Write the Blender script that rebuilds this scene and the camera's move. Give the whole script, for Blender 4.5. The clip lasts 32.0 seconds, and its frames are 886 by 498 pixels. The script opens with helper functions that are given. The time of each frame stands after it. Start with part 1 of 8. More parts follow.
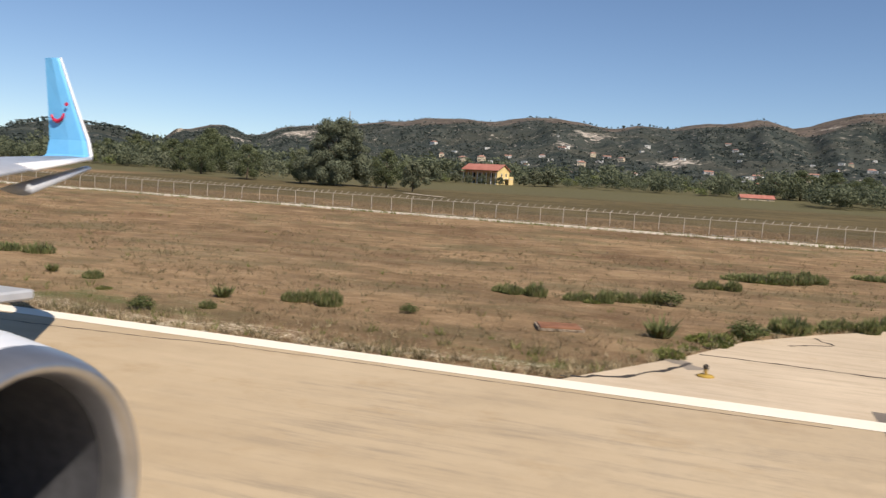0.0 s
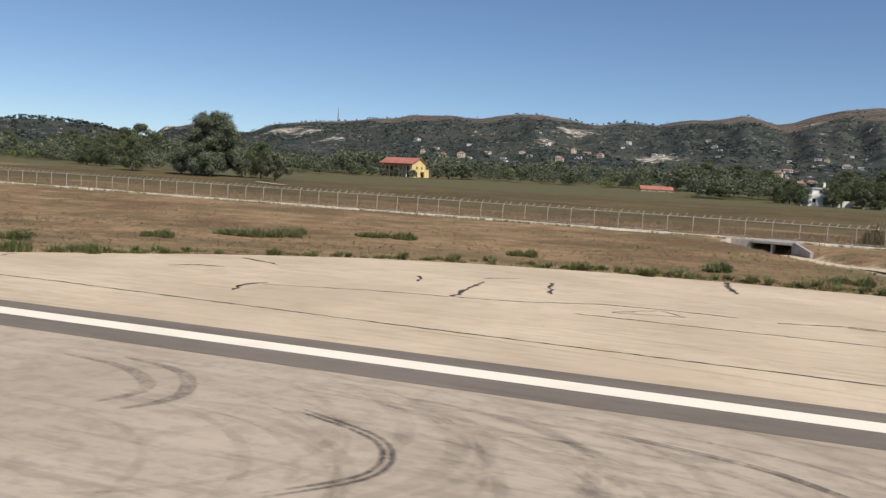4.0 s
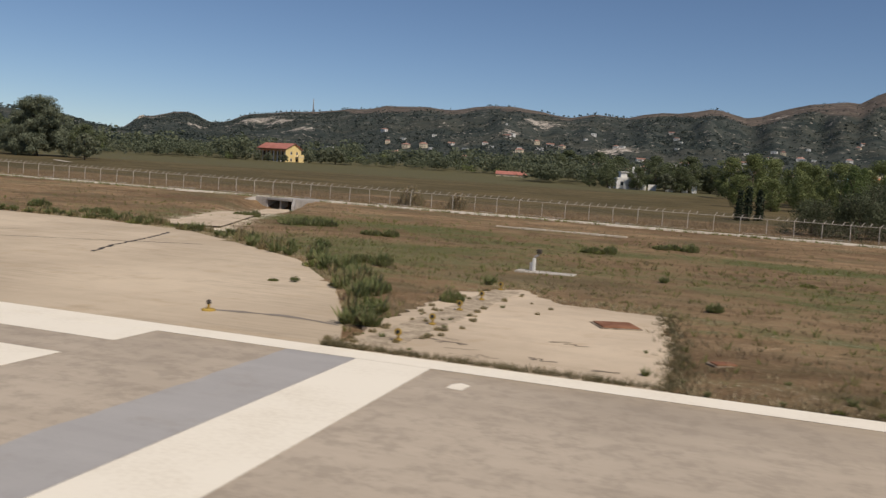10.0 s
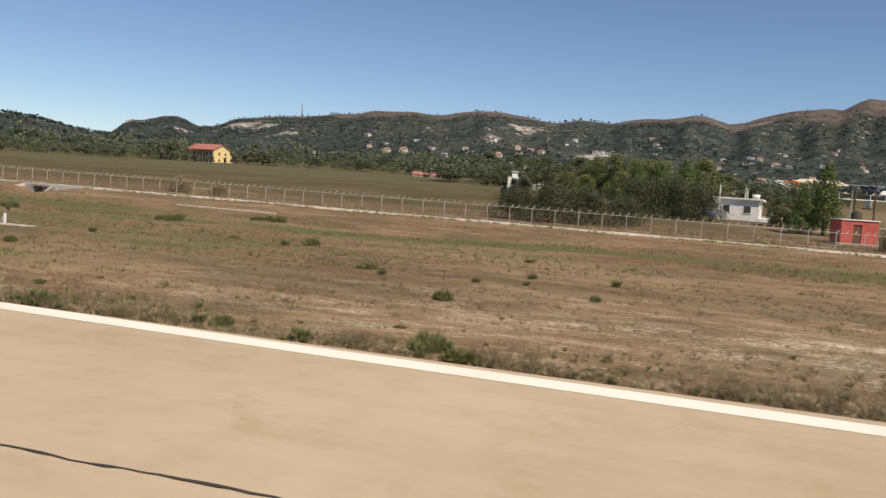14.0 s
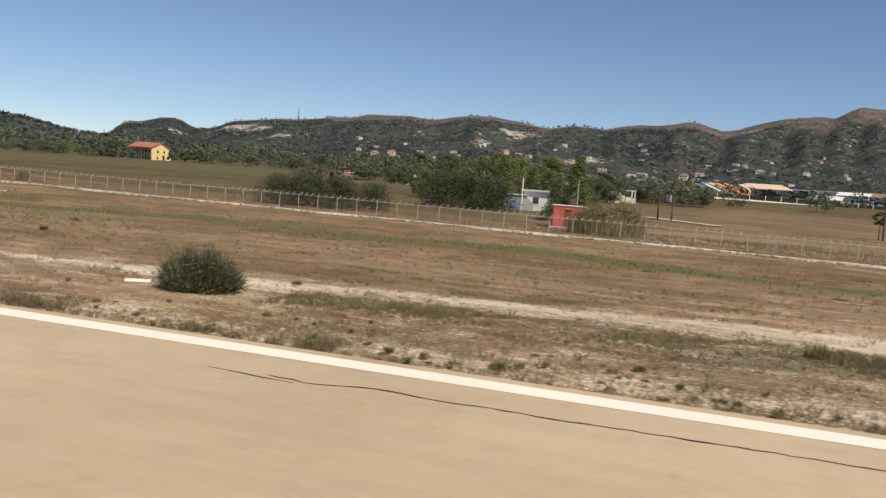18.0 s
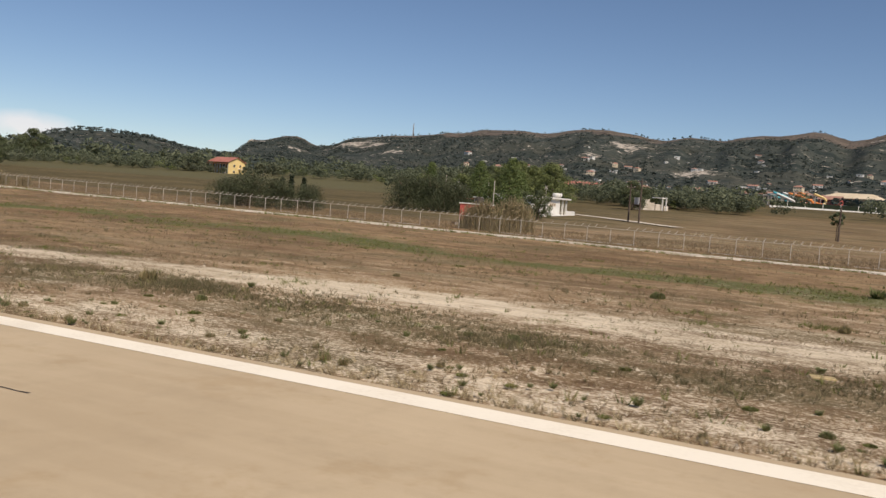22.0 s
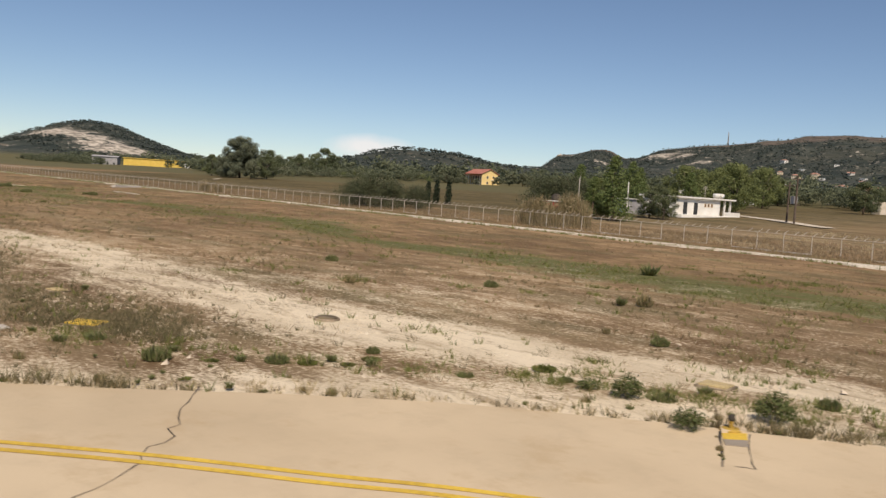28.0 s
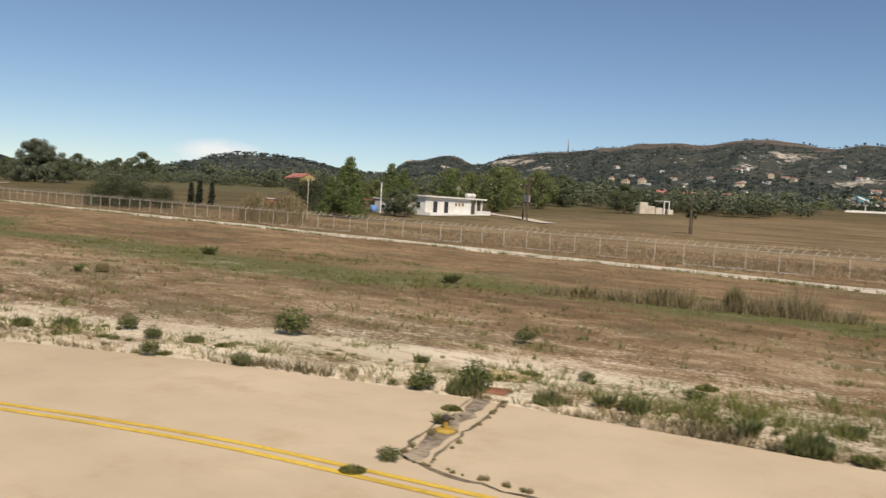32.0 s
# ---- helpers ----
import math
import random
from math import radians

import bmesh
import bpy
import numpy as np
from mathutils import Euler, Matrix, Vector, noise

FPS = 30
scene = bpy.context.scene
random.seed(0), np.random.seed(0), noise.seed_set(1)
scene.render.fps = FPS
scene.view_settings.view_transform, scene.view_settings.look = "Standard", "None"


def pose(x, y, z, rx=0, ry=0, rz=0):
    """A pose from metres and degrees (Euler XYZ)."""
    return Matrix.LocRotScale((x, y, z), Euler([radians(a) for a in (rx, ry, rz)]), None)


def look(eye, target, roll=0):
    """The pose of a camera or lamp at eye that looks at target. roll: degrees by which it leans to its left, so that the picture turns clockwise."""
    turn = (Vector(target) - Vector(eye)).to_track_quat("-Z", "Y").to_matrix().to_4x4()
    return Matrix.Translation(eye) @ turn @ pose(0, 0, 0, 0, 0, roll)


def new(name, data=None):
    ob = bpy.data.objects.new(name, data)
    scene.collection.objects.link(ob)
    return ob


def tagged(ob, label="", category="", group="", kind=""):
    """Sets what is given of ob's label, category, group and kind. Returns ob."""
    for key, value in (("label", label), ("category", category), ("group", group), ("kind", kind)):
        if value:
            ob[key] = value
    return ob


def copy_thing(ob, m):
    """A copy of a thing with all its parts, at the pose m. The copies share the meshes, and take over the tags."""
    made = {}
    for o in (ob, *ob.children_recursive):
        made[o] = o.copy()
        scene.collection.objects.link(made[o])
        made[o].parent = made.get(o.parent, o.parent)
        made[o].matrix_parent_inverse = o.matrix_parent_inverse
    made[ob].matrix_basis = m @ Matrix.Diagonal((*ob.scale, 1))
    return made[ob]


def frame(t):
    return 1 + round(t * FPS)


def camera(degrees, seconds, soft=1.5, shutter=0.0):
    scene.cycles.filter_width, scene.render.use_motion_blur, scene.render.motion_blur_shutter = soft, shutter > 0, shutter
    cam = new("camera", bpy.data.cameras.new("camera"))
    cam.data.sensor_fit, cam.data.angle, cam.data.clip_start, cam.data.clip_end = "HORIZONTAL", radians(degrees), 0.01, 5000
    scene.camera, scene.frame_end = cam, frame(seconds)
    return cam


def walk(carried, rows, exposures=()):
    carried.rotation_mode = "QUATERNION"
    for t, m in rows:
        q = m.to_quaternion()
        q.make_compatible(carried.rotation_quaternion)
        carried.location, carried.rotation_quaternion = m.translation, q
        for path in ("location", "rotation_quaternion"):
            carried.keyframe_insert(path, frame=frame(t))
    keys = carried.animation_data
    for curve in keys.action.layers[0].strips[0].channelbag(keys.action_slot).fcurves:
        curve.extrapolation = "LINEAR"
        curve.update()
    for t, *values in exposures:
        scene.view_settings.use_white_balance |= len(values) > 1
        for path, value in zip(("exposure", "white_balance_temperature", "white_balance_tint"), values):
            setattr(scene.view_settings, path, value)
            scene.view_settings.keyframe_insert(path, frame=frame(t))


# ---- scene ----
cam = camera(55.23, 32.0, soft=1.4, shutter=0.25)

# The eye rides at one height over the runway. Rows: seconds, x, y, yaw, pitch, roll.
EYE = 4.37
PATH = [
    (0, 0.00, 0.00, 19.60, -3.85, 3.55),
    (0.5, 4.37, -0.01, 19.76, -3.64, 3.52),
    (1, 8.91, 0.06, 19.70, -3.60, 3.54),
    (1.5, 13.40, 0.13, 19.58, -3.70, 3.55),
    (2, 17.85, 0.12, 19.53, -3.79, 3.43),
    (2.5, 22.45, 0.18, 19.49, -3.73, 3.60),
    (3, 27.03, 0.18, 19.50, -3.73, 3.59),
    (3.5, 31.60, 0.26, 19.35, -3.98, 3.41),
    (5.5, 49.76, 0.78, 19.48, -4.08, 3.58),
    (6, 54.17, 0.78, 19.63, -3.75, 3.88),
    (6.5, 58.67, 0.71, 19.51, -3.79, 4.05),
    (7, 63.34, 0.76, 19.14, -4.01, 4.09),
    (7.5, 67.83, 0.82, 18.96, -4.12, 3.91),
    (8, 72.31, 0.86, 18.79, -4.15, 3.71),
    (8.5, 76.78, 0.85, 18.46, -4.27, 3.81),
    (9, 81.11, 0.88, 18.40, -4.36, 3.86),
    (9.5, 85.61, 0.82, 18.53, -4.34, 3.97),
    (10, 90.16, 0.79, 18.38, -4.51, 3.76),
    (10.5, 94.52, 0.86, 18.23, -4.58, 3.64),
    (11, 98.81, 0.93, 17.92, -4.70, 3.83),
    (11.5, 103.18, 1.00, 17.80, -4.58, 3.89),
    (12, 107.55, 0.90, 17.89, -4.34, 3.92),
    (12.5, 112.07, 0.73, 17.99, -4.20, 3.83),
    (13, 116.72, 0.53, 18.08, -4.07, 3.78),
    (13.5, 121.20, 0.35, 18.11, -4.10, 3.89),
    (14, 125.78, 0.12, 18.10, -4.13, 3.93),
    (14.5, 130.40, -0.06, 18.19, -3.97, 3.89),
    (16.5, 147.85, -0.41, 18.42, -3.20, 3.87),
    (17, 152.34, -0.31, 18.13, -3.54, 4.00),
    (17.5, 156.91, 0.01, 18.00, -3.90, 4.22),
    (18, 161.53, 0.47, 18.28, -3.83, 4.52),
    (18.5, 165.86, 0.86, 18.60, -3.65, 4.28),
    (19, 169.96, 1.01, 18.96, -3.49, 4.32),
    (19.5, 173.96, 1.16, 19.27, -3.48, 4.38),
    (20, 177.84, 1.33, 19.63, -3.65, 4.30),
    (20.5, 181.55, 1.62, 20.30, -3.81, 4.19),
    (21, 185.05, 2.12, 21.63, -3.80, 4.24),
    (21.5, 188.39, 2.73, 23.83, -3.54, 4.09),
    (22, 191.63, 3.53, 26.41, -3.43, 4.22),
    (22.5, 194.74, 4.51, 29.13, -3.71, 4.22),
    (23, 197.55, 5.73, 32.08, -3.95, 4.06),
    (23.5, 200.20, 7.06, 35.33, -4.16, 4.02),
    (24, 202.72, 8.47, 38.48, -4.25, 3.86),
    (24.5, 205.17, 9.94, 41.06, -4.36, 3.92),
    (26.5, 214.77, 15.70, 46.82, -4.08, 3.88),
    (27, 217.19, 17.13, 47.15, -4.09, 3.91),
    (27.5, 219.48, 18.49, 47.31, -4.10, 3.65),
    (28, 221.89, 19.94, 47.52, -3.94, 3.60),
    (28.5, 224.26, 21.29, 47.84, -3.58, 3.64),
    (29, 226.65, 22.54, 48.01, -3.31, 3.41),
    (29.5, 229.18, 23.82, 47.92, -3.17, 3.27),
    (30, 231.67, 24.86, 47.07, -3.27, 3.13),
    (30.5, 234.21, 25.76, 45.71, -3.42, 3.38),
    (31, 236.70, 26.54, 43.76, -3.19, 3.59),
    (31.5, 239.07, 27.08, 41.23, -3.02, 3.68),
    (32, 241.34, 27.33, 37.77, -2.96, 3.31),
]

EXPOSURE = [(0.0, 0.18, 6750, 12), (1.0, 0.02, 6600, 12), (2.0, 0.02, 6550, 11), (3.0, 0.0, 6440, 11), (3.5, 0.0, 6420, 11), (5.5, -0.25, 6420, 12), (6.0, -0.36, 6450, 12), (7.0, -0.33, 6450, 12), (8.0, -0.36, 6500, 12), (9.0, -0.39, 6550, 12), (10.0, -0.38, 6650, 12), (11.0, -0.05, 6800, 13), (12.0, -0.04, 6780, 13), (13.0, 0.03, 6800, 13), (19.0, -0.02, 6830, 13), (23.0, -0.15, 6930, 13), (28.0, -0.07, 7150, 13), (30.0, -0.06, 7100, 12), (32.0, -0.01, 7000, 11)]


def ride(x, y, yaw, pitch, roll):
    a, b = radians(yaw), radians(pitch)
    ahead = Vector((-math.sin(a) * math.cos(b), math.cos(a) * math.cos(b), math.sin(b)))
    eye = Vector((x, y, EYE))
    return look(eye, eye + ahead * 2.0, roll)


walk(cam, [(t, ride(*row)) for t, *row in PATH], exposures=EXPOSURE)

# ---- light ----
SUN_AZ, SUN_EL = 124.8, 50.0
CLOUD = (-0.7961, 0.6036, 0.0443)
sky_world = bpy.data.worlds.new("sky")
scene.world = sky_world
sky_world.use_nodes = True
wn = sky_world.node_tree.nodes
sky = wn.new("ShaderNodeTexSky")
sky.sky_type, sky.sun_disc = "NISHITA", False
sky.sun_elevation, sky.sun_rotation = radians(SUN_EL), radians(SUN_AZ)
sky.altitude, sky.air_density, sky.dust_density, sky.ozone_density = 300.0, 0.82, 0.0, 4.5
wn["Background"].inputs["Strength"].default_value = 0.0965
# a small bank of cumulus low over the far end of the valley
wl = sky_world.node_tree.links
way = wn.new("ShaderNodeTexCoord").outputs["Generated"]
puffs = wn.new("ShaderNodeTexNoise")
puffs.inputs["Scale"].default_value, puffs.inputs["Detail"].default_value = 22.0, 6.0
wl.new(way, puffs.inputs["Vector"])
reach = wn.new("ShaderNodeVectorMath")
reach.operation = "DISTANCE"
squeeze = wn.new("ShaderNodeMapping")
squeeze.inputs["Scale"].default_value = (1.0, 1.0, 3.2)
wl.new(way, squeeze.inputs["Vector"])
wl.new(squeeze.outputs["Vector"], reach.inputs[0])
reach.inputs[1].default_value = (CLOUD[0], CLOUD[1], CLOUD[2] * 3.2)
near_bank = wn.new("ShaderNodeMapRange")
near_bank.inputs["From Min"].default_value, near_bank.inputs["From Max"].default_value = 0.075, 0.0
wl.new(reach.outputs["Value"], near_bank.inputs["Value"])
both_masks = wn.new("ShaderNodeMath")
both_masks.operation = "MULTIPLY"
wl.new(near_bank.outputs["Result"], both_masks.inputs[0])
wl.new(puffs.outputs["Fac"], both_masks.inputs[1])
soft_edge = wn.new("ShaderNodeMapRange")
soft_edge.inputs["From Min"].default_value, soft_edge.inputs["From Max"].default_value = 0.12, 0.42
soft_edge.inputs["To Max"].default_value = 0.62
wl.new(both_masks.outputs[0], soft_edge.inputs["Value"])
veil = wn.new("ShaderNodeMix")
veil.data_type = "RGBA"
wl.new(soft_edge.outputs["Result"], veil.inputs[0])
wl.new(sky.outputs["Color"], veil.inputs[6])
veil.inputs[7].default_value = (10.5, 10.0, 10.2, 1.0)
wl.new(veil.outputs[2], wn["Background"].inputs["Color"])
sun_data = bpy.data.lights.new("sun", "SUN")
sun_data.energy, sun_data.angle, sun_data.color = 4.75, radians(0.53), (1.0, 0.925, 0.825)
sun = new("sun", sun_data)
to_sun = Vector((math.sin(radians(SUN_AZ)) * math.cos(radians(SUN_EL)), math.cos(radians(SUN_AZ)) * math.cos(radians(SUN_EL)), math.sin(radians(SUN_EL))))
sun.matrix_world = look(Vector((0, 0, 60)), Vector((0, 0, 60)) - to_sun)


# ---- materials ----
def nodes_of(name):
    m = bpy.data.materials.new(name)
    m.use_nodes = True
    return m, m.node_tree.nodes, m.node_tree.links


def noise_node(n, l, scale, detail=4.0, coord=None, rough=0.55):
    t = n.new("ShaderNodeTexNoise")
    t.inputs["Scale"].default_value, t.inputs["Detail"].default_value, t.inputs["Roughness"].default_value = scale, detail, rough
    if coord is not None:
        l.new(coord, t.inputs["Vector"])
    return t


def ramp_node(n, l, fac, lo, hi):
    r = n.new("ShaderNodeMapRange")
    r.interpolation_type = "SMOOTHSTEP"
    r.inputs["From Min"].default_value, r.inputs["From Max"].default_value = lo, hi
    l.new(fac, r.inputs["Value"])
    return r.outputs["Result"]


def mix_node(n, l, fac, a, b, mode="MIX"):
    m = n.new("ShaderNodeMix")
    m.data_type, m.blend_type = "RGBA", mode
    for sock, v in ((m.inputs[0], fac), (m.inputs[6], a), (m.inputs[7], b)):
        if isinstance(v, (int, float)):
            sock.default_value = v
        elif isinstance(v, tuple):
            sock.default_value = (*v, 1.0)
        else:
            l.new(v, sock)
    return m.outputs[2]


def math_node(n, l, op, a, b):
    m = n.new("ShaderNodeMath")
    m.operation = op
    for sock, v in ((m.inputs[0], a), (m.inputs[1], b)):
        if isinstance(v, (int, float)):
            sock.default_value = v
        else:
            l.new(v, sock)
    return m.outputs[0]


def bump_node(n, l, bsdf, height, strength, distance):
    b = n.new("ShaderNodeBump")
    b.inputs["Strength"].default_value, b.inputs["Distance"].default_value = strength, distance
    l.new(height, b.inputs["Height"])
    l.new(b.outputs["Normal"], bsdf.inputs["Normal"])


def surface(name, a, b, big=0.4, fine=6.0, rough=0.8, metal=0.0, bump=0.3, depth=0.02, spread=0.0, spec=0.3, lo=0.35, hi=0.65):
    """Two colours mixed by a broad and a fine noise, with relief; spread varies the value from object to object."""
    m, n, l = nodes_of(name)
    bsdf = n["Principled BSDF"]
    co = n.new("ShaderNodeTexCoord").outputs["Object"]
    broad, grain = noise_node(n, l, big, 5.0, co), noise_node(n, l, fine, 4.0, co)
    mixed = math_node(n, l, "ADD", math_node(n, l, "MULTIPLY", broad.outputs["Fac"], 0.6), math_node(n, l, "MULTIPLY", grain.outputs["Fac"], 0.4))
    col = mix_node(n, l, ramp_node(n, l, mixed, lo, hi), a, b)
    if spread:
        hsv = n.new("ShaderNodeHueSaturation")
        rnd = n.new("ShaderNodeObjectInfo").outputs["Random"]
        l.new(math_node(n, l, "ADD", math_node(n, l, "MULTIPLY", rnd, 2 * spread), 1.0 - spread), hsv.inputs["Value"])
        l.new(col, hsv.inputs["Color"])
        col = hsv.outputs["Color"]
    l.new(col, bsdf.inputs["Base Color"])
    bsdf.inputs["Roughness"].default_value, bsdf.inputs["Metallic"].default_value = rough, metal
    bsdf.inputs["Specular IOR Level"].default_value = spec
    if bump:
        bump_node(n, l, bsdf, grain.outputs["Fac"], bump, depth)
    return m


def foliage(name, dark, light, dry=None, through_light=0.25):
    """Leaves whose tone varies from clump to clump, with some light coming through."""
    m, n, l = nodes_of(name)
    bsdf, out = n["Principled BSDF"], n["Material Output"]
    rnd = n.new("ShaderNodeNewGeometry").outputs["Random Per Island"]
    co = n.new("ShaderNodeTexCoord").outputs["Object"]
    patch = noise_node(n, l, 0.35, 3.0, co)
    f = math_node(n, l, "ADD", math_node(n, l, "MULTIPLY", rnd, 0.4), math_node(n, l, "MULTIPLY", patch.outputs["Fac"], 0.6))
    col = mix_node(n, l, ramp_node(n, l, f, 0.15, 0.85), dark, light)
    if dry:
        col = mix_node(n, l, ramp_node(n, l, rnd, 0.82, 0.9), col, dry)
    l.new(col, bsdf.inputs["Base Color"])
    bsdf.inputs["Roughness"].default_value = 0.65
    bsdf.inputs["Specular IOR Level"].default_value = 0.25
    glow = n.new("ShaderNodeBsdfTranslucent")
    l.new(col, glow.inputs["Color"])
    both = n.new("ShaderNodeMixShader")
    both.inputs[0].default_value = through_light
    l.new(bsdf.outputs[0], both.inputs[1])
    l.new(glow.outputs[0], both.inputs[2])
    l.new(both.outputs[0], out.inputs["Surface"])
    return m


def ground_material():
    """Dry meadow, with bare chalky soil, green weeds and haze-tinted wooded hill soil where the sheet's attributes say
    so.
    """
    m, n, l = nodes_of("meadow")
    bsdf = n["Principled BSDF"]
    co = n.new("ShaderNodeTexCoord").outputs["Object"]
    stretch = n.new("ShaderNodeMapping")
    stretch.inputs["Scale"].default_value = (0.55, 1.0, 1.0)
    l.new(co, stretch.inputs["Vector"])
    lay = stretch.outputs["Vector"]

    def attr(name):
        a = n.new("ShaderNodeAttribute")
        a.attribute_name = name
        return a.outputs["Fac"]

    broad, mid, grain = noise_node(n, l, 0.09, 5.0, lay, 0.6), noise_node(n, l, 0.7, 5.0, lay, 0.65), noise_node(n, l, 7.0, 4.0, co, 0.7)
    crumb = noise_node(n, l, 24.0, 5.0, co, 0.75)
    mixed = math_node(n, l, "ADD", math_node(n, l, "MULTIPLY", broad.outputs["Fac"], 0.55), math_node(n, l, "MULTIPLY", mid.outputs["Fac"], 0.45))
    col = mix_node(n, l, ramp_node(n, l, mixed, 0.38, 0.62), (0.138, 0.086, 0.046), (0.350, 0.234, 0.128))
    rust = noise_node(n, l, 0.055, 7.0, lay, 0.72)
    col = mix_node(n, l, math_node(n, l, "MULTIPLY", ramp_node(n, l, rust.outputs["Fac"], 0.50, 0.66), 0.6), col, (0.165, 0.092, 0.050))
    col = mix_node(n, l, math_node(n, l, "MULTIPLY", ramp_node(n, l, grain.outputs["Fac"], 0.48, 0.7), 0.45), col, (0.41, 0.290, 0.165))
    col = mix_node(n, l, math_node(n, l, "MULTIPLY", ramp_node(n, l, crumb.outputs["Fac"], 0.52, 0.66), 0.5), col, (0.085, 0.056, 0.032))

    def masked(name, lo, hi, k_mid, k_grain, k_crumb=0.0, k_broad=0.0):
        v = attr(name)
        for src, k in ((mid, k_mid), (grain, k_grain), (crumb, k_crumb), (broad, k_broad)):
            if k:
                v = math_node(n, l, "ADD", v, math_node(n, l, "MULTIPLY", math_node(n, l, "SUBTRACT", src.outputs["Fac"], 0.5), k))
        return ramp_node(n, l, v, lo, hi)

    olive = noise_node(n, l, 0.16, 6.0, lay, 0.7)
    col = mix_node(n, l, math_node(n, l, "MULTIPLY", ramp_node(n, l, olive.outputs["Fac"], 0.47, 0.64), 0.75), col, mix_node(n, l, grain.outputs["Fac"], (0.085, 0.070, 0.034), (0.19, 0.155, 0.082)))
    green = mix_node(n, l, grain.outputs["Fac"], (0.070, 0.078, 0.028), (0.170, 0.162, 0.064))
    col = mix_node(n, l, masked("green", 0.42, 0.82, 1.6, 1.0, 0.5, 3.0), col, green)
    bare = mix_node(n, l, ramp_node(n, l, crumb.outputs["Fac"], 0.36, 0.60), (0.85, 0.75, 0.575), (0.66, 0.545, 0.39))
    bare = mix_node(n, l, ramp_node(n, l, mid.outputs["Fac"], 0.35, 0.65), bare, (0.76, 0.65, 0.485))
    bare = mix_node(n, l, math_node(n, l, "MULTIPLY", ramp_node(n, l, crumb.outputs["Fac"], 0.58, 0.70), 0.55), bare, (0.27, 0.20, 0.13))
    crust = noise_node(n, l, 1.5, 6.0, stretch.outputs["Vector"], 0.72)
    rut = n.new("ShaderNodeMapping")
    rut.inputs["Scale"].default_value = (0.22, 1.0, 1.0)
    l.new(co, rut.inputs["Vector"])
    ruts = noise_node(n, l, 0.9, 6.0, rut.outputs["Vector"], 0.7)
    worn = math_node(n, l, "MULTIPLY", math_node(n, l, "MAXIMUM", ramp_node(n, l, crust.outputs["Fac"], 0.54, 0.64), ramp_node(n, l, ruts.outputs["Fac"], 0.53, 0.64)), 0.55)
    chalk = math_node(n, l, "MULTIPLY", masked("bare", 0.28, 0.86, 1.3, 1.9, 1.5, 0.7), math_node(n, l, "SUBTRACT", 1.0, worn))
    col = mix_node(n, l, chalk, col, bare)
    field = mix_node(n, l, ramp_node(n, l, mixed, 0.35, 0.65), (0.076, 0.063, 0.030), (0.155, 0.117, 0.058))
    col = mix_node(n, l, masked("field", 0.4, 0.6, 0.6, 0.1), col, field)
    combed = n.new("ShaderNodeMapping")
    combed.inputs["Scale"].default_value = (0.16, 1.0, 1.0)
    l.new(co, combed.inputs["Vector"])
    wisps = noise_node(n, l, 0.28, 6.0, combed.outputs["Vector"], 0.7)
    dried = math_node(n, l, "MULTIPLY", attr("straw"), ramp_node(n, l, wisps.outputs["Fac"], 0.42, 0.62))
    col = mix_node(n, l, dried, col, mix_node(n, l, grain.outputs["Fac"], (0.25, 0.185, 0.108), (0.43, 0.325, 0.20)))
    lush = mix_node(n, l, mid.outputs["Fac"], (0.085, 0.080, 0.040), (0.150, 0.132, 0.068))
    col = mix_node(n, l, masked("lush", 0.35, 0.75, 0.8, 0.1), col, lush)
    hills = noise_node(n, l, 0.012, 7.0, co, 0.65)
    rock = noise_node(n, l, 0.045, 8.0, co, 0.76)
    # Wooded slopes: bluish distance haze is mixed into the soil colour.
    hazed_hillcol = mix_node(n, l, ramp_node(n, l, hills.outputs["Fac"], 0.38, 0.6), (0.029, 0.038, 0.034), (0.062, 0.069, 0.058))
    brown = mix_node(n, l, ramp_node(n, l, hills.outputs["Fac"], 0.35, 0.62), (0.082, 0.068, 0.056), (0.150, 0.120, 0.094))
    groves = noise_node(n, l, 0.0065, 4.0, lay, 0.6)
    hazed_hillcol = mix_node(n, l, math_node(n, l, "MULTIPLY", ramp_node(n, l, groves.outputs["Fac"], 0.50, 0.62), 0.6), hazed_hillcol, (0.076, 0.076, 0.058))
    scar = noise_node(n, l, 0.021, 3.0, lay, 0.6)
    hazed_hillcol = mix_node(n, l, math_node(n, l, "MULTIPLY", ramp_node(n, l, scar.outputs["Fac"], 0.69, 0.73), 0.6), hazed_hillcol, (0.21, 0.17, 0.13))
    hazed_hillcol = mix_node(n, l, masked("upper", 0.3, 0.7, 0.9, 0.2), hazed_hillcol, brown)
    crag = math_node(n, l, "ADD", attr("cliff"), math_node(n, l, "MULTIPLY", math_node(n, l, "SUBTRACT", rock.outputs["Fac"], 0.5), 5.5))
    strata = noise_node(n, l, 0.07, 5.0, co, 0.7)
    hazed_hillcol = mix_node(n, l, ramp_node(n, l, crag, 0.48, 0.74), hazed_hillcol, mix_node(n, l, ramp_node(n, l, strata.outputs["Fac"], 0.40, 0.60), (0.19, 0.165, 0.135), (0.60, 0.53, 0.44)))
    col = mix_node(n, l, attr("hill"), col, hazed_hillcol)
    l.new(col, bsdf.inputs["Base Color"])
    bsdf.inputs["Roughness"].default_value = 0.95
    bsdf.inputs["Specular IOR Level"].default_value = 0.1
    bump_node(n, l, bsdf, math_node(n, l, "ADD", math_node(n, l, "ADD", mid.outputs["Fac"], grain.outputs["Fac"]), math_node(n, l, "MULTIPLY", crumb.outputs["Fac"], 0.5)), 0.9, 0.06)
    gully = n.new("ShaderNodeBump")
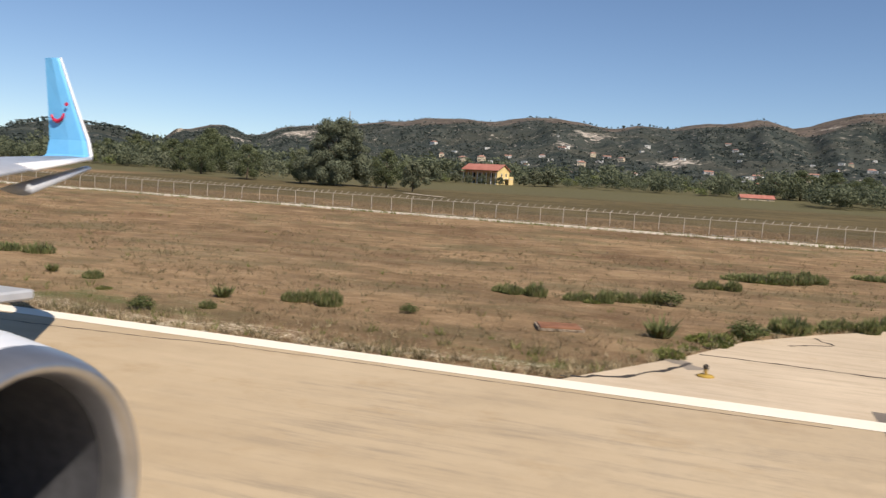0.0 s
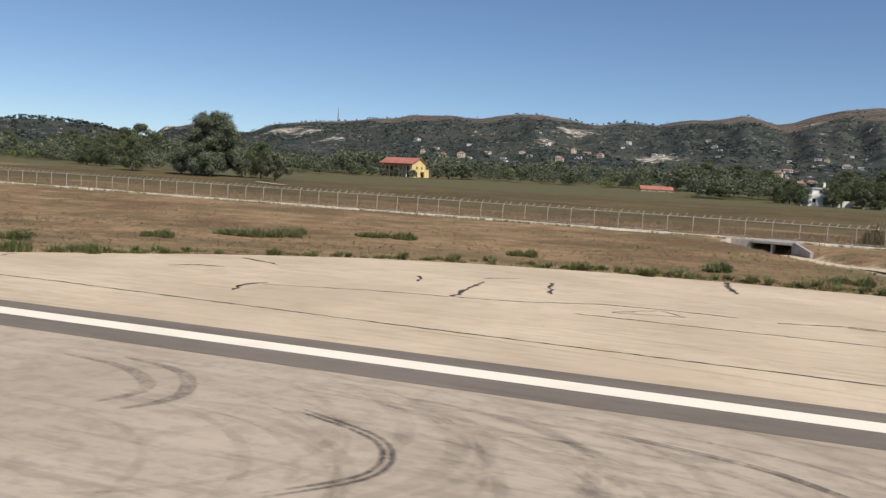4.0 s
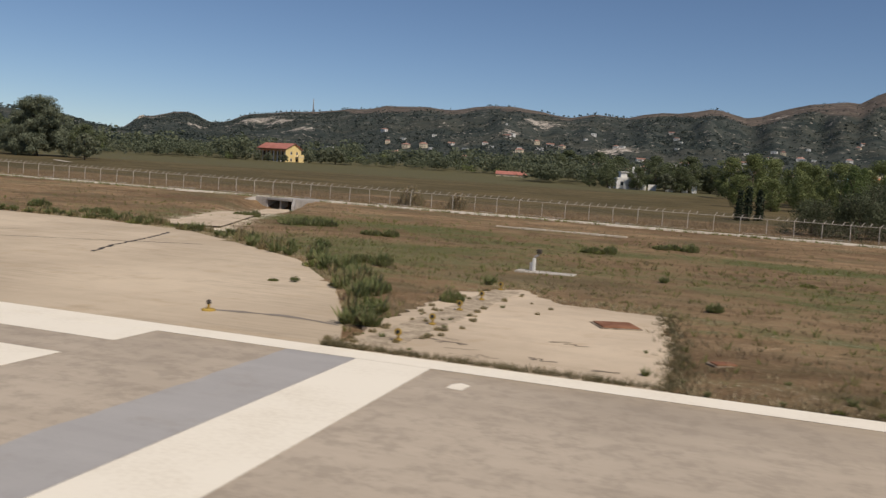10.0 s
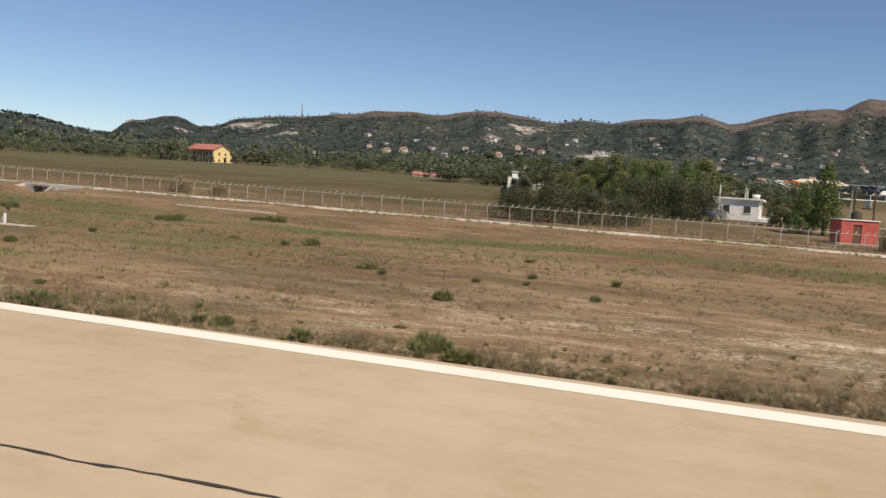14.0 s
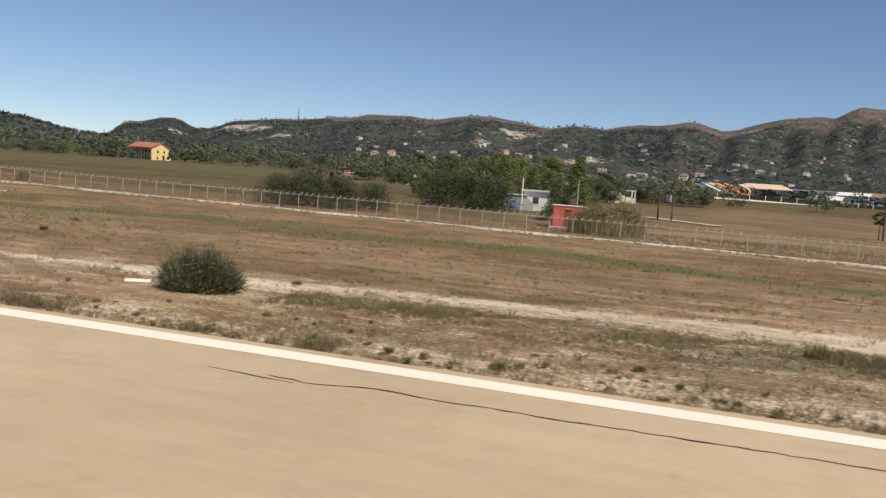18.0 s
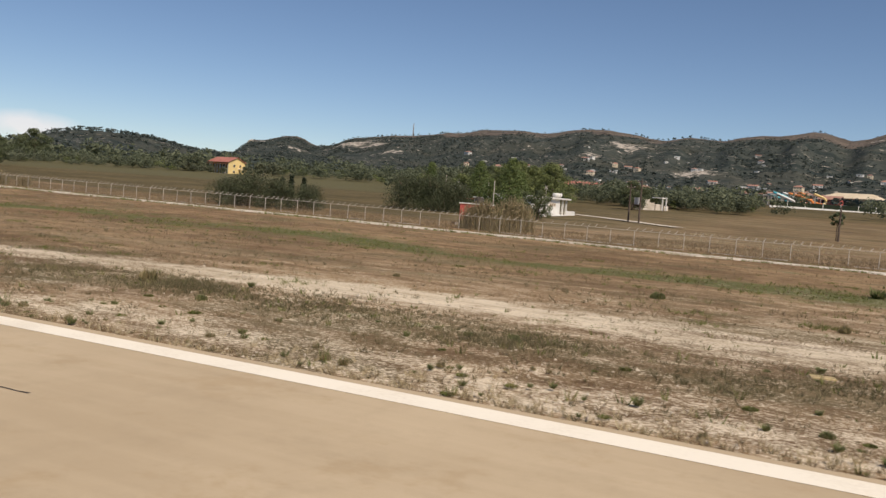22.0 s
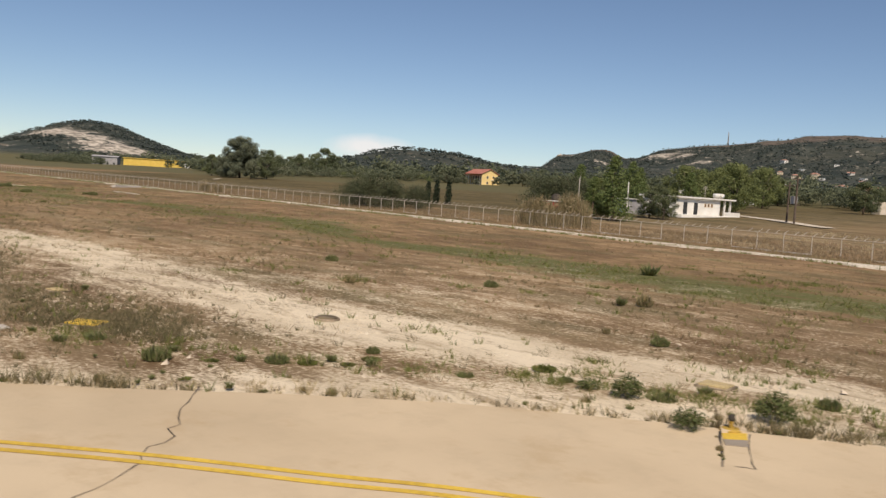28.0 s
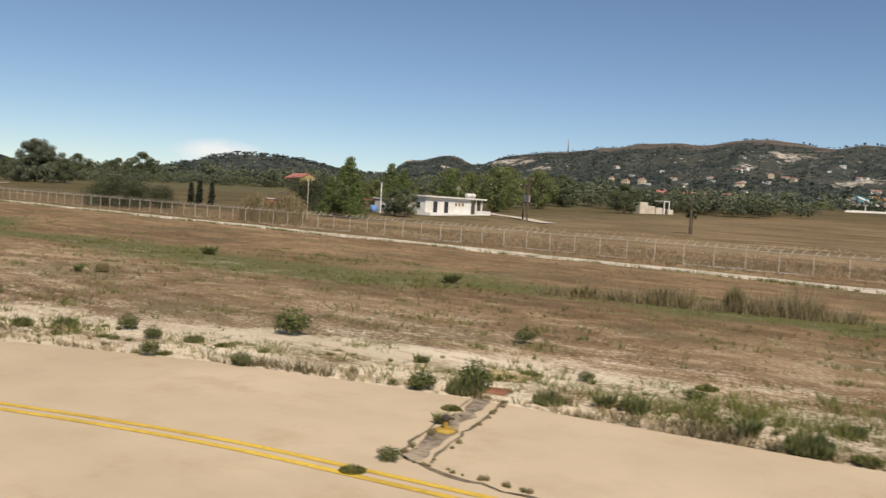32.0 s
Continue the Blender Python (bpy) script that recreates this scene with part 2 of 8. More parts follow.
    gully.inputs["Strength"].default_value, gully.inputs["Distance"].default_value = 1.0, 15.0
    l.new(math_node(n, l, "MULTIPLY", hills.outputs["Fac"], attr("hill")), gully.inputs["Height"])
    l.new(gully.outputs["Normal"], [k for k in n if k.bl_idname == "ShaderNodeBump"][0].inputs["Normal"])
    return m


def paving(name, pale, dark, streak=0.5, worn=None, scuffs=0.0):
    """Worn pale concrete with long streaks along the way of travel and fine speckle."""
    m, n, l = nodes_of(name)
    bsdf = n["Principled BSDF"]
    co = n.new("ShaderNodeTexCoord").outputs["Object"]
    stretch = n.new("ShaderNodeMapping")
    stretch.inputs["Scale"].default_value = (0.06, 1.0, 1.0)
    l.new(co, stretch.inputs["Vector"])
    long = noise_node(n, l, 1.6, 6.0, stretch.outputs["Vector"], 0.6)
    blot, grain = noise_node(n, l, 0.12, 4.0, co), noise_node(n, l, 45.0, 3.0, co, 0.7)
    v = math_node(n, l, "ADD", math_node(n, l, "MULTIPLY", long.outputs["Fac"], streak), math_node(n, l, "MULTIPLY", blot.outputs["Fac"], 1.0 - streak))
    col = mix_node(n, l, ramp_node(n, l, v, 0.3, 0.7), dark, pale)
    swirls = noise_node(n, l, 0.75, 9.0, co, 0.72)
    col = mix_node(n, l, math_node(n, l, "MULTIPLY", ramp_node(n, l, swirls.outputs["Fac"], 0.46, 0.68), 0.26), col, tuple(0.8 * c for c in dark))
    stain = noise_node(n, l, 0.42, 9.0, co, 0.74)
    col = mix_node(n, l, math_node(n, l, "MULTIPLY", ramp_node(n, l, stain.outputs["Fac"], 0.52, 0.66), 0.38), col, (0.86 * dark[0], 0.78 * dark[1], 0.66 * dark[2]))
    if scuffs:
        # thin dark scuffs along the way of travel, gathered in patches
        thin = n.new("ShaderNodeMapping")
        thin.inputs["Scale"].default_value = (0.10, 1.0, 1.0)
        thin.inputs["Rotation"].default_value = (0.0, 0.0, radians(5))
        l.new(co, thin.inputs["Vector"])
        lines_of = noise_node(n, l, 3.4, 8.0, thin.outputs["Vector"], 0.74)
        gather = noise_node(n, l, 0.11, 4.0, co, 0.6)
        amount = math_node(n, l, "MULTIPLY", ramp_node(n, l, lines_of.outputs["Fac"], 0.46, 0.62), ramp_node(n, l, gather.outputs["Fac"], 0.36, 0.58))
        col = mix_node(n, l, math_node(n, l, "MULTIPLY", amount, scuffs), col, tuple(0.62 * c for c in dark))
    if worn:
        # greyer where aircraft turn at the end of the runway
        place = n.new("ShaderNodeSeparateXYZ")
        l.new(co, place.inputs[0])
        swirl = noise_node(n, l, 0.25, 6.0, co, 0.65)
        zone = math_node(n, l, "MULTIPLY", ramp_node(n, l, place.outputs[0], worn[0], worn[1]), ramp_node(n, l, place.outputs[0], worn[3], worn[2]))
        zone = math_node(n, l, "MULTIPLY", zone, ramp_node(n, l, place.outputs[1], 22.5, 18.0))
        patchy = math_node(n, l, "ADD", zone, math_node(n, l, "MULTIPLY", math_node(n, l, "SUBTRACT", swirl.outputs["Fac"], 0.5), 0.9))
        grey = mix_node(n, l, ramp_node(n, l, v, 0.3, 0.7), (0.375, 0.308, 0.232), (0.53, 0.440, 0.335))
        col = mix_node(n, l, math_node(n, l, "MULTIPLY", ramp_node(n, l, patchy, 0.2, 0.9), zone), col, grey)
        mottle = noise_node(n, l, 1.3, 10.0, co, 0.78)
        col = mix_node(n, l, math_node(n, l, "MULTIPLY", math_node(n, l, "MULTIPLY", ramp_node(n, l, mottle.outputs["Fac"], 0.46, 0.60), zone), 0.42), col, (0.27, 0.222, 0.168))
        # scrubbed rubber, in short slanting streaks
        slant = n.new("ShaderNodeMapping")
        slant.inputs["Scale"].default_value = (0.13, 1.0, 1.0)
        slant.inputs["Rotation"].default_value = (0.0, 0.0, radians(9))
        l.new(co, slant.inputs["Vector"])
        scrub = noise_node(n, l, 2.2, 8.0, slant.outputs["Vector"], 0.72)
        amount = math_node(n, l, "MULTIPLY", ramp_node(n, l, scrub.outputs["Fac"], 0.46, 0.66), ramp_node(n, l, swirl.outputs["Fac"], 0.36, 0.6))
        wide = math_node(n, l, "MULTIPLY", ramp_node(n, l, place.outputs[0], -20.0, -4.0), ramp_node(n, l, place.outputs[0], 84.0, 50.0))
        wide = math_node(n, l, "MULTIPLY", wide, ramp_node(n, l, place.outputs[1], 19.5, 17.0))
        col = mix_node(n, l, math_node(n, l, "MULTIPLY", math_node(n, l, "MULTIPLY", amount, wide), 0.5), col, (0.215, 0.180, 0.140))
    col = mix_node(n, l, math_node(n, l, "MULTIPLY", ramp_node(n, l, grain.outputs["Fac"], 0.5, 0.8), 0.35), col, tuple(0.6 * c for c in dark))
    l.new(col, bsdf.inputs["Base Color"])
    bsdf.inputs["Roughness"].default_value = 0.85
    bsdf.inputs["Specular IOR Level"].default_value = 0.25
    bump_node(n, l, bsdf, grain.outputs["Fac"], 0.35, 0.01)
    return m


MEADOW = ground_material()
CONCRETE = paving("runway_concrete", (0.548, 0.430, 0.281), (0.448, 0.343, 0.217), 0.34, (-16.0, 26.0, 88.0, 116.0))
APRON = paving("turning_pad_concrete", (0.66, 0.535, 0.380), (0.50, 0.398, 0.276), 0.22, None, 0.40)
TAXIWAY = paving("taxiway_concrete", (0.61, 0.486, 0.330), (0.475, 0.372, 0.246), 0.08)
GREYBAND = paving("grey_runway_paint", (0.225, 0.190, 0.152), (0.160, 0.134, 0.108))
WORNGREY = paving("worn_grey_paving", (0.33, 0.28, 0.225), (0.25, 0.21, 0.165))
BLUEGREY = paving("blue_grey_paint", (0.43, 0.405, 0.375), (0.37, 0.347, 0.322))
WHITEPAINT = surface("white_line_paint", (0.76, 0.675, 0.53), (0.88, 0.80, 0.65), 0.5, 9.0, 0.7, bump=0.15, lo=0.25, hi=0.55)
YELLOWPAINT = surface("yellow_line_paint", (0.50, 0.32, 0.05), (0.74, 0.50, 0.07), 0.8, 9.0, 0.7, bump=0.15)
TAR = surface("tar_seam", (0.035, 0.03, 0.025), (0.085, 0.07, 0.055), 1.0, 14.0, 0.9)


def skid(name, strength):
    """Rubber rubbed into the concrete: broken, streaky and thin, with the paving showing through."""
    m, n, l = nodes_of(name)
    bsdf, out = n["Principled BSDF"], n["Material Output"]
    co = n.new("ShaderNodeTexCoord").outputs["Object"]
    coarse, fine = noise_node(n, l, 1.1, 5.0, co, 0.6), noise_node(n, l, 9.0, 5.0, co, 0.75)
    v = math_node(n, l, "ADD", math_node(n, l, "MULTIPLY", coarse.outputs["Fac"], 0.5), math_node(n, l, "MULTIPLY", fine.outputs["Fac"], 0.5))
    l.new(mix_node(n, l, fine.outputs["Fac"], (0.045, 0.038, 0.032), (0.11, 0.09, 0.072)), bsdf.inputs["Base Color"])
    bsdf.inputs["Roughness"].default_value = 0.85
    clear = n.new("ShaderNodeBsdfTransparent")
    both = n.new("ShaderNodeMixShader")
    l.new(math_node(n, l, "MULTIPLY", ramp_node(n, l, v, 0.36, 0.60), strength), both.inputs[0])
    l.new(clear.outputs[0], both.inputs[1])
    l.new(bsdf.outputs[0], both.inputs[2])
    l.new(both.outputs[0], out.inputs["Surface"])
    return m


FAINTARC, WEAKRUBBER, FAINTRUBBER, RUBBER = skid("old_tyre_trace", 0.11), skid("worn_tyre_trace", 0.24), skid("faint_tyre_mark", 0.36), skid("tyre_rubber_mark", 0.78)
PEBBLE = surface("chalk_pebbles", (0.42, 0.34, 0.25), (0.66, 0.57, 0.45), 0.6, 9.0, 0.95, bump=0.2)
PADMAT = paving("sandy_pad_concrete", (0.70, 0.565, 0.405), (0.50, 0.395, 0.275), 0.2, None, 0.3)
STAIN = surface("yellow_stained_concrete", (0.40, 0.31, 0.17), (0.52, 0.40, 0.20), 1.5, 9.0, 0.9)
DIRT = surface("dark_rubble_soil", (0.10, 0.075, 0.05), (0.40, 0.32, 0.23), 1.6, 9.0, 0.95, bump=0.6, depth=0.03)
SEAM = surface("weedy_seam_soil", (0.07, 0.055, 0.035), (0.22, 0.17, 0.11), 2.0, 12.0, 0.95, bump=0.5)
RUBBLE = surface("worn_rubble_soil", (0.26, 0.20, 0.135), (0.56, 0.455, 0.32), 1.6, 9.0, 0.95, bump=0.6, depth=0.03)
TRACKMAT = surface("pale_gravel", (0.44, 0.37, 0.28), (0.64, 0.57, 0.47), 0.4, 7.0, 0.95, depth=0.03)
OLDCONCRETE = surface("weathered_concrete", (0.34, 0.30, 0.25), (0.56, 0.51, 0.44), 0.6, 8.0, 0.9)
# Darker copy of the weathered concrete: shade put into culvert walls and deck.
SHADEDCONCRETE = surface("shaded_concrete", (0.26, 0.24, 0.21), (0.40, 0.37, 0.33), 0.6, 8.0, 0.9)
CRAGROCK = surface("crag_limestone", (0.34, 0.28, 0.215), (0.60, 0.52, 0.42), 0.06, 0.4, 0.95, bump=0.8, depth=2.0)
RUST = surface("rusty_plate", (0.17, 0.07, 0.035), (0.30, 0.14, 0.075), 1.2, 12.0, 0.9)
GALV = surface("galvanised_steel", (0.42, 0.375, 0.315), (0.58, 0.525, 0.445), 3.0, 20.0, 0.6, metal=0.2, bump=0.1)
WIRE = surface("fence_wire", (0.22, 0.18, 0.14), (0.32, 0.27, 0.22), 1.0, 9.0, 0.8, metal=0.2, bump=0.0)
BARK = surface("bark", (0.09, 0.065, 0.045), (0.20, 0.155, 0.115), 1.5, 10.0, 0.95, bump=0.8, depth=0.04)
POLEWOOD = surface("pole_timber", (0.07, 0.05, 0.038), (0.14, 0.105, 0.08), 1.5, 12.0, 0.9, bump=0.5)
WHITEWALL = surface("white_render", (0.66, 0.63, 0.57), (0.80, 0.78, 0.73), 0.4, 5.0, 0.9, bump=0.2, spread=0.06)
CREAMWALL = surface("cream_render", (0.62, 0.50, 0.34), (0.72, 0.61, 0.44), 0.4, 5.0, 0.9, bump=0.2, spread=0.1)
YELLOWSHEET = surface("bright_yellow_cladding", (0.62, 0.42, 0.08), (0.72, 0.50, 0.12), 0.3, 5.0, 0.7, bump=0.1)
YELLOWWALL = surface("yellow_render", (0.72, 0.53, 0.22), (0.82, 0.63, 0.30), 0.3, 5.0, 0.9, bump=0.2)
PINKROOF = surface("terracotta_tiles", (0.28, 0.145, 0.105), (0.41, 0.235, 0.175), 0.6, 4.0, 0.9, bump=0.6, depth=0.05, spread=0.2)
REDROOF = surface("red_sheet_roof", (0.34, 0.125, 0.09), (0.46, 0.19, 0.145), 0.4, 5.0, 0.8, bump=0.2)
REDPAINT = surface("red_render", (0.40, 0.075, 0.055), (0.53, 0.13, 0.10), 0.8, 8.0, 0.6, bump=0.15)
GREYSHEET = surface("grey_sheet", (0.27, 0.26, 0.26), (0.40, 0.385, 0.375), 0.8, 8.0, 0.7)
BLUETARP = surface("blue_tarpaulin", (0.10, 0.22, 0.48), (0.20, 0.36, 0.62), 1.5, 9.0, 0.5)
DARKGLASS = surface("dark_window_glass", (0.025, 0.028, 0.032), (0.05, 0.055, 0.06), 0.5, 3.0, 0.12, bump=0.0, spec=0.5)
BROWNWOOD = surface("brown_shutter", (0.10, 0.055, 0.03), (0.18, 0.10, 0.06), 1.0, 9.0, 0.7)
YELLOWMETAL = surface("yellow_painted_metal", (0.30, 0.19, 0.035), (0.46, 0.30, 0.06), 1.0, 9.0, 0.75)
ORANGE = surface("orange_plastic", (0.70, 0.20, 0.05), (0.82, 0.30, 0.09), 0.6, 6.0, 0.4)
TURQUOISE = surface("turquoise_plastic", (0.05, 0.35, 0.42), (0.10, 0.46, 0.52), 0.6, 6.0, 0.4)
LEAF_OLIVE = foliage("olive_leaves", (0.095, 0.108, 0.064), (0.240, 0.250, 0.155), None, 0.35)
LEAF_EUC = foliage("eucalyptus_leaves", (0.085, 0.100, 0.064), (0.205, 0.222, 0.140))
LEAF_DARK = foliage("dark_leaves", (0.066, 0.082, 0.040), (0.185, 0.205, 0.100), None, 0.3)
LEAF_GREY = foliage("tamarisk_leaves", (0.046, 0.056, 0.029), (0.118, 0.130, 0.066))
LEAF_PINE = foliage("pine_needles", (0.062, 0.090, 0.030), (0.185, 0.230, 0.075))
LEAF_CYPRESS = foliage("cypress_leaves", (0.014, 0.022, 0.012), (0.045, 0.058, 0.028))
LEAF_SHRUB = foliage("shrub_leaves", (0.160, 0.182, 0.068), (0.335, 0.352, 0.150), (0.38, 0.32, 0.17), 0.5)
LEAF_FEATHER = foliage("feathery_leaves", (0.072, 0.078, 0.040), (0.168, 0.168, 0.090), (0.24, 0.20, 0.115), 0.3)
LEAF_BUSH = foliage("bush_leaves", (0.070, 0.088, 0.030), (0.172, 0.195, 0.070), (0.24, 0.21, 0.10), 0.3)
LEAF_FAR = foliage("wood_leaves", (0.080, 0.096, 0.058), (0.205, 0.222, 0.130), None, 0.35)
# Grey-green scrub with the blue of distance haze put into its colour.
LEAF_HILL_HAZED = foliage("hazed_hillside_scrub_leaves", (0.048, 0.062, 0.054), (0.096, 0.112, 0.092))
LEAF_FRESH = foliage("fresh_green_leaves", (0.095, 0.118, 0.042), (0.225, 0.250, 0.092))
GRASS_DRY = foliage("dry_grass", (0.16, 0.11, 0.06), (0.38, 0.29, 0.17))
GRASS_PALE = foliage("bleached_grass", (0.36, 0.28, 0.16), (0.58, 0.48, 0.30))
GRASS_GREEN = foliage("green_grass", (0.115, 0.138, 0.034), (0.285, 0.295, 0.092), (0.34, 0.27, 0.13), 0.4)
GRASS_WEED = foliage("weed_blades", (0.105, 0.092, 0.046), (0.225, 0.190, 0.100), (0.30, 0.23, 0.13))
STRAW = foliage("straw_stalks", (0.27, 0.215, 0.105), (0.52, 0.42, 0.235), (0.17, 0.19, 0.07), 0.4)
CANE = foliage("cane_stalks", (0.24, 0.19, 0.10), (0.50, 0.405, 0.245), (0.17, 0.17, 0.075), 0.4)


# ---- the lie of the land ----
# The skyline of the main ridge: bearing and rise in degrees, seen from (107, 0).
RIDGE_BEARING = (-60, -50, -44, -39.6, -38.55, -37.88, -37.21, -36.54, -35.78, -35.15, -34.62, -34.02, -33.46, -32.86, -32.34, -31.64, -30.92, -29.84, -29.12, -27.65, -26.18, -25.44, -24.32, -23.58, -23.03, -21.71, -20.2, -19.24, -18.3, -17.18, -16.05, -14.54, -13.78, -12.64, -11.87, -10.74, -10.01, -9.28, -8.16, -7.06, -5.99, -4.92, -3.85, -2.8, -1.93, -1.23, -0.52, 0.25, 1.19, 2, 2.97, 3.93, 5.99, 6.72, 7.37, 8.1, 8.8, 18, 26, 45)
RIDGE_RISE = (0, 0.6, 1.2, 2.0, 2.93, 2.92, 3.12, 3.33, 3.39, 3.24, 2.89, 2.83, 2.91, 3.11, 3.41, 3.61, 3.67, 3.87, 3.97, 4.05, 4.25, 4.42, 4.47, 4.63, 4.79, 4.85, 4.92, 4.8, 4.83, 5.09, 5.24, 5.3, 5.19, 5.08, 4.9, 4.78, 4.93, 5.08, 5, 4.94, 5.22, 5.38, 5.39, 5.55, 5.73, 5.69, 5.47, 5.25, 5.39, 5.67, 5.95, 6.18, 6.41, 6.32, 6.71, 7.05, 6.96, 6.4, 5, 2)
# Nearer hills: x, y, height, half-width across the view, half-width towards the viewer.
HILLS = [
    (-1004, 1048, 36, 105, 260),
    (-1250, 1240, 17, 160, 300),
    (-2133, 859, 98, 150, 420),
    (-1090, 1410, 24, 170, 260),
    (-2500, 1500, 40, 400, 400),
    (-1700, 2350, 12, 300, 600),
]
PAD_EDGE = ((-4.0, 20.2), (-1.4, 25.6), (0.3, 30.0), (2.8, 33.7), (5.6, 37.0), (9.5, 41.9), (15.0, 46.5), (21.3, 49.4), (29.0, 51.2), (36.1, 51.9), (47.5, 51.5), (56.6, 48.9), (61.8, 45.2), (69.8, 39.0), (75.9, 30.7), (79.1, 24.7), (81.1, 20.2))
SLAB_EDGE = ((81.3, 20.2), (80.4, 24.0), (80.3, 33.4), (82.2, 36.1), (84.2, 33.0), (88.3, 32.4), (89.0, 26.2), (89.3, 20.2))
TAXI_EDGE = ((199.5, 20.2), (201.2, 21.6), (203.0, 23.8), (205.1, 26.4), (207.1, 29.2), (209.4, 31.9), (212.9, 34.9), (216.0, 37.1), (219.6, 39.0), (223.3, 40.8), (226.5, 41.9), (230.4, 43.0), (236.2, 44.0), (246.0, 45.6), (262.0, 48.0), (300.0, 52.0))


def step(a, b, v):
    s = np.clip((v - a) / (b - a), 0.0, 1.0)
    return s * s * (3 - 2 * s)


def taxi_y(x):
    px, py = zip(*TAXI_EDGE)
    return np.where(x < 199.5, 20.2, np.interp(x, px, py))


def pad_y(x):
    px, py = zip(*PAD_EDGE)
    qx, qy = (80.3, 82.2, 84.2, 88.3, 89.3), (33.4, 36.1, 33.0, 32.4, 26.0)
    return np.maximum(np.where((x > -4) & (x < 81.1), np.interp(x, px, py), 0), np.where((x > 80.3) & (x < 89.3), np.interp(x, qx, qy), 0))


def paved(x, y, grow=0.0):
    return (y < 20.2 + grow) | (y < pad_y(x) + grow) | (y < taxi_y(x) + grow) & (x > 199)


def hill_height(x, y):
    total = np.zeros_like(x)
    for hx, hy, h, wide, deep in HILLS:
        d = math.hypot(hx - 100.0, hy)
        ux, uy = (hx - 100.0) / d, hy / d
        along, across = (x - hx) * ux + (y - hy) * uy, (x - hx) * uy - (y - hy) * ux
        total = total + h * np.exp(-0.5 * ((along / deep) ** 2 + (across / wide) ** 2))
    return total


def land(x, y):
    """Height of the ground, for numbers or arrays."""
    x, y = np.asarray(x, float), np.asarray(y, float)
    fall = 1.2 - 0.005 * np.clip(x, -150, 320)
    z = fall * step(45, 104, y) + 0.028 * np.clip(y - 104, 0, 560) + 0.012 * np.clip(y - 300, 0, 360)
    far = step(380, 1100, np.hypot(x - 100, y))
    bearing, away = np.degrees(np.arctan2(x - 107.0, y)), np.hypot(x - 107.0, y) + 1.0
    crest = np.interp(bearing, (-45, -36, -28, -21, -10, 12), (4300, 4200, 3700, 3400, 3050, 3250))
    rise = np.interp(bearing, RIDGE_BEARING, RIDGE_RISE)
    peak = crest * np.tan(np.radians(rise)) + 4.0
    slope = np.exp(-0.5 * ((away - crest) / (0.25 * crest)) ** 2) * step(700, 1300, away)
    fold = np.sin(bearing * 1.45 + 1.7 * np.sin(away * 0.0021)) + 0.6 * np.sin(bearing * 3.3 + 1.0 + 1.3 * np.sin(away * 0.0034))
    gate = np.clip(4 * slope * (1 - slope), 0, 1)
    z = np.maximum(z, z * (1 - slope) + peak * slope * (1 + 0.05 * fold * gate) * (np.abs(bearing) < 100))
    lid = 4.0 + away * np.tan(np.radians(np.maximum(rise, 1.0))) * (0.84 + 0.16 * slope ** 2) - 9.0 * (1 - slope ** 4)
    z = np.where(away > 1600, np.minimum(z, lid), z)
    z = z + hill_height(x, y) * far
    out = np.hypot(x, y)
    rough = 0.5 * np.sin(x * 0.021 + 1.3 * np.sin(y * 0.013)) * np.sin(y * 0.017 + 0.7) + 0.3 * np.sin(x * 0.047 + y * 0.031)
    spurs = np.sin(x * 0.011 + 1.6 * np.sin(y * 0.0035 + 0.5)) * (0.55 + 0.45 * np.sin(y * 0.004 + 1.1 * np.sin(x * 0.006)))
    calm = 1 - 0.85 * step(0.75, 0.97, slope)
    return z + far * calm * (rough * 4.0 + spurs * 7.0 * step(1000, 1900, out))


def upper(x, y):
    """1 on the bare brown hilltops, 0 on the wooded slopes below."""
    x, y = np.asarray(x, float), np.asarray(y, float)
    bearing, away = np.degrees(np.arctan2(x - 107.0, y)), np.hypot(x - 107.0, y)
    line = np.interp(bearing, (-60, -40, -30, -21, -10, -3, 3, 9), (60, 0.86, 0.88, 0.76, 0.88, 0.80, 0.74, 0.60))
    wave = 0.035 * np.sin(x * 0.011 + np.sin(y * 0.005)) + 0.03 * np.sin(x * 0.031 + 2.0 + np.sin(y * 0.013))
    crest = np.interp(bearing, (-45, -36, -28, -21, -10, 12), (4300, 4200, 3700, 3400, 3050, 3250))
    share = land(x, y) / (crest * np.tan(np.radians(np.interp(bearing, RIDGE_BEARING, RIDGE_RISE) + 0.01)) + 9.0)
    return step(-0.04, 0.06, share - line + wave) * (away > 1500)


# ---- building helpers ----
def link_mesh(name, verts, faces, material, smooth=False):
    me = bpy.data.meshes.new(name)
    me.from_pydata([tuple(v) for v in verts], [], [tuple(f) for f in faces])
    me.materials.append(material)
    if smooth:
        me.polygons.foreach_set("use_smooth", [True] * len(me.polygons))
    me.update()
    return me


def quads_mesh(name, verts, count, material, corners=4):
    """A mesh of loose faces, from an array of their corners one after another."""
    me = bpy.data.meshes.new(name)
    me.vertices.add(count * corners)
    me.vertices.foreach_set("co", np.asarray(verts, np.float32).ravel())
    me.loops.add(count * corners)
    me.loops.foreach_set("vertex_index", np.arange(count * corners, dtype=np.int32))
    me.polygons.add(count)
    me.polygons.foreach_set("loop_start", np.arange(0, count * corners, corners, dtype=np.int32))
    me.update(calc_edges=True)
    me.materials.append(material)
    return me


def thing(name, x, y, z, label, category, group="", turn=0.0, scale=1.0, kind=""):
    ob = new(name)
    ob.empty_display_size = 0.3
    ob.matrix_basis = pose(x, y, z, 0, 0, turn) @ Matrix.Scale(scale, 4)
    return tagged(ob, label, category, group, kind)


